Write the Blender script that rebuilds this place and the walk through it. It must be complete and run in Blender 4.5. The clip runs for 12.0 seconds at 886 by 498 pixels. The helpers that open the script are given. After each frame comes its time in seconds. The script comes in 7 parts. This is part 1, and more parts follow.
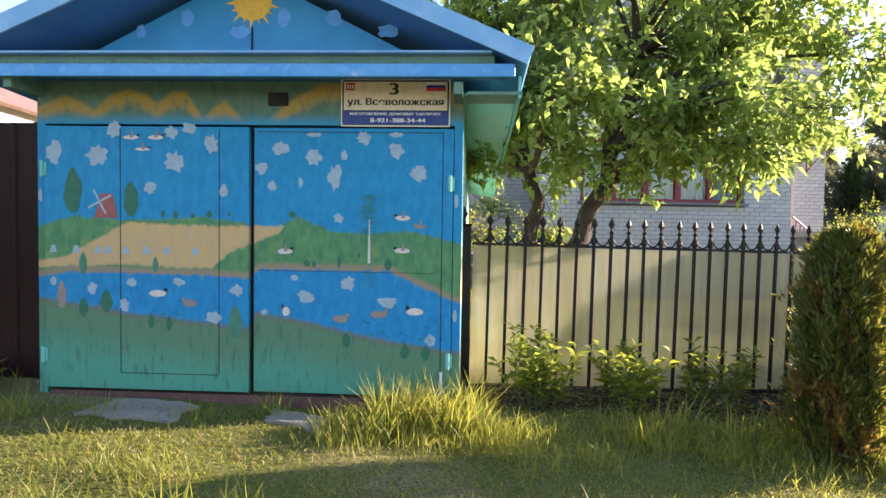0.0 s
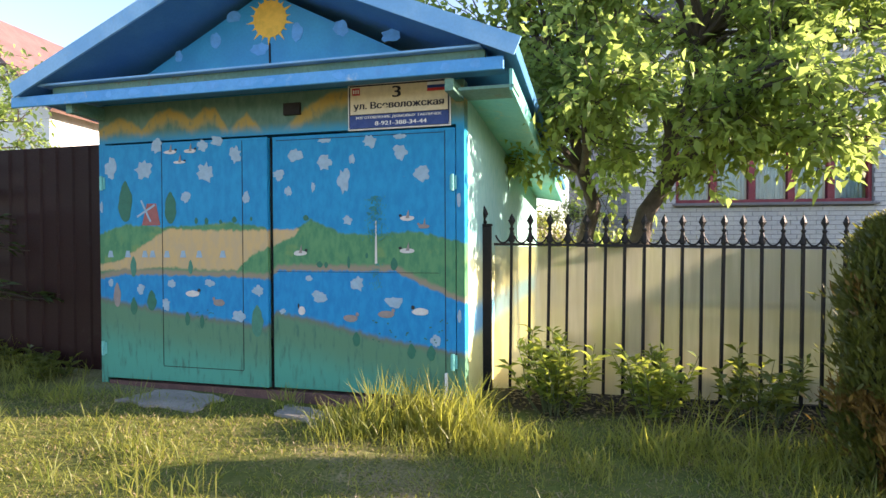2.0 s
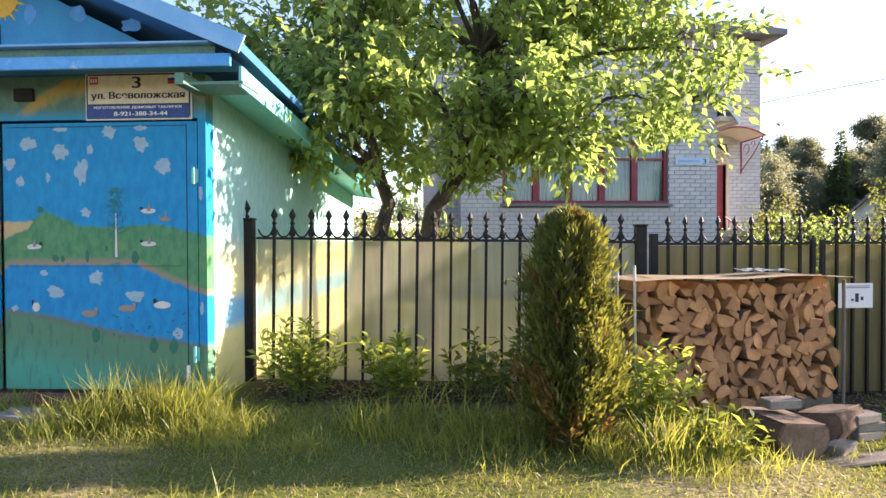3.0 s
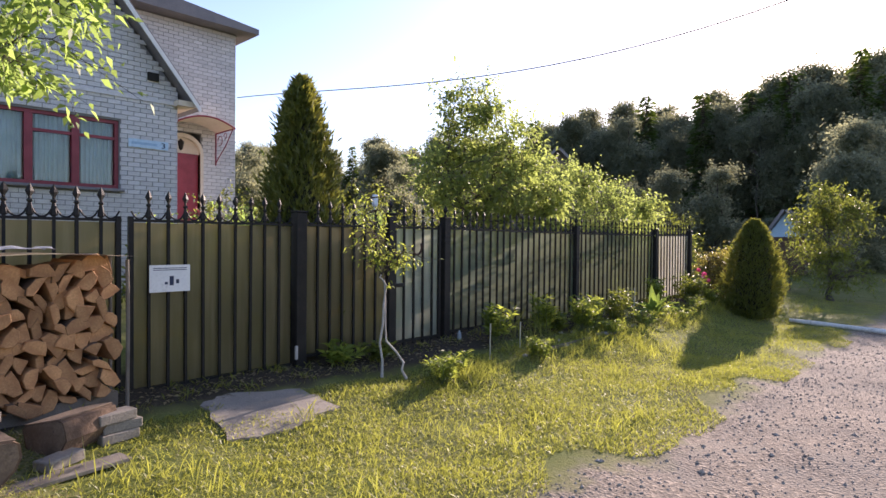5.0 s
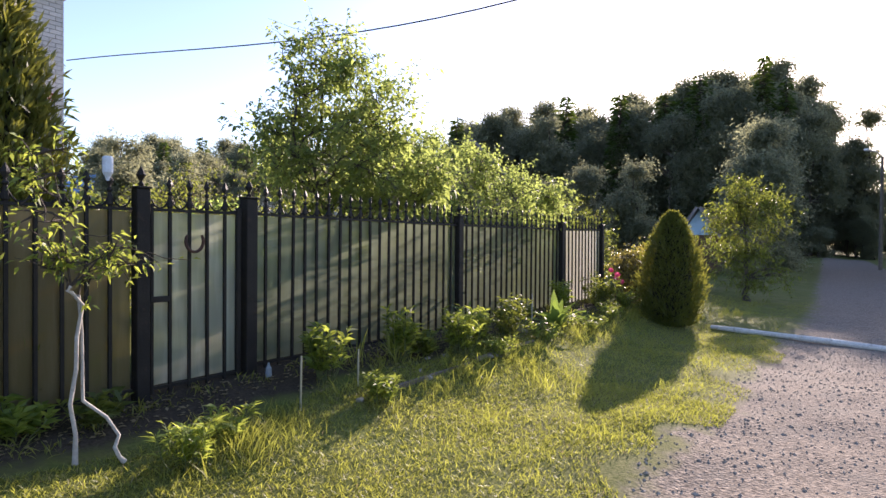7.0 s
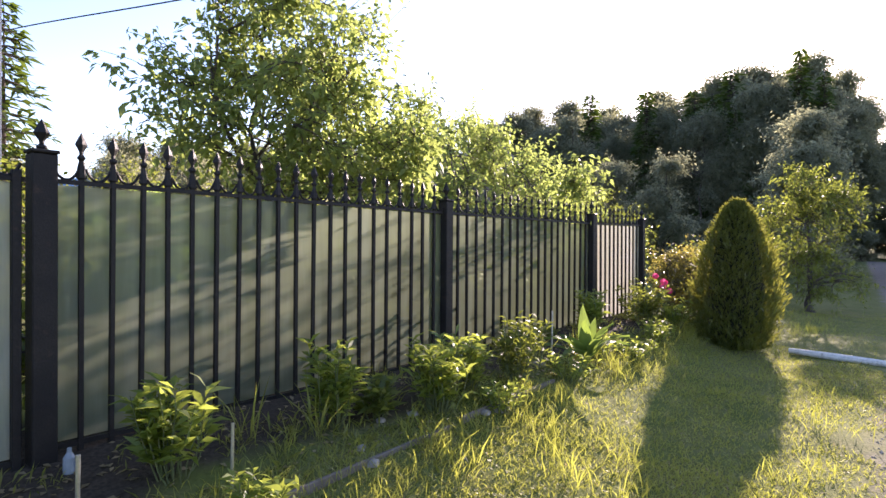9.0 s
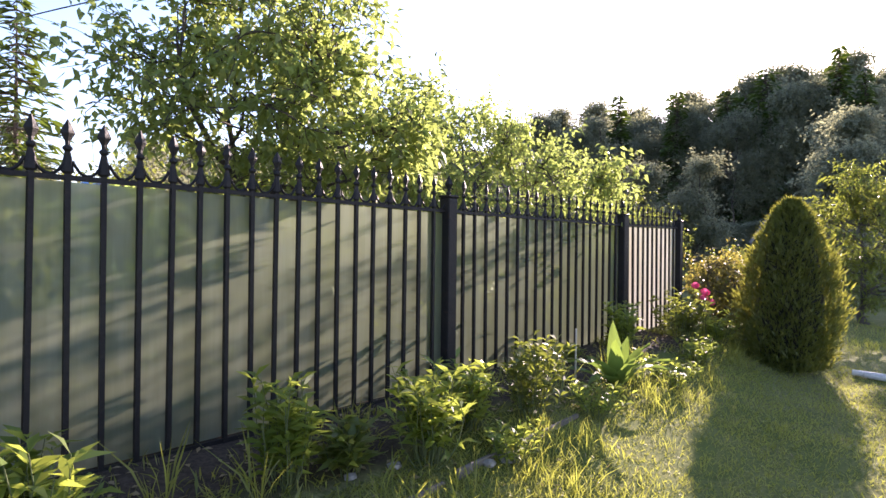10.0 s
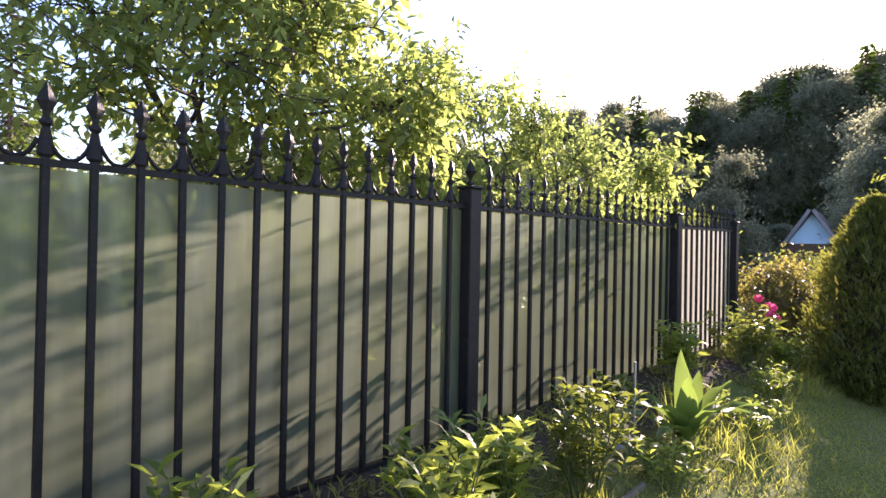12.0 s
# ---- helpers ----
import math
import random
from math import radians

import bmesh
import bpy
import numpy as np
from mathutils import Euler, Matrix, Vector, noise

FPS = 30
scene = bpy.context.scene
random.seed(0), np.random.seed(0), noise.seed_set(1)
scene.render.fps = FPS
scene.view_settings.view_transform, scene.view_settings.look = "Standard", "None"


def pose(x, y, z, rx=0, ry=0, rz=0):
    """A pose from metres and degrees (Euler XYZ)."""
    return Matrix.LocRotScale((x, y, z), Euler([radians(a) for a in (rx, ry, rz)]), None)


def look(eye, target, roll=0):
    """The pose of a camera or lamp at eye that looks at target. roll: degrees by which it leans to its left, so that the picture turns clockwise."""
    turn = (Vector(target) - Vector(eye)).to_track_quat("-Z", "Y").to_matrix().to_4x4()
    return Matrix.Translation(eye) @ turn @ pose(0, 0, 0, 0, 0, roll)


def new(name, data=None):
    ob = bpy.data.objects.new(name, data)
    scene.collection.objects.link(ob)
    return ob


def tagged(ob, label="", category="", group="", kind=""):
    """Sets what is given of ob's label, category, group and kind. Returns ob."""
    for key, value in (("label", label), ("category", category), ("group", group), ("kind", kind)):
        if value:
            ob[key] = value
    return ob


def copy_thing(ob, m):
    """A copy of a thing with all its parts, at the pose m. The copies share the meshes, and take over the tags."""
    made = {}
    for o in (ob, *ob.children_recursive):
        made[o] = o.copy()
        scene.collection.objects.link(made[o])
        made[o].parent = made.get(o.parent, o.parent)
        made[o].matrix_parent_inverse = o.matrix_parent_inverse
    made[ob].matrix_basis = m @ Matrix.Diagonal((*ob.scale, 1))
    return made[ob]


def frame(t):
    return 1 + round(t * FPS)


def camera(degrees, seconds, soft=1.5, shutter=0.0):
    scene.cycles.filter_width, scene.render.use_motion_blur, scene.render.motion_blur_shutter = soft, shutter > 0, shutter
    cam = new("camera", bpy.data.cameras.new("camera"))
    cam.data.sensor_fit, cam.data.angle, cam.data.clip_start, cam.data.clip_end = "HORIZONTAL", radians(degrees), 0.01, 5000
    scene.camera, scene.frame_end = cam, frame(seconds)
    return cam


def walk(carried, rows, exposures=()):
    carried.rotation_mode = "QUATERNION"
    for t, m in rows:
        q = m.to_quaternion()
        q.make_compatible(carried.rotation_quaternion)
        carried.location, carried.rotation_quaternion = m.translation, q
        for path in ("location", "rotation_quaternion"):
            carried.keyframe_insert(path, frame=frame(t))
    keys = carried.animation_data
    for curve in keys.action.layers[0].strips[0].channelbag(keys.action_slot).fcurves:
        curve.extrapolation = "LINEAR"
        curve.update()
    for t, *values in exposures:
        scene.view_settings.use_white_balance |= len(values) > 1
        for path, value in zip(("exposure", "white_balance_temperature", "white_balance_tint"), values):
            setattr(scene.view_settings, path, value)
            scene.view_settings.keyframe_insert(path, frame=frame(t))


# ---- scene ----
# ---- camera and walk: seconds, x, y, z, yaw, pitch, roll ----
cam = camera(74.1, 12.0)
ROWS = [
    (0.0, 0.000, 0.000, 1.400, -4.82, -2.07, -0.86),
    (0.5, 0.023, -0.038, 1.361, 2.30, -1.56, -0.78),
    (1.0, 0.106, -0.042, 1.318, 6.85, -0.98, -0.70),
    (1.5, 0.429, 0.042, 1.289, 8.76, -1.00, -0.26),
    (2.0, 0.856, 0.048, 1.301, 7.00, -0.83, 0.28),
    (2.5, 1.298, -0.070, 1.298, 0.73, -0.62, 0.33),
    (3.0, 1.867, -0.139, 1.248, -4.61, -0.91, 0.23),
    (3.5, 2.412, -0.271, 1.208, -14.31, -1.05, 0.09),
    (3.7, 2.640, -0.322, 1.198, -17.85, -0.95, 0.10),
    (5.3, 4.440, -0.112, 1.044, -50.65, -0.85, -0.66),
    (5.5, 4.686, -0.053, 1.035, -52.23, -0.80, -0.66),
    (6.0, 5.294, 0.165, 1.031, -53.65, -0.78, -0.64),
    (6.5, 5.875, 0.337, 1.014, -53.40, -0.77, -0.44),
    (7.0, 6.455, 0.574, 0.998, -53.46, -0.87, -0.52),
    (7.2, 6.680, 0.680, 0.990, -52.95, -0.75, -0.48),
    (8.8, 8.390, 1.560, 0.912, -51.25, -0.40, -0.42),
    (9.0, 8.554, 1.648, 0.911, -51.26, -0.49, -0.40),
    (9.5, 8.962, 1.825, 0.924, -49.98, -0.30, -0.44),
    (10.0, 9.348, 2.050, 0.924, -48.75, -0.23, -0.65),
    (10.5, 9.590, 2.235, 0.926, -48.39, -0.15, -0.70),
    (11.0, 9.864, 2.394, 0.940, -47.12, -0.18, -0.62),
    (11.5, 10.059, 2.640, 0.947, -46.98, -0.16, -0.80),
    (12.0, 10.142, 2.791, 0.958, -47.43, -0.16, -1.03),
]
walk(cam, [(t, pose(x, y, z, 90 + pitch, roll, yaw)) for t, x, y, z, yaw, pitch, roll in ROWS],
     [(0.0, 2.05, 6700, 25), (2.5, 2.05, 6600, 25), (3.5, 1.86, 6450, 28), (5.5, 1.34, 6150, 30), (7.0, 1.42, 6100, 28), (9.0, 1.86, 6100, 32), (12.0, 2.02, 6100, 34)])

# ---- sky and sun: a low evening sun behind the far trees ----
SUN_ELEV, SUN_DIR = radians(18.3), Vector((0.986, 0.165))
world = bpy.data.worlds.new("sky_world")
scene.world = world
world.use_nodes = True
wn = world.node_tree.nodes
wl = world.node_tree.links
sky = wn.new("ShaderNodeTexSky")
sky.sky_type = "NISHITA"
sky.sun_disc = False
sky.sun_elevation = SUN_ELEV
sky.sun_rotation = math.atan2(SUN_DIR.x, SUN_DIR.y)
sky.air_density, sky.dust_density, sky.ozone_density = 1.0, 0.7, 1.5
wl.new(sky.outputs[0], wn["Background"].inputs[0])
wn["Background"].inputs[1].default_value = 0.115

sun_data = bpy.data.lights.new("sun", "SUN")
sun_data.energy, sun_data.angle, sun_data.color = 5.0, radians(0.6), (1.0, 0.86, 0.66)
sun = new("sun", sun_data)
aim = Vector((SUN_DIR.x * math.cos(SUN_ELEV), SUN_DIR.y * math.cos(SUN_ELEV), math.sin(SUN_ELEV)))
sun.matrix_world = look(Vector((30, 5, 20)), Vector((30, 5, 20)) - aim)


# ---- materials ----
def nodes_of(name):
    m = bpy.data.materials.new(name)
    m.use_nodes = True
    return m, m.node_tree.nodes, m.node_tree.links


def mixed(n, l, fac, a, b, mode="MIX"):
    """A colour mix; each of fac, a, b is a socket or a value."""
    k = n.new("ShaderNodeMix")
    k.data_type, k.blend_type = "RGBA", mode
    for sock, v in ((k.inputs[0], fac), (k.inputs[6], a), (k.inputs[7], b)):
        if hasattr(v, "is_linked"):
            l.new(v, sock)
        elif isinstance(v, (int, float)):
            sock.default_value = v
        else:
            sock.default_value = (*v, 1)
    return k.outputs[2]


def calc(n, l, op, a, b=0.0, c=0.0, clamp=False):
    k = n.new("ShaderNodeMath")
    k.operation, k.use_clamp = op, clamp
    for sock, v in zip(k.inputs, (a, b, c)):
        if hasattr(v, "is_linked"):
            l.new(v, sock)
        else:
            sock.default_value = v
    return k.outputs[0]


def noise_of(n, l, vec, scale, detail=4.0, rough=0.55, stretch=None):
    if stretch:
        mp = n.new("ShaderNodeMapping")
        mp.inputs["Scale"].default_value = stretch
        l.new(vec, mp.inputs["Vector"])
        vec = mp.outputs[0]
    k = n.new("ShaderNodeTexNoise")
    k.inputs["Scale"].default_value, k.inputs["Detail"].default_value, k.inputs["Roughness"].default_value = scale, detail, rough
    l.new(vec, k.inputs["Vector"])
    return k.outputs["Fac"]


def ramp(n, l, fac, lo, hi):
    k = n.new("ShaderNodeMapRange")
    k.interpolation_type = "SMOOTHSTEP"
    k.inputs["From Min"].default_value, k.inputs["From Max"].default_value = lo, hi
    l.new(fac, k.inputs["Value"])
    return k.outputs[0]


def plain(name, a, b, rough=0.7, scale=3.0, fine=40.0, bump=0.2, metal=0.0, stretch=None, dirt=None, vary=0.0, spec=0.5, world_space=False, depth=0.01, mott=0.7):
    """A surface of two shades with broad and fine variation, relief, dirt patches and a shade of its own for each object."""
    m, n, l = nodes_of(name)
    p = n["Principled BSDF"]
    if world_space:
        vec = n.new("ShaderNodeNewGeometry").outputs["Position"]
    else:
        vec = n.new("ShaderNodeTexCoord").outputs["Object"]
    broad, grain = noise_of(n, l, vec, scale), noise_of(n, l, vec, fine, 5, 0.6, stretch)
    col = mixed(n, l, ramp(n, l, broad, 0.35, 0.65), a, b)
    col = mixed(n, l, calc(n, l, "MULTIPLY", ramp(n, l, grain, 0.3, 0.75), mott), col, tuple(0.55 * v for v in b))
    if dirt:
        col = mixed(n, l, ramp(n, l, noise_of(n, l, vec, scale * 2.3, 8, 0.7), 0.56, 0.72), col, dirt)
    if vary:
        info = n.new("ShaderNodeObjectInfo")
        hsv = n.new("ShaderNodeHueSaturation")
        l.new(col, hsv.inputs["Color"])
        l.new(calc(n, l, "MULTIPLY_ADD", info.outputs["Random"], vary, 1 - vary / 2), hsv.inputs["Value"])
        col = hsv.outputs[0]
    l.new(col, p.inputs["Base Color"])
    p.inputs["Roughness"].default_value, p.inputs["Metallic"].default_value = rough, metal
    p.inputs["Specular IOR Level"].default_value = spec
    l.new(calc(n, l, "MULTIPLY_ADD", grain, 0.3, rough - 0.15, True), p.inputs["Roughness"])
    if bump:
        bp = n.new("ShaderNodeBump")
        bp.inputs["Strength"].default_value, bp.inputs["Distance"].default_value = bump, depth
        l.new(grain, bp.inputs["Height"])
        l.new(bp.outputs[0], p.inputs["Normal"])
    return m


def leafy(name, a, b, light, through_it=0.45, rough=0.5, spread=0.3):
    """Foliage: every leaf has its own shade, and lets light through."""
    m, n, l = nodes_of(name)
    p = n["Principled BSDF"]
    rnd = n.new("ShaderNodeNewGeometry").outputs["Random Per Island"]
    obj = n.new("ShaderNodeObjectInfo").outputs["Random"]
    col = mixed(n, l, rnd, a, b)
    hsv = n.new("ShaderNodeHueSaturation")
    l.new(calc(n, l, "MULTIPLY_ADD", obj, spread, 1 - spread / 2), hsv.inputs["Value"])
    l.new(col, hsv.inputs["Color"])
    l.new(hsv.outputs[0], p.inputs["Base Color"])
    p.inputs["Roughness"].default_value = rough
    tr = n.new("ShaderNodeBsdfTranslucent")
    l.new(mixed(n, l, rnd, light, tuple(0.75 * v for v in light)), tr.inputs["Color"])
    mx = n.new("ShaderNodeMixShader")
    mx.inputs[0].default_value = through_it
    l.new(p.outputs[0], mx.inputs[1])
    l.new(tr.outputs[0], mx.inputs[2])
    l.new(mx.outputs[0], n["Material Output"].inputs["Surface"])
    return m


def ground_mat():
    """Mown grass turf and worn soil, with the gravel lane and bare beds laid into it by place."""
    m, n, l = nodes_of("ground_turf_and_gravel")
    p = n["Principled BSDF"]
    pos = n.new("ShaderNodeNewGeometry").outputs["Position"]
    xyz = n.new("ShaderNodeSeparateXYZ")
    l.new(pos, xyz.inputs[0])
    x, y = xyz.outputs[0], xyz.outputs[1]
    big, mid, fine, stone = noise_of(n, l, pos, 0.5), noise_of(n, l, pos, 3.0), noise_of(n, l, pos, 45.0), noise_of(n, l, pos, 24.0, 3, 0.8)
    turf = mixed(n, l, ramp(n, l, mid, 0.3, 0.7), (0.10, 0.125, 0.03), (0.17, 0.17, 0.055))
    bare = calc(n, l, "MULTIPLY", ramp(n, l, big, 0.49, 0.64), calc(n, l, "SUBTRACT", 1.0, calc(n, l, "MULTIPLY", ramp(n, l, x, 4.0, 6.0), 0.75)))
    turf = mixed(n, l, bare, turf, (0.30, 0.245, 0.15))
    turf = mixed(n, l, ramp(n, l, fine, 0.35, 0.7), turf, (0.085, 0.10, 0.025))
    vor = n.new("ShaderNodeTexVoronoi")
    vor.inputs["Scale"].default_value = 42.0
    l.new(pos, vor.inputs["Vector"])
    grav = mixed(n, l, vor.outputs["Color"], (0.10, 0.08, 0.062), (0.38, 0.315, 0.25))
    grav = mixed(n, l, ramp(n, l, stone, 0.4, 0.7), grav, (0.10, 0.09, 0.08))
    grav = mixed(n, l, ramp(n, l, mid, 0.45, 0.75), grav, (0.20, 0.175, 0.145))
    edge = calc(n, l, "ADD", y, calc(n, l, "MULTIPLY", calc(n, l, "SUBTRACT", mid, 0.5), 0.9))
    bend = calc(n, l, "MULTIPLY", calc(n, l, "MAXIMUM", calc(n, l, "SUBTRACT", x, 22.0), 0.0), 0.06)
    edge = calc(n, l, "SUBTRACT", edge, bend)
    lane = calc(n, l, "MULTIPLY", calc(n, l, "SUBTRACT", 1.0, ramp(n, l, edge, 1.55, 1.95)), ramp(n, l, edge, -2.6, -2.2))
    lane = calc(n, l, "MULTIPLY", lane, calc(n, l, "MULTIPLY", ramp(n, l, x, -60.0, -55.0), calc(n, l, "SUBTRACT", 1.0, ramp(n, l, x, 88.0, 92.0))))
    col = mixed(n, l, lane, turf, grav)
    bedf = calc(n, l, "MULTIPLY", ramp(n, l, calc(n, l, "ADD", y, calc(n, l, "MULTIPLY", calc(n, l, "SUBTRACT", mid, 0.5), 0.6)), 4.25, 4.5),
                calc(n, l, "MULTIPLY", ramp(n, l, x, 0.5, 0.9), calc(n, l, "SUBTRACT", 1.0, ramp(n, l, y, 5.6, 6.0))))
    soil = mixed(n, l, ramp(n, l, fine, 0.3, 0.7), (0.035, 0.028, 0.02), (0.075, 0.06, 0.042))
    col = mixed(n, l, calc(n, l, "MULTIPLY", bedf, calc(n, l, "SUBTRACT", 1.0, ramp(n, l, x, 17.6, 18.0))), col, soil)
    l.new(col, p.inputs["Base Color"])
    p.inputs["Roughness"].default_value = 0.95
    p.inputs["Specular IOR Level"].default_value = 0.08
    bp = n.new("ShaderNodeBump")
    bp.inputs["Strength"].default_value, bp.inputs["Distance"].default_value = 0.6, 0.012
    l.new(mixed(n, l, lane, fine, vor.outputs["Distance"]), bp.inputs["Height"])
    l.new(bp.outputs[0], p.inputs["Normal"])
    return m


def curve_of(n, l, fac, pts):
    """Height of a painted line along the garage front: pts are (u, z) in metres."""
    k = n.new("ShaderNodeFloatCurve")
    c = k.mapping.curves[0]
    pts = [((u + 3.4) / 3.4, z / 2.5) for u, z in pts]
    c.points[0].location, c.points[1].location = pts[0], pts[-1]
    for q in pts[1:-1]:
        c.points.new(*q)
    for q in c.points:
        q.handle_type = "VECTOR"
    k.mapping.update()
    l.new(fac, k.inputs["Value"])
    return calc(n, l, "MULTIPLY", k.outputs[0], 2.5)


def mural_mat(name="mural_paint", side=False):
    """The hand-painted landscape: blue sky, green hills, a corn field, a lake and a green bank."""
    m, n, l = nodes_of(name)
    p = n["Principled BSDF"]
    vec = n.new("ShaderNodeTexCoord").outputs["Object"]
    xyz = n.new("ShaderNodeSeparateXYZ")
    l.new(vec, xyz.inputs[0])
    u, z = xyz.outputs[0], xyz.outputs[2]
    if side:
        u = calc(n, l, "SUBTRACT", calc(n, l, "MULTIPLY", xyz.outputs[1], -0.25), 0.2)
    uu = calc(n, l, "DIVIDE", calc(n, l, "ADD", u, 3.4), 3.4)
    brush, fine = noise_of(n, l, vec, 9.0, 5, 0.6, (2.2, 2.2, 1.0)), noise_of(n, l, vec, 60.0)
    wob = calc(n, l, "MULTIPLY", calc(n, l, "SUBTRACT", brush, 0.5), 0.07)
    zz = calc(n, l, "ADD", z, wob)

    def under(line, soft=0.012):
        d = calc(n, l, "SUBTRACT", line, zz)
        return ramp(n, l, d, -soft, soft)

    sky_c = mixed(n, l, ramp(n, l, brush, 0.3, 0.7), (0.001, 0.21, 0.43), (0.002, 0.27, 0.50))
    hill = curve_of(n, l, uu, [(-3.4, 1.34), (-3.0, 1.45), (-2.6, 1.42), (-2.0, 1.45), (-1.68, 1.41), (-1.60, 1.28), (-1.31, 1.47), (-1.05, 1.36), (-0.75, 1.35), (-0.45, 1.37), (0.0, 1.26)])
    ltop = curve_of(n, l, uu, [(-3.4, 0.97), (-3.0, 1.03), (-2.0, 1.02), (-1.66, 1.0), (-1.60, 1.07), (-0.62, 1.075), (-0.35, 0.95), (0.0, 0.80)])
    lbot = curve_of(n, l, uu, [(-3.4, 0.81), (-3.1, 0.78), (-2.6, 0.70), (-2.0, 0.64), (-1.67, 0.60), (-1.61, 0.72), (-1.2, 0.65), (-0.7, 0.54), (0.0, 0.44)])
    ftop = curve_of(n, l, uu, [(-3.4, 1.09), (-3.05, 1.15), (-2.6, 1.40), (-2.3, 1.395), (-1.75, 1.385), (-1.45, 1.40), (-1.3, 1.36), (-1.2, 1.0), (0.0, 0.9)])
    fbot = curve_of(n, l, uu, [(-3.4, 1.05), (-2.6, 1.09), (-1.95, 1.07), (-1.78, 1.21), (-1.63, 1.27), (-1.45, 1.34), (-1.33, 1.46), (0.0, 1.5)])
    green = mixed(n, l, ramp(n, l, brush, 0.3, 0.7), (0.05, 0.20, 0.10), (0.10, 0.27, 0.12))
    green = mixed(n, l, ramp(n, l, noise_of(n, l, vec, 5.0, 6), 0.55, 0.7), green, (0.16, 0.28, 0.10))
    col = mixed(n, l, under(hill), sky_c, green)
    field = calc(n, l, "MULTIPLY", under(ftop), calc(n, l, "SUBTRACT", 1.0, under(fbot)))
    col = mixed(n, l, field, col, mixed(n, l, ramp(n, l, brush, 0.35, 0.65), (0.55, 0.38, 0.17), (0.48, 0.36, 0.20)))
    shore = under(calc(n, l, "ADD", ltop, 0.045), 0.02)
    col = mixed(n, l, shore, col, (0.27, 0.23, 0.16))
    col = mixed(n, l, under(ltop), col, mixed(n, l, ramp(n, l, brush, 0.3, 0.7), (0.001, 0.20, 0.45), (0.002, 0.26, 0.52)))
    col = mixed(n, l, under(calc(n, l, "ADD", lbot, 0.03), 0.025), col, (0.14, 0.16, 0.12))
    bank = mixed(n, l, ramp(n, l, calc(n, l, "SUBTRACT", calc(n, l, "SUBTRACT", lbot, 0.22), zz), -0.12, 0.2), (0.09, 0.22, 0.13), (0.06, 0.30, 0.22))
    bank = mixed(n, l, ramp(n, l, noise_of(n, l, vec, 7.0, 6, 0.6, (3.5, 3.5, 0.8)), 0.5, 0.75), bank, (0.05, 0.15, 0.11))
    col = mixed(n, l, under(lbot, 0.03), col, bank)
    if side:
        vert = ramp(n, l, calc(n, l, "ADD", z, wob), 1.0, 1.35)
        sidec = mixed(n, l, ramp(n, l, zz, 0.50, 0.62), (0.70, 0.68, 0.30), (0.18, 0.48, 0.70))
        sidec = mixed(n, l, ramp(n, l, zz, 0.72, 0.86), sidec, (0.74, 0.72, 0.36))
        col = mixed(n, l, vert, sidec, mixed(n, l, ramp(n, l, brush, 0.3, 0.7), (0.26, 0.54, 0.51), (0.38, 0.62, 0.58)))
    lint = ramp(n, l, z, 2.10, 2.18)
    if not side:
        tops = curve_of(n, l, uu, [(-3.4, 2.24), (-3.2, 2.31), (-3.08, 2.36), (-2.95, 2.31), (-2.86, 2.25), (-2.74, 2.36), (-2.58, 2.41), (-2.45, 2.36), (-2.37, 2.30), (-2.25, 2.39), (-2.15, 2.39), (-2.02, 2.19), (-1.93, 2.28), (-1.86, 2.33), (-1.77, 2.24), (-1.70, 2.16), (-1.55, 2.16), (-1.37, 2.32), (-1.14, 2.44), (-0.6, 2.46), (0.0, 2.40)])
        below = calc(n, l, "SUBTRACT", tops, calc(n, l, "ADD", z, calc(n, l, "MULTIPLY", wob, 1.2)))
        body = calc(n, l, "MULTIPLY", ramp(n, l, below, -0.015, 0.03), calc(n, l, "SUBTRACT", 1.0, ramp(n, l, below, 0.06, 0.17)))
        body = calc(n, l, "MULTIPLY", body, ramp(n, l, brush, 0.1, 0.55))
        mont = mixed(n, l, ramp(n, l, brush, 0.3, 0.7), (0.07, 0.15, 0.11), (0.11, 0.20, 0.15))
        mont = mixed(n, l, body, mont, (0.36, 0.25, 0.06))
        low = calc(n, l, "SUBTRACT", 1.0, ramp(n, l, calc(n, l, "ADD", z, wob), 2.14, 2.24))
        mont = mixed(n, l, low, mont, (0.03, 0.26, 0.40))
        col = mixed(n, l, lint, col, mont)
    col = mixed(n, l, calc(n, l, "MULTIPLY", ramp(n, l, fine, 0.66, 0.8), 0.25), col, (0.25, 0.28, 0.24))
    col = mixed(n, l, calc(n, l, "MULTIPLY", ramp(n, l, noise_of(n, l, vec, 3.0, 9, 0.75), 0.6, 0.75), 0.25), col, (0.08, 0.13, 0.13))
    l.new(col, p.inputs["Base Color"])
    p.inputs["Roughness"].default_value = 0.55
    p.inputs["Specular IOR Level"].default_value = 0.2
    bp = n.new("ShaderNodeBump")
    bp.inputs["Strength"].default_value, bp.inputs["Distance"].default_value = 0.25, 0.004
    l.new(brush, bp.inputs["Height"])
    l.new(bp.outputs[0], p.inputs["Normal"])
    return m


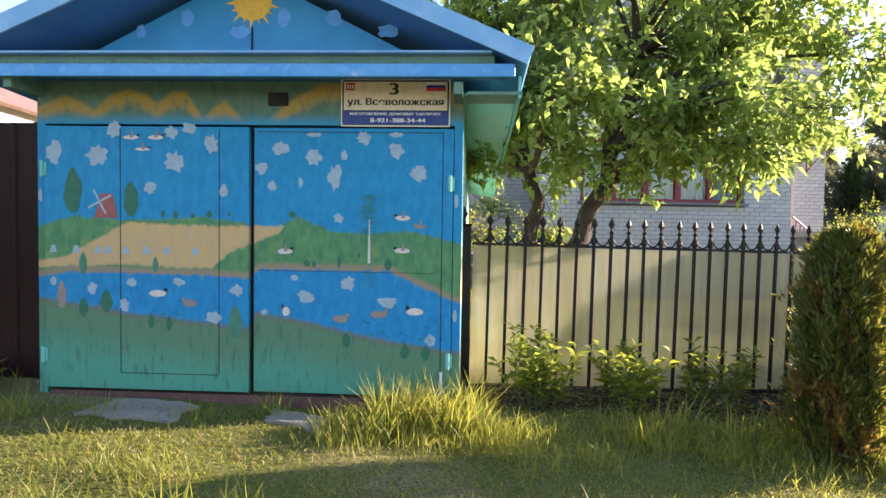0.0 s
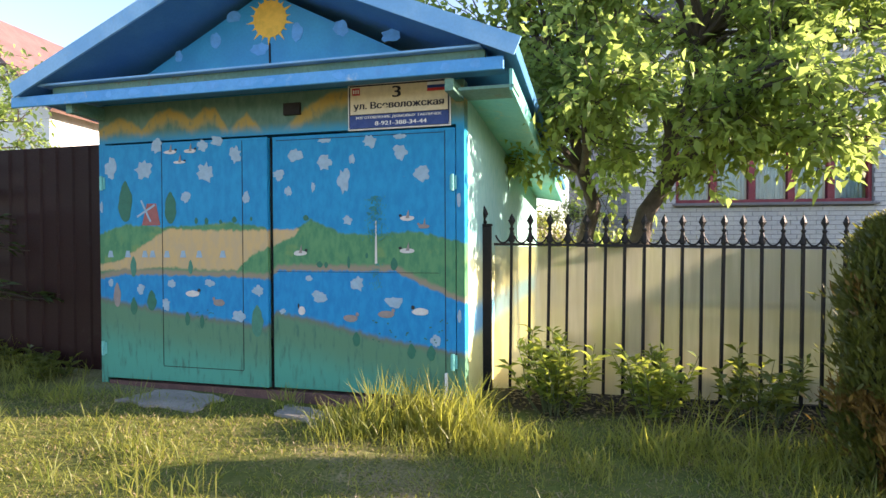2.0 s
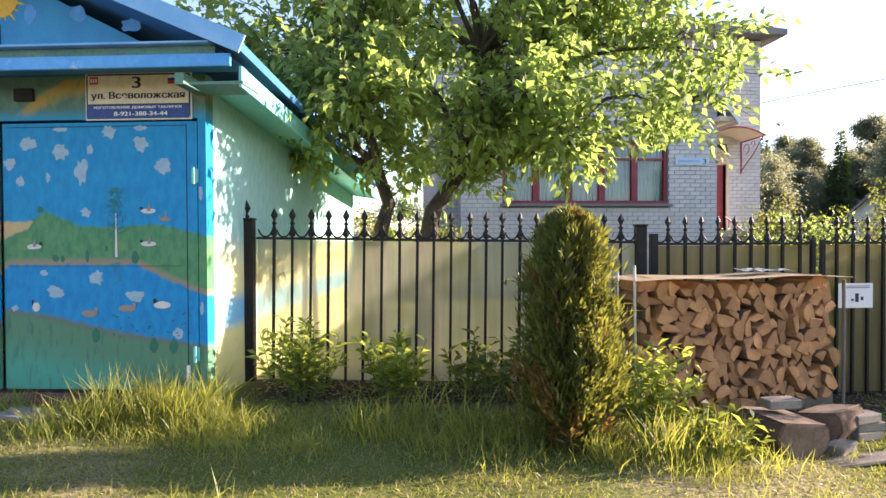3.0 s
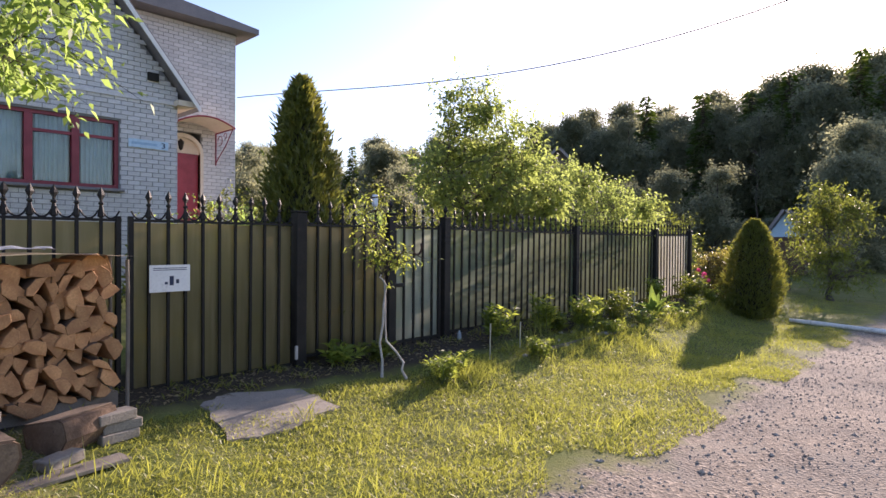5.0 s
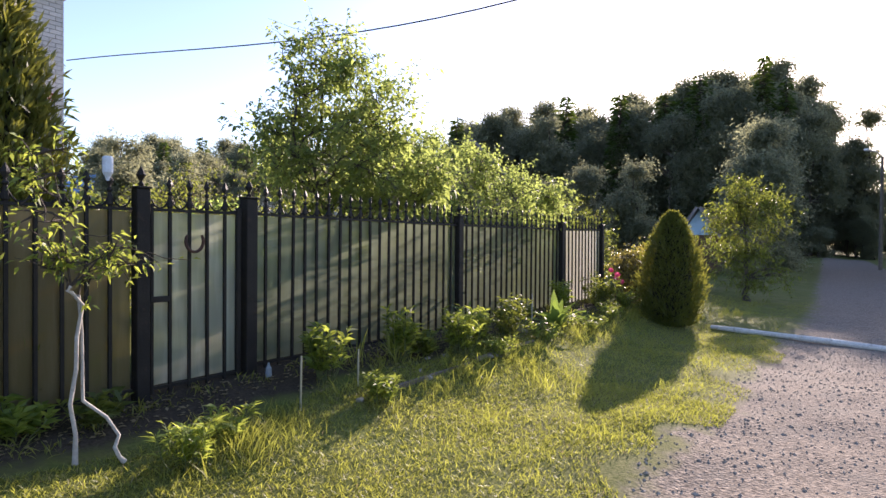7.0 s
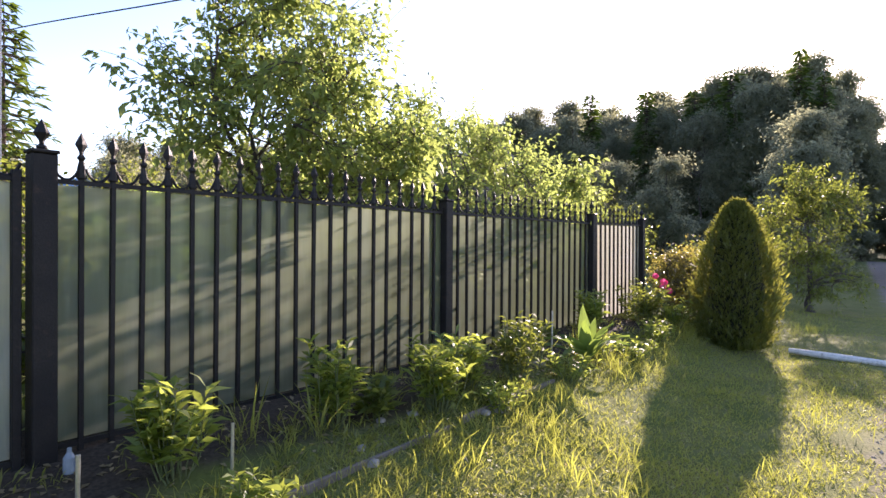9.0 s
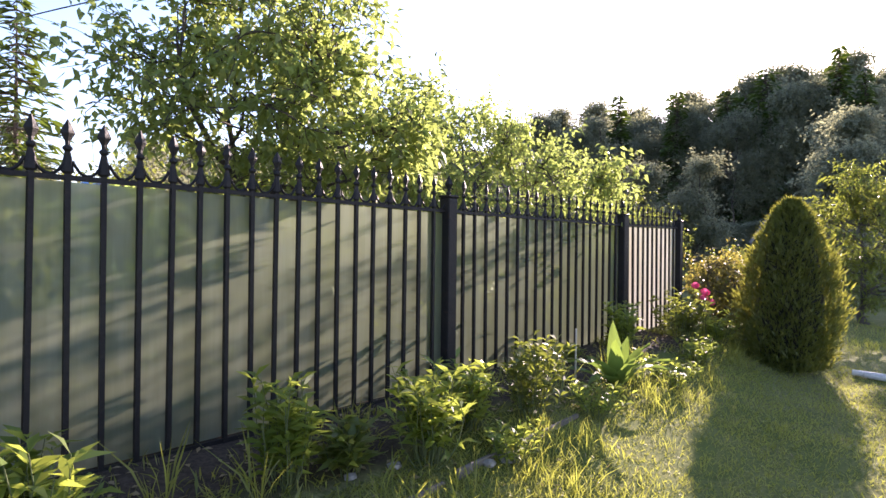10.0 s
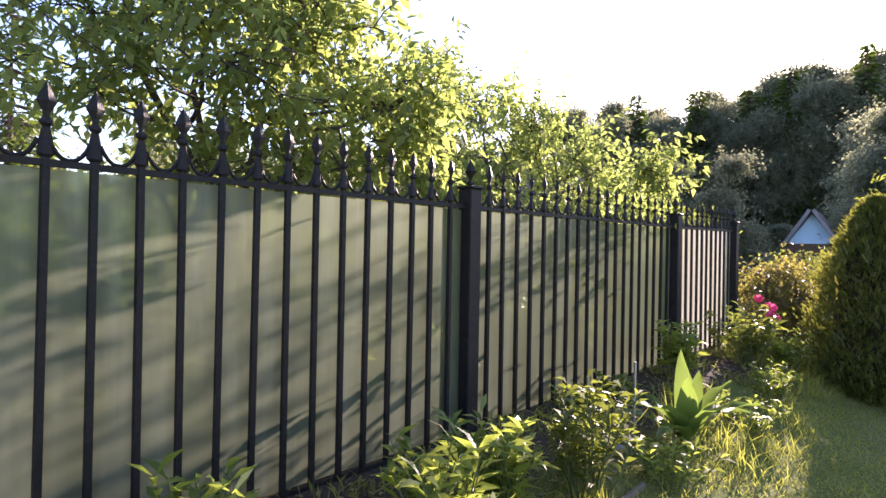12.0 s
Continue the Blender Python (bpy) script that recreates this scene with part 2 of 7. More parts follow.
def sheet_mat(name, face, back, clear, forward=0.50, bend=1.02):
    """Milky twin-wall plastic sheet: light from behind comes through it. face, back: tints of what it reflects and lets through."""
    tint = lambda c, t: tuple(p * q for p, q in zip(c, t))
    m, n, l = nodes_of(name)
    p = n["Principled BSDF"]
    vec = n.new("ShaderNodeNewGeometry").outputs["Position"]
    broad = noise_of(n, l, vec, 1.6)
    ribs = noise_of(n, l, vec, 6.0, 2, 0.5, (0.4, 0.4, 22.0))
    col = mixed(n, l, ramp(n, l, broad, 0.3, 0.7), tint((0.20, 0.205, 0.145), face), tint((0.27, 0.265, 0.20), face))
    col = mixed(n, l, ramp(n, l, noise_of(n, l, vec, 2.5, 7, 0.7), 0.55, 0.75), col, tint((0.22, 0.25, 0.13), face))
    streak = noise_of(n, l, vec, 5.0, 4, 0.6, (2.6, 2.6, 0.22))
    col = mixed(n, l, ramp(n, l, streak, 0.42, 0.72), col, tint((0.40, 0.38, 0.30), face))
    l.new(col, p.inputs["Base Color"])
    p.inputs["Roughness"].default_value = 0.22
    bp = n.new("ShaderNodeBump")
    bp.inputs["Strength"].default_value, bp.inputs["Distance"].default_value = 0.12, 0.004
    l.new(ribs, bp.inputs["Height"])
    l.new(bp.outputs[0], p.inputs["Normal"])
    tr = n.new("ShaderNodeBsdfTranslucent")
    l.new(mixed(n, l, ramp(n, l, streak, 0.35, 0.7), tint((0.66, 0.64, 0.46), back), tint((0.80, 0.78, 0.64), back)), tr.inputs["Color"])
    rf = n.new("ShaderNodeBsdfRefraction")
    rf.inputs["IOR"].default_value, rf.inputs["Roughness"].default_value = bend, 0.62
    rf.inputs["Color"].default_value = (*tint((0.84, 0.84, 0.70), back), 1)
    mt = n.new("ShaderNodeMixShader")
    mt.inputs[0].default_value = forward
    l.new(tr.outputs[0], mt.inputs[1])
    l.new(rf.outputs[0], mt.inputs[2])
    mx = n.new("ShaderNodeMixShader")
    mx.inputs[0].default_value = clear
    l.new(p.outputs[0], mx.inputs[1])
    l.new(mt.outputs[0], mx.inputs[2])
    l.new(mx.outputs[0], n["Material Output"].inputs["Surface"])
    return m


def clear_mat(name, tint):
    m, n, l = nodes_of(name)
    t = n.new("ShaderNodeBsdfTransparent")
    t.inputs["Color"].default_value = (*tint, 1)
    l.new(t.outputs[0], n["Material Output"].inputs["Surface"])
    return m


M_GROUND = ground_mat()
M_MURAL = mural_mat()
M_SIDE = mural_mat("side_wall_paint", True)
M_SHEET = sheet_mat("milky_plastic_sheet", (1.0, 1.0, 1.0), (1.0, 1.0, 1.0), 0.60)
M_SHEETGREEN = sheet_mat("greenish_plastic_sheet", (0.55, 0.64, 0.58), (0.72, 0.81, 0.74), 0.62)
M_SHEETBRONZE = sheet_mat("bronze_tinted_plastic_sheet", (0.62, 0.52, 0.36), (0.62, 0.52, 0.32), 0.50)
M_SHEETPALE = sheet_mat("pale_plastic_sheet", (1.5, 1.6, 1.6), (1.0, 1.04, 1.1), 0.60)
# brightened copy of the milky sheet: sun from behind put into its tints
M_SHEETSUNLIT = sheet_mat("sunlit_plastic_sheet", (2.0, 1.95, 2.0), (1.22, 1.22, 1.45), 0.95, 0.1, 1.2)
M_CLEAR = clear_mat("clear_sheet_back", (0.93, 0.93, 0.9))
M_IRON = plain("black_painted_iron", (0.012, 0.011, 0.011), (0.02, 0.018, 0.016), 0.55, 6, 90, 0.3, 0.0, dirt=(0.04, 0.026, 0.018), spec=0.22)
M_BLUE = plain("light_blue_paint", (0.15, 0.40, 0.68), (0.22, 0.48, 0.74), 0.55, 4, 50, 0.2, dirt=(0.25, 0.40, 0.55), mott=0.25)
M_GABLE = plain("bright_blue_paint", (0.005, 0.25, 0.50), (0.01, 0.31, 0.56), 0.55, 3, 50, 0.2, mott=0.25)
M_FASCIA = plain("cloudy_blue_paint", (0.04, 0.30, 0.66), (0.08, 0.36, 0.70), 0.5, 2.5, 50, 0.2, dirt=(0.38, 0.50, 0.60), mott=0.25)
M_SOFFIT = plain("dull_blue_boards", (0.04, 0.20, 0.45), (0.06, 0.25, 0.50), 0.6, 3, 40, 0.3, stretch=(1, 12, 1))
M_TEAL = plain("teal_paint", (0.12, 0.48, 0.44), (0.17, 0.54, 0.48), 0.5, 3, 40, 0.2, dirt=(0.35, 0.45, 0.25), mott=0.25)
M_TEALWOOD = plain("dull_green_wood", (0.08, 0.22, 0.18), (0.12, 0.27, 0.2), 0.6, 4, 40, 0.3, dirt=(0.12, 0.08, 0.05))
M_SHEETROOF = plain("grey_slate_sheet", (0.10, 0.10, 0.11), (0.15, 0.15, 0.16), 0.7, 2, 30, 0.3)
M_BROWN = plain("brown_profiled_steel", (0.04, 0.014, 0.014), (0.055, 0.02, 0.02), 0.42, 1.2, 60, 0.05, dirt=(0.06, 0.035, 0.028), spec=0.3)
M_DARK = plain("dark_gap", (0.012, 0.012, 0.012), (0.02, 0.018, 0.016), 0.9, 5, 40, 0.1)
M_RUST = plain("rusty_step", (0.12, 0.06, 0.05), (0.18, 0.09, 0.07), 0.8, 6, 60, 0.4)
M_CONC = plain("worn_concrete", (0.26, 0.24, 0.21), (0.36, 0.33, 0.28), 0.9, 4, 70, 0.5, dirt=(0.14, 0.12, 0.085))
M_SLAB = plain("soiled_concrete", (0.20, 0.175, 0.145), (0.28, 0.245, 0.20), 0.95, 3, 70, 0.6, dirt=(0.10, 0.08, 0.05))
M_BRICK = plain("white_silicate_brick", (0.62, 0.60, 0.60), (0.70, 0.68, 0.66), 0.85, 2, 60, 0.3, vary=0.18)
M_MORTAR = plain("grey_mortar", (0.20, 0.20, 0.21), (0.26, 0.25, 0.25), 0.95, 4, 60, 0.3)
M_RED = plain("dark_red_paint", (0.22, 0.018, 0.03), (0.28, 0.03, 0.045), 0.4, 4, 50, 0.1, mott=0.25)
M_CREAM = plain("cream_plaster", (0.66, 0.56, 0.44), (0.72, 0.62, 0.50), 0.8, 3, 50, 0.2, mott=0.25)
M_CURTAIN = plain("pale_curtain", (0.45, 0.58, 0.60), (0.62, 0.72, 0.72), 0.9, 2, 30, 0.1, stretch=(14, 1, 0.4))
M_METALROOF = plain("grey_metal_roof", (0.16, 0.15, 0.16), (0.22, 0.20, 0.20), 0.5, 2, 40, 0.1)
M_TILE = plain("brown_metal_tile_roof", (0.16, 0.09, 0.075), (0.22, 0.13, 0.11), 0.5, 2, 40, 0.1)
M_WHITE = plain("white_paint", (0.74, 0.73, 0.70), (0.80, 0.79, 0.76), 0.6, 3, 50, 0.1, dirt=(0.55, 0.53, 0.48), mott=0.25)
M_PIPE = plain("whitewashed_pole", (0.70, 0.68, 0.64), (0.78, 0.76, 0.72), 0.8, 5, 40, 0.4, dirt=(0.32, 0.28, 0.22))
M_BARK = plain("grey_brown_bark", (0.07, 0.055, 0.042), (0.13, 0.105, 0.085), 0.95, 6, 40, 0.9, stretch=(3, 3, 0.6), depth=0.03)
M_LIME = plain("limewashed_bark", (0.38, 0.35, 0.31), (0.50, 0.47, 0.43), 0.9, 8, 40, 0.6, dirt=(0.20, 0.17, 0.13))
M_STUMP = plain("weathered_sawn_end", (0.11, 0.075, 0.05), (0.19, 0.135, 0.09), 0.9, 9, 60, 0.5, dirt=(0.08, 0.055, 0.04))
M_SPLIT = plain("split_log_wood", (0.33, 0.15, 0.06), (0.48, 0.25, 0.105), 0.8, 12, 60, 0.5, vary=0.55, stretch=(1, 8, 1))
M_LOGBARK = plain("log_bark", (0.10, 0.06, 0.04), (0.16, 0.10, 0.06), 0.95, 10, 50, 0.8, vary=0.3)
M_BOARD = plain("pale_plywood", (0.60, 0.48, 0.32), (0.68, 0.57, 0.40), 0.7, 3, 30, 0.15, stretch=(1, 10, 1))
M_GREYWOOD = plain("weathered_grey_wood", (0.14, 0.115, 0.09), (0.21, 0.18, 0.145), 0.85, 5, 40, 0.5, stretch=(8, 8, 1))
M_STEEL = plain("galvanised_steel", (0.45, 0.47, 0.50), (0.55, 0.57, 0.60), 0.35, 5, 60, 0.05, metal=0.9)
L_APPLE = leafy("apple_leaves", (0.085, 0.135, 0.028), (0.17, 0.22, 0.055), (0.47, 0.64, 0.15), 0.55)
L_PLUM = leafy("plum_leaves", (0.08, 0.115, 0.025), (0.155, 0.19, 0.05), (0.52, 0.62, 0.15), 0.54)
L_THUJA = leafy("thuja_sprays", (0.035, 0.055, 0.012), (0.10, 0.115, 0.022), (0.42, 0.42, 0.06), 0.32)
L_BROWNED = leafy("browned_thuja_sprays", (0.13, 0.07, 0.02), (0.20, 0.13, 0.03), (0.35, 0.22, 0.05), 0.35)
L_DARK = leafy("forest_leaves", (0.08, 0.095, 0.06), (0.125, 0.14, 0.085), (0.42, 0.43, 0.24), 0.55, 0.7)
L_MID = leafy("garden_leaves", (0.055, 0.085, 0.018), (0.11, 0.14, 0.03), (0.38, 0.43, 0.06))
L_GRASS = leafy("grass_blades", (0.10, 0.135, 0.022), (0.22, 0.22, 0.05), (0.50, 0.52, 0.08), 0.48)
L_DRY = leafy("dry_grass_blades", (0.22, 0.17, 0.08), (0.34, 0.27, 0.14), (0.45, 0.36, 0.18), 0.35)
L_DOCK = leafy("horseradish_leaves", (0.05, 0.10, 0.02), (0.10, 0.16, 0.03), (0.30, 0.42, 0.07), 0.4)
L_HERB = leafy("herb_leaves", (0.075, 0.13, 0.02), (0.15, 0.21, 0.035), (0.52, 0.60, 0.09), 0.5)
L_SPRUCE = leafy("spruce_needles", (0.03, 0.06, 0.015), (0.06, 0.10, 0.02), (0.20, 0.28, 0.03), 0.3)
L_RUSSET = leafy("russet_leaves", (0.11, 0.085, 0.025), (0.17, 0.13, 0.03), (0.42, 0.36, 0.07))
M_GLASS, _n, _l = nodes_of("window_glass")
_n["Principled BSDF"].inputs["Transmission Weight"].default_value = 1.0
_n["Principled BSDF"].inputs["Roughness"].default_value = 0.02
_n["Principled BSDF"].inputs["Base Color"].default_value = (0.85, 0.95, 0.95, 1)
M_STEM = plain("green_stems", (0.08, 0.11, 0.03), (0.12, 0.14, 0.05), 0.7, 8, 40, 0.1)
M_PINK = leafy("pink_petals", (0.60, 0.05, 0.18), (0.70, 0.12, 0.28), (0.8, 0.15, 0.3))


# ---- building blocks ----
def thing(name, m, label, category, group="", kind=""):
    """An Empty that stands for one thing; its parts hang under it."""
    ob = new(name)
    ob.matrix_world = m
    ob.empty_display_size = 0.1
    return tagged(ob, label, category, group, kind)


def part(name, bm, material, parent=None, label=""):
    me = bpy.data.meshes.new(name)
    bmesh.ops.recalc_face_normals(bm, faces=bm.faces)
    bm.to_mesh(me)
    bm.free()
    for k in (material if isinstance(material, (list, tuple)) else [material]):
        me.materials.append(k)
    ob = new(name, me)
    if parent:
        ob.parent = parent
    return tagged(ob, label)


def shared(name, me, m, parent):
    ob = new(name, me)
    ob.parent = parent
    ob.matrix_local = m
    return ob


def rawmesh(name, verts, faces, material, smooth=False):
    me = bpy.data.meshes.new(name)
    me.from_pydata([tuple(v) for v in verts], [], faces)
    for k in (material if isinstance(material, (list, tuple)) else [material]):
        me.materials.append(k)
    if smooth:
        me.polygons.foreach_set("use_smooth", [True] * len(me.polygons))
    me.update()
    return me


def box(bm, x0, x1, y0, y1, z0, z1, bevel=0.0):
    tmp = bmesh.new() if bevel else bm
    v = [tmp.verts.new((x, y, z)) for x in (x0, x1) for y in (y0, y1) for z in (z0, z1)]
    for f in ((0, 1, 3, 2), (4, 6, 7, 5), (0, 4, 5, 1), (2, 3, 7, 6), (0, 2, 6, 4), (1, 5, 7, 3)):
        tmp.faces.new([v[i] for i in f])
    if bevel:
        bmesh.ops.bevel(tmp, geom=tmp.edges[:], offset=bevel, segments=1, affect="EDGES")
        me = bpy.data.meshes.new("tmp")
        tmp.to_mesh(me)
        tmp.free()
        bm.from_mesh(me)
        bpy.data.meshes.remove(me)
    return bm


def slab(x0, x1, y0, y1, z0, z1, bevel=0.0):
    return box(bmesh.new(), x0, x1, y0, y1, z0, z1, bevel)


def prism(bm, pts, put, depth):
    """A flat outline given as (a, b) pairs, lifted to solid: put(a, b, d) gives the place at depth d."""
    f = [bm.verts.new(put(a, b, 0.0)) for a, b in pts]
    g = [bm.verts.new(put(a, b, depth)) for a, b in pts]
    bm.faces.new(f)
    bm.faces.new(g[::-1])
    for i in range(len(pts)):
        j = (i + 1) % len(pts)
        bm.faces.new((f[i], f[j], g[j], g[i]))
    return bm


def tube(bm, path, radii, sides=6, cap=True):
    """A round bar along path with a radius at each point."""
    rings = []
    path = [Vector(p) for p in path]
    for i, p in enumerate(path):
        d = (path[min(i + 1, len(path) - 1)] - path[max(i - 1, 0)]).normalized()
        a = d.orthogonal().normalized() if abs(d.z) > 0.9 or i == 0 and abs(d.z) > 0.9 else d.cross(Vector((0, 0, 1))).normalized()
        b = d.cross(a)
        r = radii[i] if isinstance(radii, (list, tuple)) else radii
        rings.append([bm.verts.new(p + r * (math.cos(2 * math.pi * k / sides) * a + math.sin(2 * math.pi * k / sides) * b)) for k in range(sides)])
    for r0, r1 in zip(rings, rings[1:]):
        best = min(range(sides), key=lambda s: sum((r0[k].co - r1[(k + s) % sides].co).length for k in range(sides)))
        for k in range(sides):
            bm.faces.new((r0[k], r0[(k + 1) % sides], r1[(k + 1 + best) % sides], r1[(k + best) % sides]))
    if cap:
        bm.faces.new(rings[0][::-1])
        bm.faces.new(rings[-1])
    return bm


# ---- ground: one sheet to the horizon ----
def smooth01(a, b, v):
    s = np.clip((v - a) / (b - a), 0, 1)
    return s * s * (3 - 2 * s)


def ground_z(x, y):
    base = np.interp(x, [-30, -4, -1, 0, 2, 4, 6, 8, 12, 16, 20, 30, 60], [0.12, 0.06, 0.03, 0.0, -0.09, -0.22, -0.40, -0.48, -0.52, -0.56, -0.62, -0.78, -0.9])
    rise = np.interp(x, [-10, 0, 3, 7, 9.4, 10.2, 13, 17, 18, 22, 40], [0.02, 0.05, 0.12, 0.22, 0.30, 0.35, 0.42, 0.46, 0.28, 0.1, 0.2])
    lump = 0.02 * np.sin(x * 1.7 + 0.6 * y) * np.cos(y * 2.1 - 0.4 * x) + 0.012 * np.sin(x * 5.3) * np.sin(y * 4.7 + 1)
    return base + rise * smooth01(3.0, 5.0, y) - 0.04 * smooth01(2.1, 1.5, y) * (x > 4) + lump


def gz(x, y):
    return float(ground_z(np.float64(x), np.float64(y)))


def axis(lo, hi, step, far):
    inner = np.arange(lo, hi + step / 2, step)
    grow = [step * 1.35 ** k for k in range(1, 40)]
    out = np.cumsum(grow)
    out = out[out < far]
    return np.concatenate([lo - out[::-1], inner, hi + out])


gx, gy = axis(-7.0, 22.0, 0.16, 900), axis(-1.0, 6.0, 0.16, 900)
GX, GY = np.meshgrid(gx, gy, indexing="ij")
gverts = np.stack([GX, GY, ground_z(GX, GY)], -1).reshape(-1, 3)
ny = len(gy)
gfaces = [(i * ny + j, (i + 1) * ny + j, (i + 1) * ny + j + 1, i * ny + j + 1) for i in range(len(gx) - 1) for j in range(ny - 1)]
ground = new("ground", rawmesh("ground", gverts, gfaces, M_GROUND, True))
tagged(ground, "mown grass verge beside a grey gravel lane", "ground", kind="structure")

# ---- garage: local x along the front, local y into the depth ----
GARAGE = pose(0.5845, 4.249, 0, 0, 0, -7.83)
U0, U1, DEEP = -3.30, -0.09, 5.0
garage = thing("garage", GARAGE, "blue and green painted garage with a mural on its metal doors", "garage")


def sag(d):
    return -0.08 * max(d, 0)


def garage_shell():
    part("door_jamb", slab(U0, -3.235, 0, 0.12, 0.05, 2.14), M_MURAL, garage)
    part("door_jamb", slab(-0.15, U1, 0, 0.12, 0.0, 2.14), M_MURAL, garage)
    part("lintel", slab(U0, U1, 0, 0.12, 2.14, 2.46), M_MURAL, garage, "painted mountain band over the doors")
    for x0, x1, nm in ((U1 - 0.14, U1 - 0.002, "r"), (U0 + 0.002, U0 + 0.14, "l")):
        bm = bmesh.new()
        prism(bm, [(0.122, -0.2), (DEEP, -0.2), (DEEP, 2.42 + sag(DEEP)), (0.122, 2.44)], lambda a, b, d: (x0 + d, a, b), x1 - x0)
        part("side_wall", bm, M_SIDE, garage, "side wall in teal and yellow paint")
    part("back_wall", slab(U0, U1, DEEP, DEEP + 0.12, -0.2, 2.0), M_TEAL, garage)
    mid, apex = (U0 + U1) / 2, 3.36
    bm = prism(bmesh.new(), [(U0, 2.46), (U1, 2.46), (mid, apex - 0.09)], lambda a, b, d: (a, 0.02 + d, b), 0.1)
    part("gable", bm, M_GABLE, garage, "bright blue gable boarding with pale cloud dabs")
    bm = bmesh.new()
    box(bm, mid + 0.03, mid + 0.042, 0.012, 0.02, 2.58, 2.86)
    part("gable_joint", bm, M_DARK, garage)
    for s, nm in ((-1, "left"), (1, "right")):
        tip = (mid + s * 2.03, 2.49)
        d = Vector((tip[0] - mid, tip[1] - apex)).normalized()
        nrm = Vector((-d.y, d.x)) * (1 if s > 0 else -1)
        if nrm.y < 0:
            nrm = -nrm
        bm = bmesh.new()
        y0, y1, th = -0.40, DEEP + 0.25, 0.05
        a, b = Vector((mid, apex)), Vector(tip)
        ring = [a, b, b + nrm * th, a + nrm * th]
        f = [bm.verts.new((p.x, y0, p.y)) for p in ring]
        g = [bm.verts.new((p.x, y1, p.y + sag(y1))) for p in ring]
        for i in range(4):
            j = (i + 1) % 4
            bm.faces.new((f[i], f[j], g[j], g[i]))
        bm.faces.new(f)
        bm.faces.new(g[::-1])
        part("roof_slope", bm, M_SOFFIT, garage, "blue boarded roof slope")
        bm = bmesh.new()
        ring = [a - nrm * 0.02, b - nrm * 0.02, b + nrm * 0.10, a + nrm * 0.10]
        prism(bm, [(p.x, p.y) for p in ring], lambda p, q, d: (p, -0.42 + d, q), 0.018)
        part("bargeboard", bm, M_BLUE, garage, "light blue bargeboard along the roof edge")
    part("eaves_board", slab(U1 + 0.03, U1 + 0.40, -0.30, 0.0, 2.30, 2.32), M_TEALWOOD, garage)
    bm = bmesh.new()
    f = [bm.verts.new(p) for p in ((U1, 0.0, 2.36), (U1 + 0.37, 0.0, 2.30), (U1 + 0.37, DEEP + 0.2, 2.30 + sag(DEEP)), (U1, DEEP + 0.2, 2.36 + sag(DEEP)))]
    g = [bm.verts.new(v.co + Vector((0, 0, 0.02))) for v in f]
    bm.faces.new(f), bm.faces.new(g[::-1])
    for i in range(4):
        j = (i + 1) % 4
        bm.faces.new((f[i], f[j], g[j], g[i]))
    part("soffit", bm, M_TEAL, garage, "teal boarded soffit")
    bm = bmesh.new()
    f = [(U1 + 0.37, -0.30, 2.28), (U1 + 0.37, DEEP + 0.2, 2.28 + sag(DEEP)), (U1 + 0.37, DEEP + 0.2, 2.42 + sag(DEEP)), (U1 + 0.37, -0.30, 2.42)]
    prism(bm, [(p[1], p[2]) for p in f], lambda a, b, d: (U1 + 0.372 + d, a, b), 0.02)
    part("eaves_fascia", bm, M_TEAL, garage)
    part("fascia", slab(-3.80, 0.255, -0.375, -0.35, 2.40, 2.485, 0.004), M_FASCIA, garage, "blue fascia board with white paint dabs")
    part("fascia_back", slab(-3.70, 0.22, -0.345, 0.0, 2.47, 2.485), M_SOFFIT, garage)
    part("recess_board", slab(-3.45, 0.12, -0.30, -0.28, 2.486, 2.56), M_TEALWOOD, garage, "dull green weathered board")
    part("drip_sheet", slab(-3.60, 0.10, -0.36, 0.02, 2.562, 2.578, 0.003), M_BLUE, garage, "light blue sheet-metal drip edge")
    part("bracket", slab(U1 - 0.06, U1 + 0.0, -0.32, 0.0, 2.30, 2.38), M_TEALWOOD, garage)
    part("bracket", slab(U0 + 0.0, U0 + 0.06, -0.32, 0.0, 2.34, 2.44), M_TEALWOOD, garage)
    part("floor_slab", slab(U0 + 0.02, U1 - 0.02, 0.13, DEEP, -0.1, 0.08), M_CONC, garage)
    part("threshold", slab(-3.2, -0.2, -0.02, 0.08, -0.05, 0.125), M_RUST, garage, "rusty red iron threshold")
    part("vent_box", slab(-1.52, -1.38, -0.03, -0.001, 2.28, 2.37), M_DARK, garage, "small dark lamp box")


garage_shell()

# ---- house of white brick behind the fence ----
house = thing("house", pose(0, 0, 0), "white silicate-brick house with dark red windows", "house")


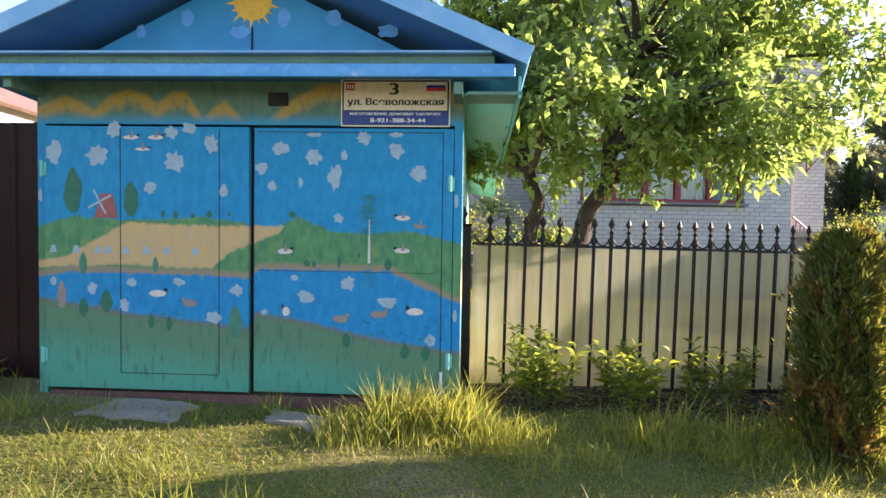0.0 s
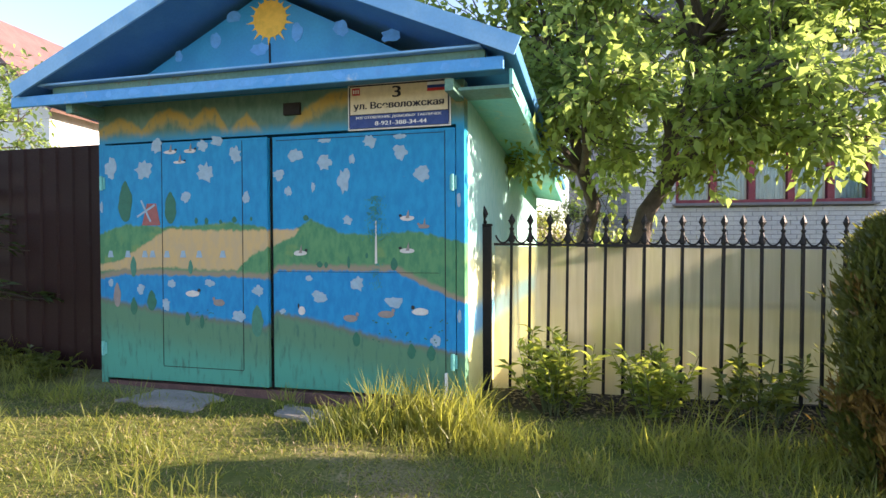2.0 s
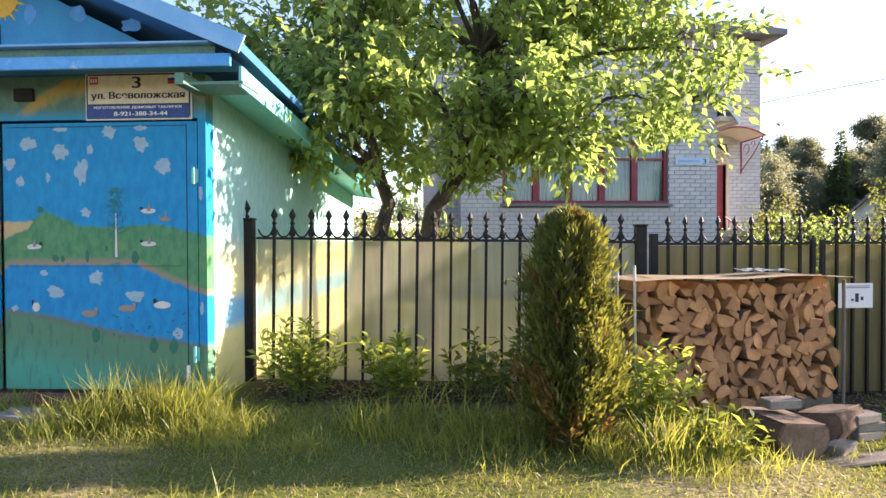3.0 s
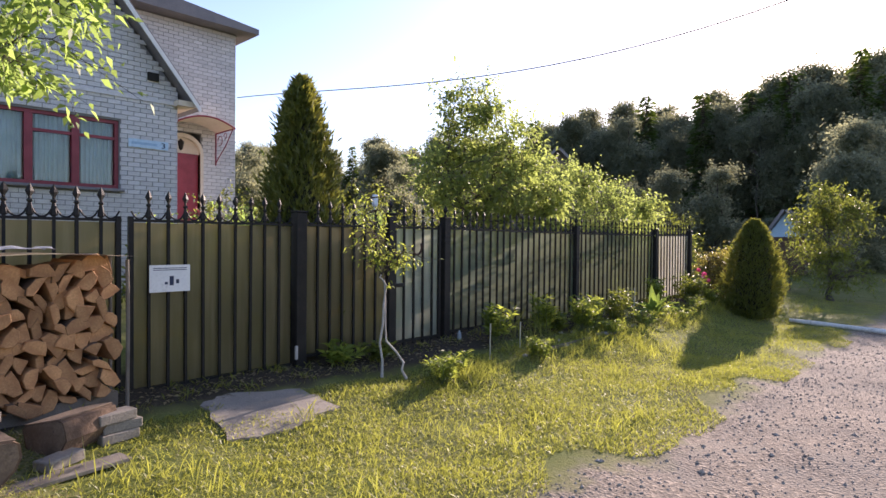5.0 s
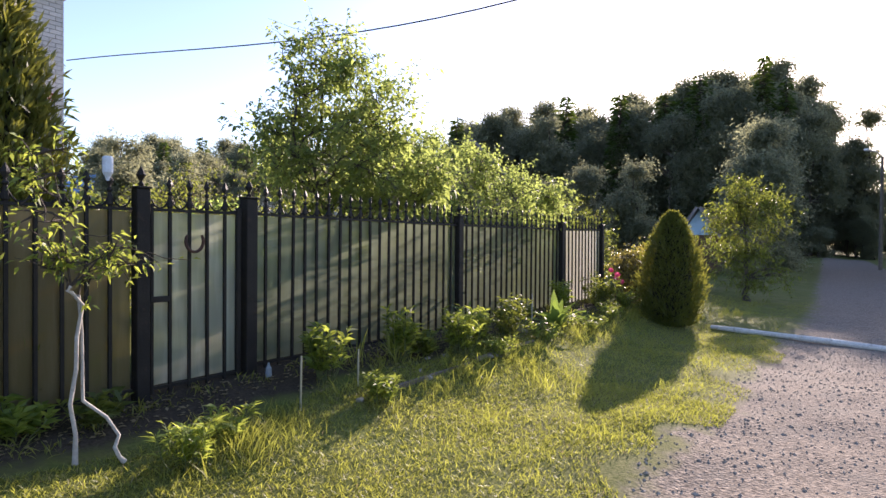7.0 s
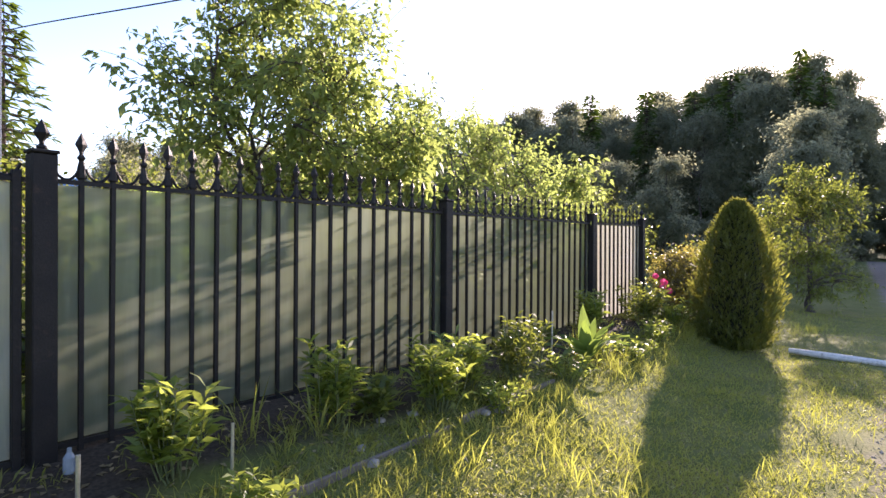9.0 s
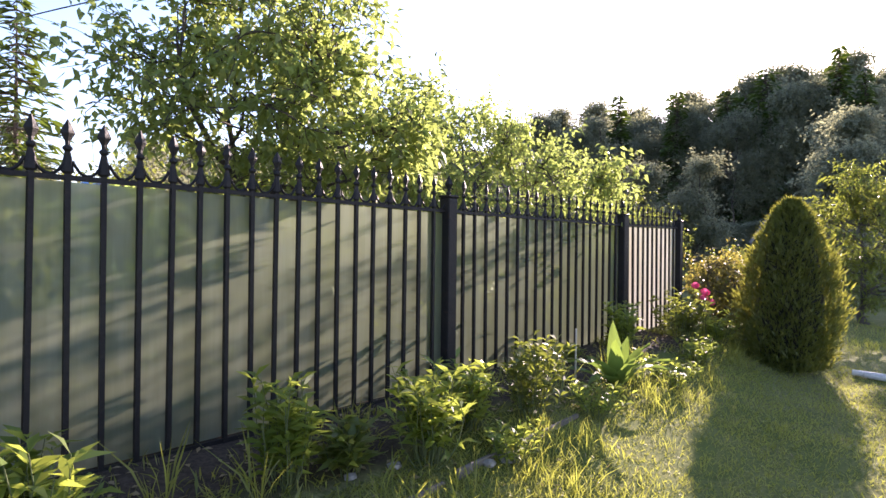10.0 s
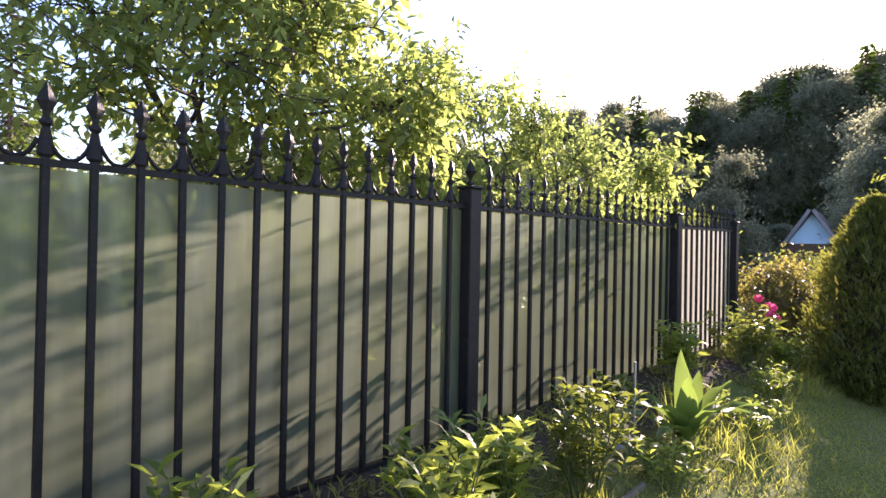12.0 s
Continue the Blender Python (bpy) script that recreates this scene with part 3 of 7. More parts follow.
def brick_wall(put, a0, a1, z0, z1, holes, owner, limit, seedling):
    """Brick faces over a wall: whole bricks of 0.25 m in courses of 0.1 m; put(a, z) gives the pose of a brick's centre."""
    rnd = random.Random(seedling)
    L, C = 0.26, 0.10
    made = 0
    rows = int((z1(a0) if callable(z1) else z1) / C) + 60
    for r in range(int(z0 / C), rows):
        z = r * C + C / 2
        off = 0.13 if r % 2 else 0.0
        a = a0 + off - L
        while a < a1:
            lo, hi = max(a, a0), min(a + L, a1)
            a += L
            if hi - lo < 0.03:
                continue
            mid = (lo + hi) / 2
            if z + C / 2 > (z1(mid) if callable(z1) else z1):
                continue
            pieces = [(lo, hi)]
            for h in holes:
                if h[2] < z + 0.045 and z - 0.045 < h[3]:
                    pieces = [q for p0, p1 in pieces for q in ((p0, min(p1, h[0])), (max(p0, h[1]), p1)) if q[1] - q[0] > 0.03]
            for p0, p1 in pieces:
                yield (p0 + p1) / 2, z, p1 - p0 - 0.012, rnd.uniform(-0.002, 0.003)


brick_cache = {}


def brick_mesh(w):
    w = round(w, 2)
    if w not in brick_cache:
        bm = bmesh.new()
        box(bm, -w / 2, w / 2, -0.012, 0.012, -0.044, 0.044)
        me = bpy.data.meshes.new("brick")
        bmesh.ops.recalc_face_normals(bm, faces=bm.faces)
        bm.to_mesh(me)
        bm.free()
        me.materials.append(M_BRICK)
        brick_cache[w] = me
    return brick_cache[w]


AX0, AX1, AY, MY, MX1 = 3.40, 9.67, 13.6, 15.7, 12.14
WX0, WX1, WZ0, WZ1 = 4.40, 8.44, 2.10, 3.56
EAVE, RIDGE_X = 4.34, 6.55


def gable_z(x):
    return EAVE + (AX1 + 0.3 - abs(x - RIDGE_X) - RIDGE_X) * 1.28 - 0.35


def house_shell():
    wallbm = bmesh.new()
    rim = [(AX0, -0.3), (AX1, -0.3), (AX1, gable_z(AX1)), (RIDGE_X, gable_z(RIDGE_X)), (AX0, gable_z(AX0))]
    # front wall round the window band
    box(wallbm, AX0, WX0, AY + 0.014, AY + 0.3, -0.3, 4.0)
    box(wallbm, WX1, AX1, AY + 0.014, AY + 0.3, -0.3, 4.0)
    box(wallbm, WX0, WX1, AY + 0.014, AY + 0.3, -0.3, WZ0)
    box(wallbm, WX0, WX1, AY + 0.014, AY + 0.3, WZ1, 4.0)
    prism(wallbm, [(AX0, 4.0), (AX1, 4.0), (AX1, gable_z(AX1)), (RIDGE_X, gable_z(RIDGE_X)), (AX0, gable_z(AX0))], lambda a, b, d: (a, AY + 0.014 + d, b), 0.286)
    wall = part("front_wall", wallbm, M_MORTAR, house)
    near = [q for q in brick_wall(None, AX0, AX1, -0.1, gable_z, [(WX0 - 0.01, WX1 + 0.01, WZ0 - 0.08, WZ1 + 0.01)], wall, 300, 3)]
    picked = [q for q in near if q[0] > 7.3 and q[1] > 0.9]
    rest = [q for q in near if not (q[0] > 7.3 and q[1] > 0.9)]
    for i, (a, z, w, out) in enumerate(picked):
        if i < 300:
            shared("brick", brick_mesh(w), pose(a, AY - out, z), wall)
        else:
            rest.append((a, z, w, out))
    joined_bricks(rest, lambda a, z, out, dx, dy, dz: (a + dx, AY - out + dy, z + dz), wall)
    sidebm = slab(AX1 - 0.3, AX1 - 0.014, AY + 0.302, MY, -0.3, gable_z(AX1))
    side = part("side_wall", sidebm, M_MORTAR, house)
    sideq = list(brick_wall(None, AY + 0.01, MY, -0.1, gable_z(AX1) + 0.1, [], side, 0, 4))
    joined_bricks(sideq, lambda a, z, out, dx, dy, dz: (AX1 - 0.014 + out - dy, a + dx, z + dz), side)
    # main block
    DX0, DX1, DZ = 10.16, 11.14, 3.33
    top = 6.88
    mainbm = bmesh.new()
    box(mainbm, 3.0, DX0, MY + 0.014, MY + 0.35, -0.3, top)
    box(mainbm, DX1, MX1, MY + 0.014, MY + 0.35, -0.3, top)
    box(mainbm, DX0, DX1, MY + 0.014, MY + 0.35, DZ + 0.55, top)
    box(mainbm, DX0, DX1, MY + 0.014, MY + 0.35, -0.3, 1.2)
    box(mainbm, MX1 - 0.35, MX1 - 0.014, MY + 0.352, MY + 8, -0.3, top)
    box(mainbm, 3.0, 3.3, MY + 0.352, MY + 8, -0.3, top)
    box(mainbm, 3.0, MX1, MY + 8, MY + 8.3, -0.3, top)
    mwall = part("main_wall", mainbm, M_MORTAR, house)
    mq = list(brick_wall(None, 3.0, MX1, -0.1, top, [(DX0 - 0.02, DX1 + 0.02, 1.2, DZ + 0.5)], mwall, 300, 5))
    pick = [q for q in mq if q[0] > 10.5 and q[1] > 1.2]
    rest = [q for q in mq if not (q[0] > 10.5 and q[1] > 1.2)]
    for i, (a, z, w, out) in enumerate(pick):
        if i < 300:
            shared("brick", brick_mesh(w), pose(a, MY - out, z), mwall)
        else:
            rest.append((a, z, w, out))
    joined_bricks(rest, lambda a, z, out, dx, dy, dz: (a + dx, MY - out + dy, z + dz), mwall)
    sq = list(brick_wall(None, MY, MY + 8.3, -0.1, top, [], mwall, 0, 6))
    joined_bricks(sq, lambda a, z, out, dx, dy, dz: (MX1 - 0.014 + out - dy, a + dx, z + dz), mwall)
    # doorway reveal, arch and door
    bm = bmesh.new()
    cx, half, y0 = (DX0 + DX1) / 2, (DX1 - DX0) / 2, MY - 0.02
    pts = [(DX0 - 0.0, 1.2), (DX0 - 0.0, DZ)] + [(cx - half * math.cos(k * math.pi / 12), DZ + 0.42 * math.sin(k * math.pi / 12)) for k in range(1, 12)] + [(DX1, DZ), (DX1, 1.2)]
    out = [(cx + (a - cx) * 1.16, 1.2 if b <= 1.2 else DZ + (b - DZ) * 1.25 + 0.0) for a, b in pts]
    for i in range(len(pts) - 1):
        q = [pts[i], pts[i + 1], out[i + 1], out[i]]
        prism(bm, q, lambda a, b, d: (a, y0 + d, b), 0.2)
    part("door_surround", bm, M_CREAM, house, "cream plastered arch round the door")
    part("transom_panel", prism(bmesh.new(), pts[1:-1], lambda a, b, d: (a, y0 + 0.16 + d, b), 0.05), M_CREAM, house)
    dr = part("door", slab(DX0 + 0.02, DX1 - 0.02, y0 + 0.13, y0 + 0.18, 1.45, DZ, 0.005), M_RED, house, "plain dark red front door")
    part("door_handle", slab(DX0 + 0.1, DX0 + 0.13, y0 + 0.08, y0 + 0.13, 2.4, 2.52, 0.004), M_DARK, dr)
    part("landing", slab(9.9, 11.6, MY - 1.3, MY - 0.02, 1.3, 1.45), M_CONC, house)
    part("porch_base", slab(9.9, 11.5, MY - 1.2, MY - 0.03, -0.3, 1.3), M_MORTAR, house)
    # roofs
    for s in (-1, 1):
        bm = bmesh.new()
        ex = RIDGE_X + s * (AX1 + 0.36 - RIDGE_X)
        rz = gable_z(RIDGE_X) + 0.06
        ez = rz - 1.28 * (AX1 + 0.36 - RIDGE_X)
        f = [(RIDGE_X, rz), (ex, ez), (ex, ez + 0.14), (RIDGE_X, rz + 0.14)]
        prism(bm, f, lambda a, b, d: (a, AY - 0.38 + d, b), MY - AY + 0.36)
        part("annex_roof", bm, M_METALROOF, house, "steep grey sheet roof of the annex")
        bm = bmesh.new()
        prism(bm, [(a, b - 0.06) for a, b in f], lambda a, b, d: (a, AY - 0.42 + d, b), 0.03)
        part("bargeboard", bm, M_WHITE, house, "pale blue-grey bargeboard")
    bm = bmesh.new()
    prism(bm, [(MX1 + 0.45, top - 0.05), (MX1 + 0.45, top + 0.10), (7.4, top + 0.6), (2.6, top + 0.1), (2.6, top - 0.05)], lambda a, b, d: (a, MY - 0.5 + d, b), 9.3)
    part("main_roof", bm, M_METALROOF, house, "grey sheet-metal main roof")
    part("string_course", slab(AX0, AX1 + 0.02, AY - 0.045, AY - 0.018, 4.07, 4.15), M_BRICK, house)
    part("eaves_box", slab(AX1 - 0.1, AX1 + 0.34, AY - 0.3, AY + 0.9, 4.05, 4.17), M_CREAM, house)
    sill = part("window_sill", slab(WX0 - 0.08, WX1 + 0.08, AY - 0.11, AY + 0.05, WZ0 - 0.07, WZ0 - 0.02, 0.006), M_METALROOF, house)
    # window band of five lights
    win = window_band()
    n = 5
    for i in range(n):
        a = WX0 + (WX1 - WX0) * i / n + 0.1
        b = WX0 + (WX1 - WX0) * (i + 1) / n - 0.1
        part("pane", slab(a, b, AY + 0.11, AY + 0.118, WZ0 + 0.08, WZ1 - 0.08), M_GLASS, win)
        bm = bmesh.new()
        k = 26
        pts = [(a + (b - a) * j / k, AY + 0.24 + 0.02 * math.sin(j * 1.9)) for j in range(k + 1)]
        for (p0, q0), (p1, q1) in zip(pts, pts[1:]):
            vs = [bm.verts.new(c) for c in ((p0, q0, WZ0 + 0.03), (p1, q1, WZ0 + 0.03), (p1, q1, WZ1), (p0, q0, WZ1))]
            bm.faces.new(vs)
        bmesh.ops.remove_doubles(bm, verts=bm.verts, dist=0.001)
        part("curtain", bm, M_CURTAIN, win, "pale blue-green curtain")
    part("room_back", slab(AX0 + 0.31, AX1 - 0.31, MY - 0.3, MY - 0.25, 0.5, 4.0), M_CREAM, house)


def window_band():
    """The band of five lights: rails, posts between the lights and transoms, each a piece under the window."""
    y0, y1 = AY + 0.06, AY + 0.17
    win = part("window", slab(WX0, WX1, y0, y1, WZ0, WZ0 + 0.07), M_RED, house, "dark red wooden window band with pale curtains")
    part("head_rail", slab(WX0, WX1, y0, y1, WZ1 - 0.07, WZ1), M_RED, win)
    w = (WX1 - WX0) / 5
    for i in range(6):
        x = WX0 + w * i
        part("mullion", slab(max(x - 0.07, WX0), min(x + 0.07, WX1), y0 - 0.004, y1 + 0.004, WZ0 + 0.072, WZ1 - 0.072), M_RED, win)
    for i in (0, 3, 4):
        part("transom", slab(WX0 + w * i + 0.072, WX0 + w * (i + 1) - 0.072, y0 + 0.005, y1 - 0.04, WZ1 - 0.42, WZ1 - 0.36), M_RED, win)
    return win


def joined_bricks(qs, at, owner):
    verts, faces = [], []
    for a, z, w, out in qs:
        k = len(verts)
        for dx in (-w / 2, w / 2):
            for dy in (-0.012, 0.012):
                for dz in (-0.044, 0.044):
                    verts.append(at(a, z, out, dx, dy, dz))
        for f in ((0, 1, 3, 2), (4, 6, 7, 5), (0, 4, 5, 1), (2, 3, 7, 6), (0, 2, 6, 4), (1, 5, 7, 3)):
            faces.append(tuple(k + i for i in f))
    ob = new("brickwork", rawmesh("brickwork", verts, faces, M_BRICK))
    ob.parent = owner
    tagged(ob, "white silicate bricks", kind="stuff")


house_shell()


# ---- iron fence with milky sheets ----
FY, RAIL = 5.0, 1.204


def picket_mesh(z0):
    """A square bar with a flared foot leaf, a ball and a spear head."""
    verts, faces = [], []

    def lathe(profile, sides, turn=0.0, flat=1.0):
        k = len(verts)
        for r, z in profile:
            for s in range(sides):
                a = 2 * math.pi * (s + turn) / sides
                verts.append((r * math.cos(a), flat * r * math.sin(a), z))
        for i in range(len(profile) - 1):
            for s in range(sides):
                t = (s + 1) % sides
                faces.append((k + i * sides + s, k + i * sides + t, k + (i + 1) * sides + t, k + (i + 1) * sides + s))

    lathe([(0.016, z0), (0.016, RAIL + 0.02)], 4, 0.5)
    R = RAIL
    lathe([(0.016, R + 0.02), (0.027, R + 0.03), (0.022, R + 0.07), (0.013, R + 0.115), (0.012, R + 0.12)], 6, 0, 0.6)
    lathe([(0.012, R + 0.118), (0.021, R + 0.128), (0.021, R + 0.136), (0.011, R + 0.147)], 6)
    lathe([(0.010, R + 0.145), (0.012, R + 0.165), (0.031, R + 0.200), (0.018, R + 0.230), (0.001, R + 0.262)], 4, 0, 0.55)
    return rawmesh("picket", verts, faces, M_IRON)


def scroll_mesh(gap):
    """The hanging arc between two pickets."""
    bm = bmesh.new()
    pts = []
    for k in range(11):
        s = k / 10
        x = (s - 0.5) * (gap - 0.03)
        z = RAIL + 0.016 + 0.062 * abs(2 * s - 1) ** 2.4
        pts.append((x, 0, z))
    tube(bm, pts, 0.0075, 5)
    me = bpy.data.meshes.new("scroll")
    bm.to_mesh(me)
    bm.free()
    me.materials.append(M_IRON)
    return me


def sheet(x0, x1, z0, z1):
    bm = bmesh.new()
    box(bm, x0, x1, FY + 0.022, FY + 0.028, z0, z1)
    bmesh.ops.recalc_face_normals(bm, faces=bm.faces)
    for f in bm.faces:
        f.material_index = 0 if f.normal.y < -0.5 else 1
    return bm


def fence_section(x0, x1, bars, z0, name, label, category, lift=0.0, tilt=0.0, skin=None, skin_label="milky translucent plastic sheet"):
    """One panel between two posts: rails, pickets, scrolls and a sheet; lift and tilt follow the slope of the ground."""
    sec = thing(name, pose((x0 + x1) / 2, FY, lift, 0, tilt, 0), label, category, "fence along the lane")
    cx = (x0 + x1) / 2
    a, b = x0 - cx, x1 - cx
    gap = (b - a) / (bars + 1)
    part("top_rail", slab(a, b, -0.010, 0.014, RAIL - 0.008, RAIL + 0.014), M_IRON, sec)
    part("bottom_rail", slab(a, b, -0.008, 0.016, z0 + 0.03, z0 + 0.055), M_IRON, sec)
    me = picket_mesh(z0)
    sc = scroll_mesh(gap)
    rnd = random.Random(int(x0 * 100))
    for i in range(bars):
        shared("picket", me, pose(a + gap * (i + 1) + rnd.uniform(-0.004, 0.004), 0, 0, 0, rnd.uniform(-0.3, 0.3), rnd.uniform(-8, 8)), sec)
    for i in range(bars + 1):
        shared("scroll", sc, pose(a + gap * (i + 0.5), 0, 0), sec)
    bm = sheet(a + 0.01, b - 0.01, z0 + 0.06, RAIL - 0.014)
    bmesh.ops.translate(bm, verts=bm.verts, vec=(0, -FY, 0))
    me2 = bpy.data.meshes.new("sheet")
    bm.to_mesh(me2)
    bm.free()
    me2.materials.append(skin or M_SHEET), me2.materials.append(M_CLEAR)
    ob = new("sheet", me2)
    ob.parent = sec
    tagged(ob, skin_label)
    return sec


def fence_post(x, w, top, spear=True):
    z0 = gz(x, FY) - 0.3
    p = thing("fence_post", pose(x, FY, 0), "square black painted steel fence post", "fence post", "fence posts")
    part("shaft", slab(-w / 2, w / 2, -w / 2, w / 2, z0, top, 0.006), M_IRON, p)
    bm = slab(-w / 2 - 0.008, w / 2 + 0.008, -w / 2 - 0.008, w / 2 + 0.008, top + 0.0005, top + 0.018, 0.005)
    part("cap", bm, M_IRON, p)
    if spear:
        bm = bmesh.new()
        z = top + 0.018
        prof = [(0.0, 0.012), (0.012, 0.024), (0.02, 0.024), (0.032, 0.011), (0.048, 0.013), (0.085, 0.036), (0.12, 0.020), (0.155, 0.001)]
        tube(bm, [(0, 0, z + a) for a, r in prof], [r for a, r in prof], 6)
        part("finial", bm, M_IRON, p, "spear-shaped iron finial")
    return p


for x, w, top in ((0.60, 0.12, 1.42), (4.07, 0.09, 1.36), (7.406, 0.12, 1.33), (8.635, 0.10, 1.36), (9.572, 0.11, 1.34), (12.773, 0.10, 1.30), (15.886, 0.11, 1.31), (17.717, 0.10, 1.31)):
    fence_post(x, w, top, not 4 < x < 8)
fence_section(0.66, 4.02, 21, -0.10, "picket_fence", "black iron picket fence panel backed with milky sheet", "fence", 0.036, 0.87)
gl = fence_section(4.18, 5.74, 9, -0.25, "gate_leaf", "black iron driveway gate leaf with spear pickets", "gate", -0.006, 0.0, M_SHEETBRONZE, "bronze-tinted translucent plastic sheet")
part("gate_stile", slab(-0.80, -0.735, -0.03, 0.03, -0.25, 1.30, 0.004), M_IRON, gl)
part("gate_stile", slab(0.735, 0.775, -0.02, 0.02, -0.25, 1.24, 0.004), M_IRON, gl)
gr = fence_section(5.80, 7.33, 9, -0.25, "gate_leaf", "black iron driveway gate leaf with a paper notice", "gate", -0.004, 0.0, M_SHEETBRONZE, "bronze-tinted translucent plastic sheet")
part("gate_stile", slab(-0.775, -0.735, -0.02, 0.02, -0.25, 1.24, 0.004), M_IRON, gr)
part("drop_bolt", slab(0.765, 0.795, -0.07, -0.045, -0.15, -0.01, 0.006), M_LIME, gr, "pale painted drop bolt")
fence_section(7.475, 8.575, 6, -0.19, "picket_fence", "short black iron fence panel beside the wicket", "fence", 0.0, 0.0, M_SHEETBRONZE, "bronze-tinted translucent plastic sheet")
wk = fence_section(8.70, 9.50, 4, -0.20, "wicket_gate", "narrow black iron wicket gate with a horseshoe", "gate", 0.003, 0.0, M_SHEETPALE, "pale translucent plastic sheet")
part("gate_stile", slab(0.345, 0.385, -0.02, 0.02, -0.20, 1.25, 0.004), M_IRON, wk)
part("gate_stile", slab(-0.40, -0.375, -0.02, 0.02, -0.20, 1.25, 0.004), M_IRON, wk)
part("lock_box", slab(-0.41, -0.26, -0.035, 0.0, 0.50, 0.545, 0.004), M_IRON, wk)
fence_section(9.597, 12.747, 20, -0.17, "picket_fence", "long black iron picket fence panel over a flower bed", "fence", -0.003, 0.30, M_SHEETGREEN, "greenish translucent plastic sheet")
fence_section(12.799, 15.860, 19, -0.16, "picket_fence", "long black iron picket fence panel over a flower bed", "fence", -0.010, -0.02, M_SHEETGREEN, "greenish translucent plastic sheet")
# end panel in full sun: its whiteness comes from the brightened sheet tints
fence_section(15.912, 17.690, 11, -0.16, "picket_fence", "end panel of the black iron picket fence", "fence", 0.002, -0.78, M_SHEETSUNLIT, "translucent plastic sheet with sun glow put into its colour")

# ---- brown profiled steel fence beside the garage ----
def brown_fence():
    f = thing("steel_fence", GARAGE, "dark brown profiled steel fence", "fence")
    bm = bmesh.new()
    x, pts = -9.0, []
    while x < -3.34:
        pts += [(x, 0.30), (x + 0.11, 0.30), (x + 0.125, 0.285), (x + 0.16, 0.285), (x + 0.175, 0.30)]
        x += 0.19
    top = lambda a: 2.20 + 0.004 * (a + 3.3)
    lo = [bm.verts.new((a, b, 0.12)) for a, b in pts]
    hi = [bm.verts.new((a, b, top(a))) for a, b in pts]
    for i in range(len(pts) - 1):
        bm.faces.new((lo[i], lo[i + 1], hi[i + 1], hi[i]))
    geo = bmesh.ops.solidify(bm, geom=bm.faces[:], thickness=0.002)
    part("sheet", bm, M_BROWN, f)
    for x in (-8.6, -6.0, -3.45):
        part("post", slab(x - 0.03, x + 0.03, 0.32, 0.38, -0.2, 2.15), M_BROWN, f)
    part("rail", slab(-9, -3.36, 0.305, 0.33, 0.5, 0.54), M_BROWN, f)
    part("rail", slab(-9, -3.36, 0.305, 0.33, 1.8, 1.84), M_BROWN, f)


brown_fence()


# ---- plants: makers ----
def quad_mesh(name, co, material):
    """One mesh of loose four-cornered leaves; co has the shape (count, 4, 3)."""
    n = len(co)
    me = bpy.data.meshes.new(name)
    me.vertices.add(4 * n)
    me.vertices.foreach_set("co", np.ascontiguousarray(co, dtype=np.float32).ravel())
    me.loops.add(4 * n)
    me.loops.foreach_set("vertex_index", np.arange(4 * n, dtype=np.int32))
    me.polygons.add(n)
    me.polygons.foreach_set("loop_start", np.arange(0, 4 * n, 4, dtype=np.int32))
    me.materials.append(material)
    me.update(calc_edges=True)
    return me


def unit(v):
    return v / np.maximum(np.linalg.norm(v, axis=-1, keepdims=True), 1e-9)


def leaf_quads(rs, p, d, length, width, droop=0.25, fold=0.15, flat=0.6):
    """Pointed, folded leaves at p along d. flat: how far the blades keep level rather than turning freely."""
    n = len(p)
    d = unit(d)
    up = unit(np.stack([rs.normal(0, 1 - flat, n), rs.normal(0, 1 - flat, n), np.ones(n)], -1))
    s = unit(np.cross(d, up) + 1e-6)
    nn = np.cross(s, d)
    L = (length * rs.uniform(0.65, 1.3, n))[:, None]
    W = (width * rs.uniform(0.7, 1.25, n))[:, None] / 2
    mid = p + d * L * 0.45
    tip = p + d * L - np.array([0, 0, 1.0]) * L * droop
    lift = nn * W * fold * 2
    return np.stack([p, mid + s * W + lift, tip, mid - s * W + lift], 1)


def blade_quads(rs, p, length, width, lean=0.35):
    n = len(p)
    d = unit(np.stack([rs.normal(0, lean, n), rs.normal(0, lean, n), np.ones(n)], -1))
    a = rs.uniform(0, 2 * np.pi, n)
    s = np.stack([np.cos(a), np.sin(a), np.zeros(n)], -1)
    L = (length * rs.uniform(0.5, 1.4, n))[:, None]
    W = (width * rs.uniform(0.7, 1.3, n))[:, None] / 2
    bend = np.stack([d[:, 0], d[:, 1], -0.3 * np.ones(n)], -1) * L * 0.3
    mid = p + d * L * 0.5
    return np.stack([p, mid + s * W, p + d * L + bend, mid - s * W], 1)


def raw_tube(verts, faces, path, radii, sides):
    k0 = len(verts)
    path = np.asarray(path, float)
    t = np.gradient(path, axis=0)
    t = unit(t)
    ref = np.array([0.31, 0.17, 0.93]) if abs(t[0][2]) < 0.8 else np.array([0.93, 0.17, 0.31])
    for i in range(len(path)):
        a = np.cross(t[i], ref)
        a /= max(np.linalg.norm(a), 1e-6)
        b = np.cross(t[i], a)
        for s in range(sides):
            w = 2 * math.pi * s / sides
            verts.append(tuple(path[i] + radii[i] * (math.cos(w) * a + math.sin(w) * b)))
    for i in range(len(path) - 1):
        for s in range(sides):
            u = (s + 1) % sides
            faces.append((k0 + i * sides + s, k0 + i * sides + u, k0 + (i + 1) * sides + u, k0 + (i + 1) * sides + s))


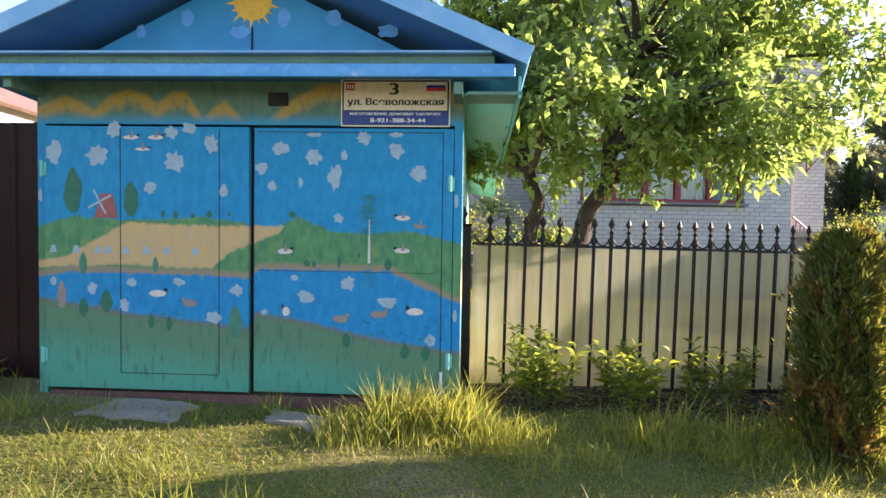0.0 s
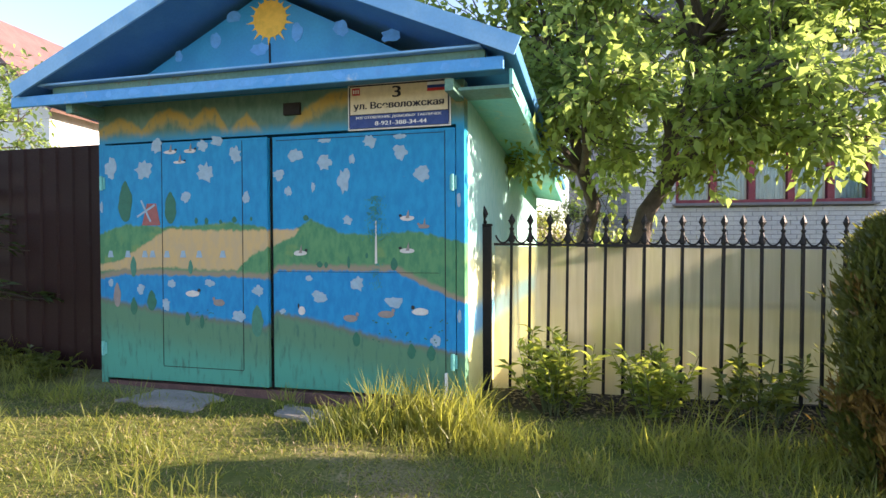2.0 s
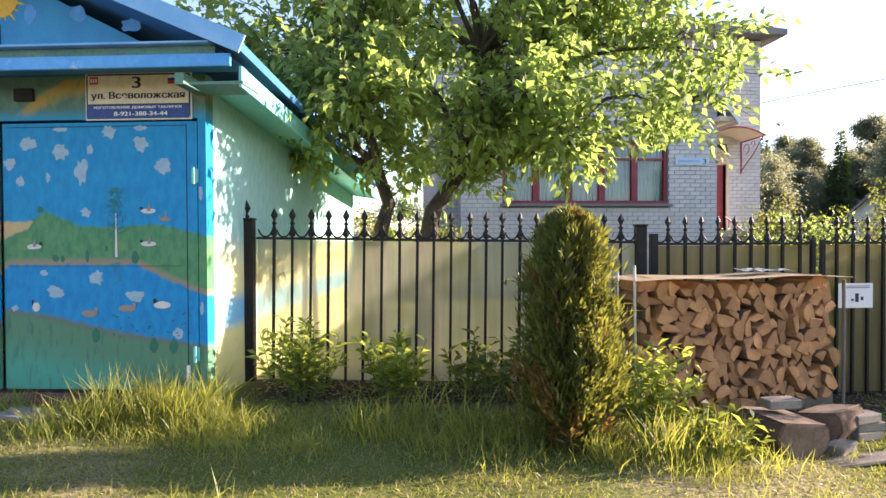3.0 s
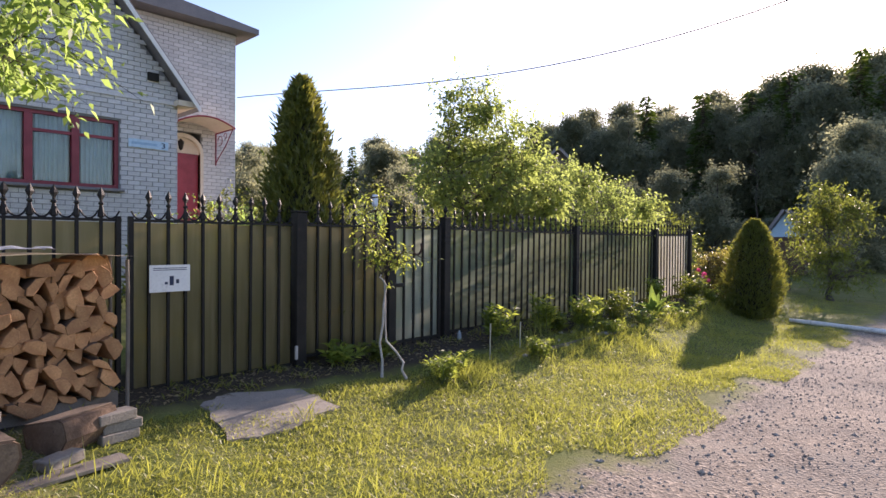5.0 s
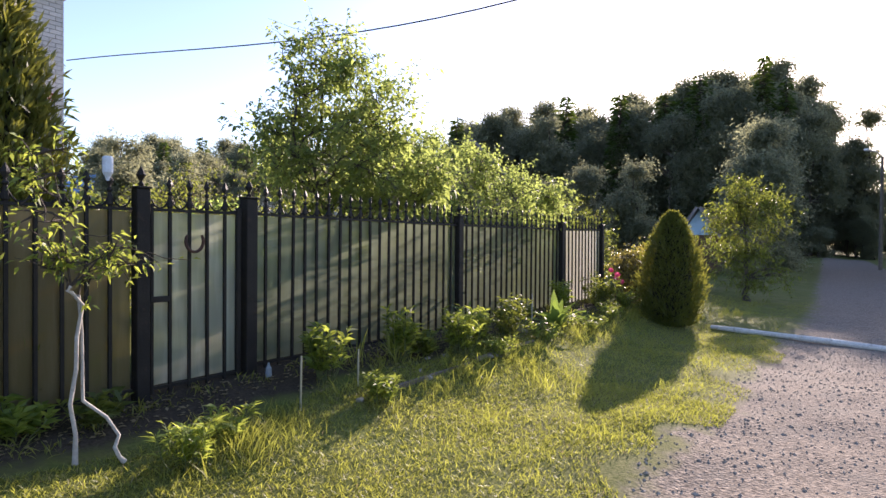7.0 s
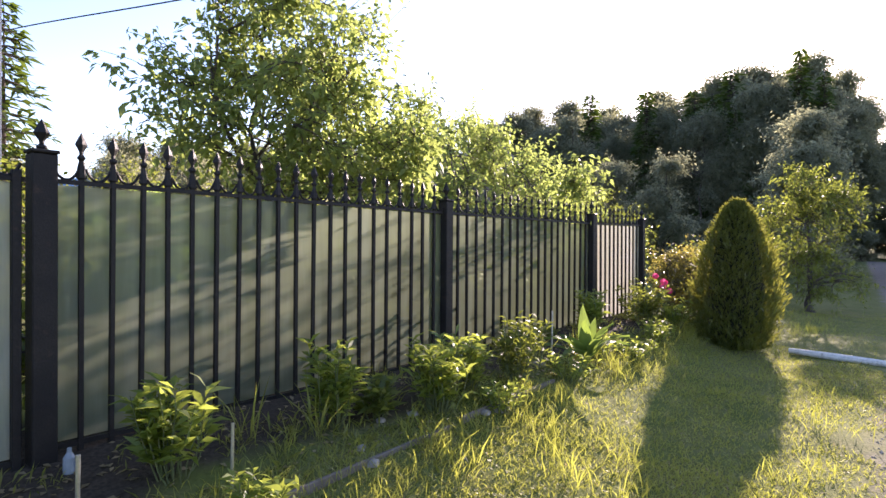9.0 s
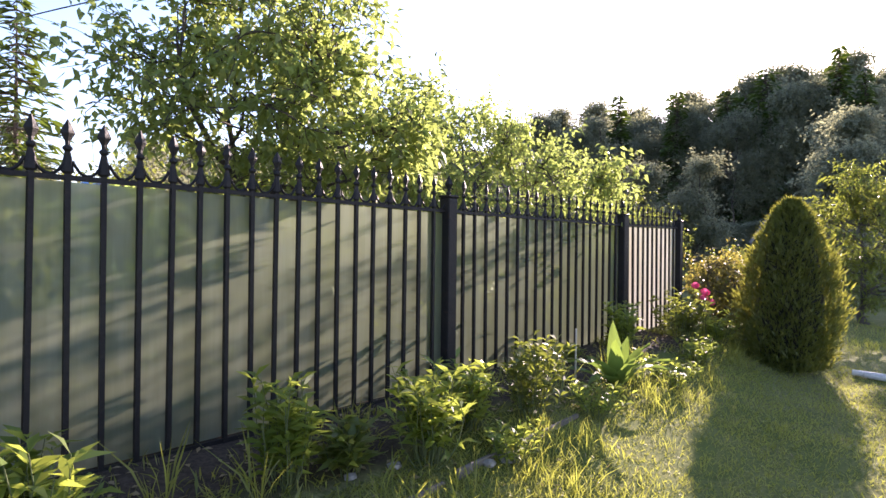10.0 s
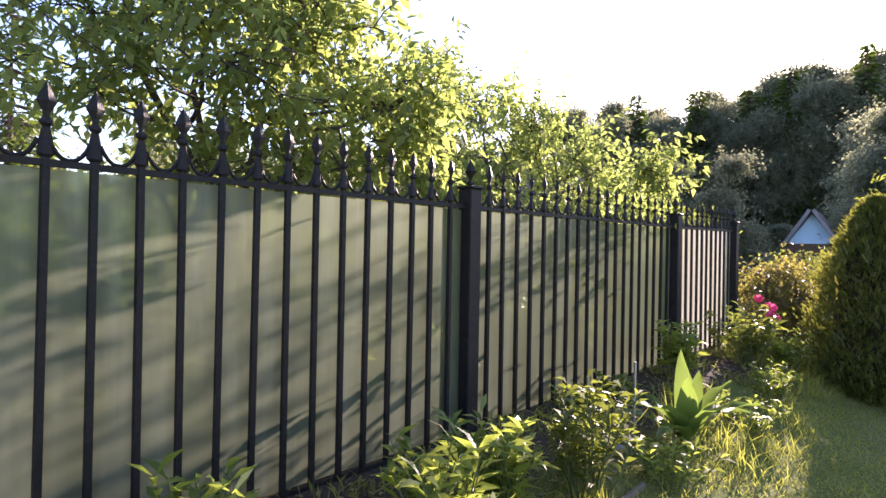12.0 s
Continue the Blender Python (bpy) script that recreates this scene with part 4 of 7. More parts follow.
def bent(rs, a, b, n=6, wob=0.08, sagz=0.0):
    a, b = np.asarray(a, float), np.asarray(b, float)
    s = np.linspace(0, 1, n)[:, None]
    L = np.linalg.norm(b - a)
    pts = a + (b - a) * s
    pts += np.sin(s * np.pi) * rs.normal(0, wob * L, 3) + np.sin(2 * s * np.pi) * rs.normal(0, wob * L * 0.5, 3)
    pts[:, 2] += sagz * L * np.sin(s[:, 0] * np.pi)
    return pts


def crowned_tree(name, seed, base, trunks, crowns, clusters, per, leaf, width, bark, leafmat, label, category, limb=0.05, spread=0.28, gap=0.0, twig_from=1.0, lime=0.0, group="", flat=0.3):
    """A tree with tapered trunks, limbs and twigs, and leaves in loose sprays. crowns: (centre, radii, weight)."""
    rs = np.random.RandomState(seed)
    base = np.asarray(base, float)
    th = thing(name, pose(*base), label, category, group)
    tv, tf, lv, lf = [], [], [], []
    nodes = []
    for path, r0, r1 in trunks:
        path = np.asarray(path, float)
        s = np.linspace(0, 1, len(path))
        fine = np.linspace(0, 1, 9)
        pp = np.stack([np.interp(fine, s, path[:, k]) for k in range(3)], -1)
        pp[1:-1] += rs.normal(0, 0.02 * np.linalg.norm(path[-1] - path[0]), (7, 3)) * [1, 1, 0.2]
        rad = r0 + (r1 - r0) * fine ** 0.7
        rad[0] *= 1.35
        raw_tube(tv, tf, pp, rad, 9)
        nodes += [(q, r) for q, r in zip(pp[3:], rad[3:])]
    weights = np.array([c[2] for c in crowns], float)
    weights /= weights.sum()
    cents = []
    while len(cents) < clusters:
        c = crowns[rs.choice(len(crowns), p=weights)]
        v = rs.normal(0, 1, 3)
        v = v / np.linalg.norm(v) * rs.uniform(0.25, 1.0) ** 0.45
        q = np.asarray(c[0]) + v * np.asarray(c[1])
        if noise.noise(Vector(q) * 1.1 + Vector((seed, 0, 0))) < gap - 0.25:
            continue
        cents.append(q)
    cents = np.array(cents)
    npos = [np.array(q) for q, r in nodes]
    # main limbs reach a spread of far clusters
    order = rs.permutation(len(cents))[: max(5, clusters // 9)]
    limbs = []
    for k in order:
        j = min(range(len(npos)), key=lambda i: np.linalg.norm(npos[i] - cents[k]) + 0.9 * max(0, npos[i][2] - cents[k][2] + 0.2))
        path = bent(rs, npos[j], cents[k], 7, 0.07, 0.10)
        r = min(nodes[j][1] * 0.7, limb)
        raw_tube(lv, lf, path, np.linspace(r, r * 0.22, 7), 6)
        limbs += [(q, r * (1 - 0.1 * i)) for i, q in enumerate(path[1:])]
    lp = np.array([q for q, r in limbs] + npos)
    P, D = [], []
    for q in cents:
        dist = np.linalg.norm(lp - q, axis=1) + 0.5 * np.maximum(0, lp[:, 2] - q[2])
        j = int(np.argmin(dist))
        path = bent(rs, lp[j], q, 5, 0.10, 0.06)
        raw_tube(lv, lf, path, np.linspace(0.010, 0.003, 5), 3)
        for _ in range(3):
            e = q + rs.normal(0, spread, 3) * [1, 1, 0.8]
            tw = bent(rs, path[rs.randint(2, 5)], e, 4, 0.08)
            raw_tube(lv, lf, tw, np.linspace(0.005, 0.002, 4), 3)
            m = max(2, per // 3)
            s = rs.uniform(0.15, 1.08, m)[:, None]
            pos = tw[0] + (tw[-1] - tw[0]) * s + rs.normal(0, spread * 0.22, (m, 3))
            out = rs.normal(0, 1, (m, 3)) + unit(tw[-1] - tw[0]) * 0.8 + np.array([0, 0, -0.15])
            P.append(pos), D.append(out)
    P, D = np.concatenate(P), np.concatenate(D)
    tr = new("trunk", rawmesh("trunk", tv, tf, bark, True))
    tr.parent = th
    br = new("branchwork", rawmesh("branchwork", lv, lf, bark if lime == 0 else M_BARK, True))
    br.parent = th
    tagged(br, kind="stuff")
    cr = new("crown", quad_mesh("crown", leaf_quads(rs, P, D, leaf, width, flat=flat), leafmat))
    cr.parent = th
    tagged(cr, kind="stuff")
    return th


def thuja(name, seed, base, height, profile, sprays, label, brown=0.0, size=0.10, ragged=0.34):
    """An upright evergreen: fans of scale leaves over an added dark filler core. profile: radius over relative height.
    """
    rs = np.random.RandomState(seed)
    th = thing(name, pose(*base), label, "conifer", "thujas along the fence")
    hs = rs.uniform(0.0, 1.0, sprays) ** 1.1
    an = rs.uniform(0, 2 * np.pi, sprays)
    R = np.interp(hs, [p[0] for p in profile], [p[1] for p in profile])
    lump = np.array([noise.noise(Vector((math.cos(a) * 1.6, math.sin(a) * 1.6, h * height * 2.6 + seed))) for a, h in zip(an, hs)])
    lump2 = np.array([noise.noise(Vector((math.cos(a) * 5, math.sin(a) * 5, h * height * 9 + seed))) for a, h in zip(an, hs)])
    r = R * (1 + ragged * lump + (ragged + 0.02) * lump2) * (rs.uniform(0.70, 1.04, sprays) + 0.7 * ragged * (rs.uniform(0, 1, sprays) > 0.93))
    p = np.stack([r * np.cos(an), r * np.sin(an), hs * height], -1)
    d = np.stack([0.5 * np.cos(an) + rs.normal(0, 0.38, sprays), 0.5 * np.sin(an) + rs.normal(0, 0.38, sprays), 1.0 + rs.normal(0, 0.4, sprays)], -1)
    q = leaf_quads(rs, p, d, size * 1.15, size * 0.26, 0.05, 0.1, 0.0)
    br = np.array([noise.noise(Vector((math.cos(a) * 2.2, math.sin(a) * 2.2, h * height * 3 + 40 + seed))) for a, h in zip(an, hs)]) + 0.5 * (0.4 - hs) > (0.75 - brown)
    for sel, mt, nm in ((~br, L_THUJA, "foliage"), (br, L_BROWNED, "dry_foliage")):
        if sel.sum() > 10:
            ob = new(nm, quad_mesh(nm, q[sel], mt))
            ob.parent = th
            tagged(ob, "" if nm == "foliage" else "dry brown sprays", kind="stuff")
    # solid dark core added inside: blocks see-through, stands for the shaded inner growth
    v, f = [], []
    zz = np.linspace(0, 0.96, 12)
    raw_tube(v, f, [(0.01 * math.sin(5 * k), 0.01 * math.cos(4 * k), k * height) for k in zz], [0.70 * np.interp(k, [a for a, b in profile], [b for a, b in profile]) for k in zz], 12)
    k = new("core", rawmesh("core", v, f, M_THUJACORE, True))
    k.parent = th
    v, f = [], []
    raw_tube(v, f, [(0, 0, -0.15), (0, 0, 0.1), (0.01, 0, height * 0.5)], [0.05, 0.04, 0.02], 8)
    k = new("trunk", rawmesh("trunk", v, f, M_BARK, True))
    k.parent = th
    return th


def herb(name, seed, x, y, h, spread, stems, leaf, width, label, category="plant", mat=None, per=14, up=0.9, top=0.0):
    """A leafy perennial: stems from one root, lance-shaped leaves all along them and a tuft on top."""
    rs = np.random.RandomState(seed)
    z0 = gz(x, y)
    th = thing(name, pose(x, y, z0), label, category, "plants of the verge and the bed")
    sv, sf, P, D = [], [], [], []
    for i in range(stems):
        a = rs.uniform(0, 2 * np.pi)
        e = np.array([math.cos(a) * spread * rs.uniform(0.1, 1), math.sin(a) * spread * rs.uniform(0.1, 1), h * rs.uniform(0.6, 1.05)])
        b = np.array([e[0] * 0.35, e[1] * 0.35, -0.02])
        path = bent(rs, b, e, 5, 0.05)
        raw_tube(sv, sf, path, np.linspace(0.005, 0.002, 5), 4)
        m = per
        s = rs.uniform(0.25, 1.0, m)
        pos = np.stack([np.interp(s, np.linspace(0, 1, 5), path[:, k]) for k in range(3)], -1)
        aa = rs.uniform(0, 2 * np.pi, m)
        D.append(np.stack([np.cos(aa), np.sin(aa), up * rs.uniform(0.2, 1.2, m)], -1))
        P.append(pos)
    P, D = np.concatenate(P), np.concatenate(D)
    ob = new("stalk", rawmesh("stalk", sv, sf, M_STEM, True))
    ob.parent = th
    tagged(ob, kind="stuff")
    ob = new("leafage", quad_mesh("leafage", leaf_quads(rs, P, D, leaf, width, 0.2, 0.2, 0.5), mat or L_HERB))
    ob.parent = th
    tagged(ob, kind="stuff")
    return th


# colour of the added thuja core, kept dark like a shaded inside
M_THUJACORE = plain("dark_filler_core", (0.02, 0.022, 0.01), (0.04, 0.035, 0.018), 0.95, 14, 60, 0.9, depth=0.04)

# ---- trees of the yard ----
crowned_tree("apple_tree", 11, (2.05, 6.9, gz(2, 6.9) - 0.1),
             [([(0.1, 0, 0), (0.15, 0.0, 1.0), (0.35, 0.1, 1.7), (0.65, 0.1, 2.5), (0.85, 0.1, 3.6)], 0.185, 0.05),
              ([(-0.45, 0.35, 0), (-0.4, 0.3, 1.1), (-0.25, 0.3, 1.8), (-0.5, 0.2, 2.6), (-0.7, 0.1, 3.3)], 0.15, 0.045)],
             [((0.5, 0.1, 3.4), (2.5, 1.7, 1.5), 5), ((2.5, -0.2, 3.25), (1.7, 1.2, 1.0), 2.2), ((-0.9, -0.1, 2.9), (1.3, 1.3, 0.8), 1.2),
              ((0.6, 0, 4.6), (2.6, 1.7, 1.2), 3), ((1.9, -0.7, 2.25), (0.7, 0.4, 0.3), 0.2), ((-1.3, 0.0, 4.0), (1.3, 1.3, 1.1), 1.6), ((-0.2, -0.7, 2.5), (1.7, 0.7, 0.5), 0.8), ((-0.7, -1.5, 2.85), (1.0, 0.5, 0.4), 0.6), ((1.4, -1.4, 2.6), (1.1, 0.5, 0.45), 0.75)],
             600, 52, 0.112, 0.066, M_BARK, L_APPLE, "spreading apple tree with bright spring leaves behind the fence", "tree", 0.06, 0.24, 0.17)
crowned_tree("plum_tree", 12, (11.95, 6.6, gz(12, 6.6) - 0.05),
             [([(0, 0, 0), (0.0, 0, 0.9), (-0.05, 0.05, 1.6), (-0.45, 0.2, 2.6)], 0.055, 0.02),
              ([(0.08, 0, 0), (0.12, 0, 0.9), (0.35, 0, 1.7), (0.5, -0.2, 2.8)], 0.05, 0.02),
              ([(0.0, 0.05, 0), (0.05, 0.1, 1.0), (0.1, 0.4, 1.9), (0.15, 0.3, 3.2)], 0.045, 0.018)],
             [((0.5, 0.1, 2.3), (1.75, 1.2, 0.95), 4), ((0.3, -0.1, 3.0), (1.1, 0.9, 0.75), 2), ((0.5, -0.9, 2.0), (0.9, 0.6, 0.5), 1), ((1.7, 0.2, 2.2), (1.0, 0.9, 0.85), 1.6), ((-0.1, 0.0, 3.65), (0.5, 0.4, 0.4), 0.25)],
             320, 48, 0.085, 0.045, M_BARK, L_PLUM, "young plum tree with airy leaves behind the fence", "tree", 0.025, 0.2, 0.1)
crowned_tree("garden_shrub", 13, (15.1, 6.5, gz(15, 6.5) - 0.05),
             [([(0, 0, 0), (0.1, 0, 0.6), (0.2, 0, 1.3)], 0.05, 0.02), ([(0.9, 0.1, 0), (0.9, 0, 0.6), (1.0, 0, 1.4)], 0.04, 0.015)],
             [((1.0, 0.2, 1.6), (2.1, 1.0, 1.15), 3), ((0.3, 0.5, 2.2), (1.3, 0.8, 0.9), 1.5), ((3.0, 0.1, 1.3), (1.0, 0.7, 0.95), 1.0), ((0.75, -1.3, 1.9), (0.25, 0.2, 0.4), 0.12)],
             400, 42, 0.075, 0.045, M_BARK, L_PLUM, "rounded green fruit shrub behind the fence", "shrub", 0.02, 0.2, 0.0)
i = 40
for x, y, h, w, mt in ((9.2, 7.6, 1.5, 0.8, L_MID), (10.4, 8.6, 1.7, 1.0, L_MID), (8.9, 9.8, 1.9, 1.1, L_APPLE), (10.0, 11.4, 2.2, 1.1, L_MID), (11.9, 9.4, 1.7, 0.9, L_APPLE),
                       (13.6, 9.2, 1.9, 1.2, L_MID), (12.6, 11.5, 2.2, 1.3, L_MID), (17.2, 7.6, 1.7, 1.2, L_MID), (18.9, 6.4, 1.6, 0.9, L_APPLE), (20.6, 7.0, 2.0, 1.2, L_MID),
                       (0.9, 10.6, 1.9, 1.0, L_MID), (1.9, 12.2, 2.2, 0.9, L_APPLE), (-0.3, 12.5, 2.6, 1.2, L_APPLE), (2.6, 9.6, 1.5, 0.5, L_MID), (16.0, 10.4, 2.6, 1.6, L_MID), (14.6, 13.2, 3.0, 1.7, L_MID)):
    i += 1
    crowned_tree("bush", i, (x, y, gz(x, y) - 0.03), [([(0, 0, 0), (0.03, 0, h * 0.3), (0.05, 0.02, h * 0.6)], 0.03, 0.012)],
                 [((0, 0, h * 0.62), (w, w * 0.9, h * 0.42), 1)], 70, 30, 0.075, 0.042, M_BARK, mt, "leafy green garden bush", "shrub", 0.015, 0.2, 0.0, group="garden bushes")

# currants and raspberries close behind the sheets
for k, (x, y, h, w) in enumerate(((10.0, 5.75, 0.95, 0.45), (10.9, 5.8, 1.05, 0.5), (11.9, 5.7, 0.85, 0.45), (12.8, 5.8, 1.1, 0.5), (13.8, 5.7, 0.9, 0.45), (14.8, 5.8, 1.05, 0.5), (6.4, 5.9, 1.0, 0.5), (5.2, 5.9, 0.8, 0.45), (7.0, 5.7, 0.8, 0.4))):
    crowned_tree("currant_bush", 70 + k, (x, y, gz(x, y) - 0.03), [([(0, 0, 0), (0.03, 0, h * 0.3), (0.05, 0.02, h * 0.6)], 0.02, 0.008)],
                 [((0, 0, h * 0.55), (w, w * 0.7, h * 0.48), 1)], 46, 26, 0.07, 0.05, M_BARK, L_MID, "leafy currant bush close behind the fence", "shrub", 0.012, 0.16, 0.0, group="currants behind the fence")

# young whitewashed rowan on the verge
crowned_tree("rowan_sapling", 21, (7.90, 4.27, gz(7.90, 4.27) - 0.02),
             [([(0, 0, 0), (0.01, 0, 0.5), (0.0, 0, 1.0), (-0.02, 0, 1.05)], 0.013, 0.010), ([(0.22, -0.12, 0), (0.2, -0.1, 0.12), (0.05, -0.02, 0.42), (0.02, 0, 1.0)], 0.013, 0.009)],
             [((-0.10, 0, 1.5), (0.16, 0.16, 0.45), 2.2), ((0.24, -0.05, 1.22), (0.12, 0.10, 0.12), 0.8), ((-0.02, 0.0, 1.15), (0.12, 0.1, 0.14), 0.7)],
             34, 18, 0.055, 0.020, M_LIME, L_HERB, "young rowan with two whitewashed stems", "tree", 0.008, 0.09, -0.5, lime=1.0)

# ---- thujas ----
thuja("thuja", 31, (3.0, 3.64, gz(3, 3.64) - 0.02), 1.54, [(0, 0.13), (0.1, 0.21), (0.25, 0.27), (0.4, 0.265), (0.6, 0.23), (0.8, 0.20), (0.92, 0.155), (0.98, 0.09), (1, 0.03)], 21000, "slim yellow-green thuja with a browned foot", 0.48, 0.062, 0.46)
thuja("thuja", 32, (7.98, 5.85, gz(8, 5.85) - 0.02), 3.15, [(0, 0.56), (0.3, 0.56), (0.5, 0.44), (0.7, 0.29), (0.85, 0.22), (0.95, 0.13), (1, 0.03)], 17000, "tall pointed thuja behind the fence", 0.1, 0.10, 0.42)
thuja("thuja", 33, (17.5, 3.58, gz(17.5, 3.58) - 0.02), 2.02, [(0, 0.36), (0.15, 0.50), (0.4, 0.52), (0.65, 0.42), (0.85, 0.26), (0.95, 0.14), (1, 0.02)], 14000, "dense egg-shaped thuja on the verge", 0.0, 0.085, 0.26)

# ---- herbs along the fence and in the bed ----
herb("phlox", 51, 1.15, 4.42, 0.58, 0.36, 34, 0.115, 0.032, "bushy phlox with bright tips before the fence", per=20)
herb("phlox", 52, 1.85, 4.42, 0.50, 0.36, 28, 0.115, 0.034, "bushy phlox with bright tips before the fence", per=20)
herb("peony", 53, 2.55, 4.40, 0.52, 0.42, 22, 0.13, 0.04, "dark green peony leaves before the fence", mat=L_MID, per=14)
herb("nettle", 54, 3.62, 3.72, 0.62, 0.34, 30, 0.12, 0.032, "tall weeds beside the firewood stack", per=18)
herb("nettle", 55, 3.42, 4.10, 0.55, 0.30, 18, 0.12, 0.03, "tall weeds beside the firewood stack", mat=L_MID, per=16)
herb("nettle", 58, 3.95, 3.45, 0.34, 0.30, 18, 0.10, 0.028, "tall weeds beside the firewood stack", per=16)
BED = ((9.95, 4.42, 0.46, 0.26, 26, 0.12, 0.032, L_HERB), (10.93, 4.42, 0.52, 0.19, 24, 0.12, 0.030, L_HERB), (11.72, 4.22, 0.50, 0.27, 34, 0.13, 0.028, L_HERB), (12.78, 4.22, 0.56, 0.28, 32, 0.10, 0.026, L_MID), (12.2, 4.36, 0.42, 0.26, 30, 0.12, 0.026, L_HERB),
       (15.25, 4.68, 0.48, 0.22, 26, 0.12, 0.030, L_HERB), (16.55, 4.52, 0.58, 0.42, 40, 0.10, 0.030, L_MID), (17.1, 4.3, 0.42, 0.35, 26, 0.10, 0.028, L_HERB),
       (12.15, 3.95, 0.22, 0.26, 20, 0.07, 0.018, L_HERB), (10.05, 3.86, 0.26, 0.20, 20, 0.09, 0.022, L_HERB), (11.25, 4.35, 0.24, 0.14, 10, 0.16, 0.035, L_MID), (13.3, 4.0, 0.26, 0.28, 18, 0.08, 0.020, L_HERB),
       (14.3, 4.2, 0.28, 0.30, 18, 0.08, 0.022, L_HERB), (14.8, 4.0, 0.24, 0.30, 18, 0.07, 0.020, L_HERB), (15.8, 4.1, 0.28, 0.32, 20, 0.08, 0.022, L_HERB), (13.55, 4.75, 0.18, 0.22, 12, 0.09, 0.03, L_MID), (14.2, 4.8, 0.16, 0.22, 12, 0.08, 0.03, L_MID),
       (7.75, 4.75, 0.22, 0.26, 12, 0.13, 0.04, L_HERB), (8.2, 4.7, 0.18, 0.22, 12, 0.12, 0.035, L_MID), (8.35, 3.88, 0.28, 0.20, 24, 0.10, 0.016, L_HERB), (8.75, 4.05, 0.18, 0.20, 14, 0.1, 0.02, L_HERB))
for k, (x, y, h, w, n, lf, wd, mt) in enumerate(BED):
    herb("perennial", 60 + k, x, y, h, w, n, lf, wd, "leafy flower-bed perennial below the fence", mat=mt, per=17)


def dock(x, y):
    """Long upright leaves from one root."""
    rs = np.random.RandomState(80)
    th = thing("horseradish", pose(x, y, gz(x, y)), "horseradish with long bright green leaves", "plant", "plants of the verge and the bed")
    for k in range(14):
        a = k * 2.4 + rs.uniform(-0.3, 0.3)
        L, out = rs.uniform(0.42, 0.64), rs.uniform(0.10, 0.60)
        v, f = [], []
        m = 9
        for j in range(m):
            s = j / (m - 1)
            c = np.array([math.cos(a) * out * s ** 1.5, math.sin(a) * out * s ** 1.5, L * s * (1.15 - 0.55 * s * out / 0.3 * 0.8)])
            w = 0.062 * math.sin(math.pi * min(1.0, 0.12 + 0.88 * s)) * (1 if s > 0.2 else 0.25) + 0.004
            side = np.array([-math.sin(a), math.cos(a), 0])
            wave = 0.012 * math.sin(j * 2.2 + k)
            v += [tuple(c - side * w + [0, 0, 0.02 + wave]), tuple(c), tuple(c + side * w + [0, 0, 0.02 - wave])]
            if j:
                b = 3 * (j - 1)
                f += [(b, b + 1, b + 4, b + 3), (b + 1, b + 2, b + 5, b + 4)]
        ob = new("leaf", rawmesh("leaf", v, f, L_DOCK, True))
        ob.parent = th


dock(13.9, 4.14)


def tulip(x, y, h, seed):
    rs = np.random.RandomState(seed)
    th = thing("tulip", pose(x, y, gz(x, y)), "pink tulip in bloom on a green stalk", "flower", "pink tulips")
    v, f = [], []
    path = bent(rs, (0, 0, 0), (rs.normal(0, 0.05), rs.normal(0, 0.05), h), 5, 0.03)
    raw_tube(v, f, path, [0.006] * 5, 5)
    ob = new("stalk", rawmesh("stalk", v, f, M_STEM, True))
    ob.parent = th
    v, f = [], []
    e = path[-1]
    for k in range(6):
        a = k * math.pi / 3
        b = len(v)
        for s, r, wd in ((0, 0.006, 0.006), (0.3, 0.034, 0.026), (0.7, 0.036, 0.028), (1.0, 0.020, 0.004)):
            for sd in (-1, 1):
                v.append((e[0] + r * math.cos(a) - sd * wd * math.sin(a), e[1] + r * math.sin(a) + sd * wd * math.cos(a), e[2] + s * 0.085))
        for j in range(3):
            f.append((b + 2 * j, b + 2 * j + 1, b + 2 * j + 3, b + 2 * j + 2))
    ob = new("bloom", rawmesh("bloom", v, f, M_PINK, True))
    ob.parent = th


for k, (x, y, h) in enumerate(((17.08, 4.56, 0.62), (17.00, 4.44, 0.55), (17.18, 4.46, 0.58), (16.9, 4.36, 0.5), (17.25, 4.34, 0.48))):
    tulip(x, y, h, 90 + k)

# ---- russet hedge and bushes farther along the lane ----
for k, (x, y, h, w, mt, nm) in enumerate(((18.6, 4.75, 1.2, 0.55, L_RUSSET, "spiraea"), (18.9, 4.3, 0.9, 0.5, L_MID, "spiraea"), (19.6, 4.9, 1.25, 0.6, L_RUSSET, "spiraea"), (20.6, 4.6, 1.0, 0.6, L_MID, "spiraea"),
                                          (22.0, 5.2, 1.5, 0.9, L_MID, "bush"), (27.5, 5.2, 2.0, 1.3, L_MID, "bush"), (30.5, 4.6, 2.4, 1.3, L_DARK, "bush"), (22.6, 7.6, 2.6, 1.4, L_MID, "bush"), (26.0, 9.0, 3.2, 1.8, L_MID, "bush"))):
    crowned_tree(nm, 100 + k, (x, y, gz(x, y) - 0.03), [([(0, 0, 0), (0.03, 0, h * 0.3), (0.05, 0.02, h * 0.6)], 0.025, 0.01)],
                 [((0, 0, h * 0.58), (w, w * 0.8, h * 0.46), 1)], 75, 30, 0.07, 0.04, M_BARK, mt, "russet-tipped spiraea bush beside the lane" if nm == "spiraea" else "leafy bush beside the lane", "shrub", 0.015, 0.18, 0.0, group="bushes beside the lane")
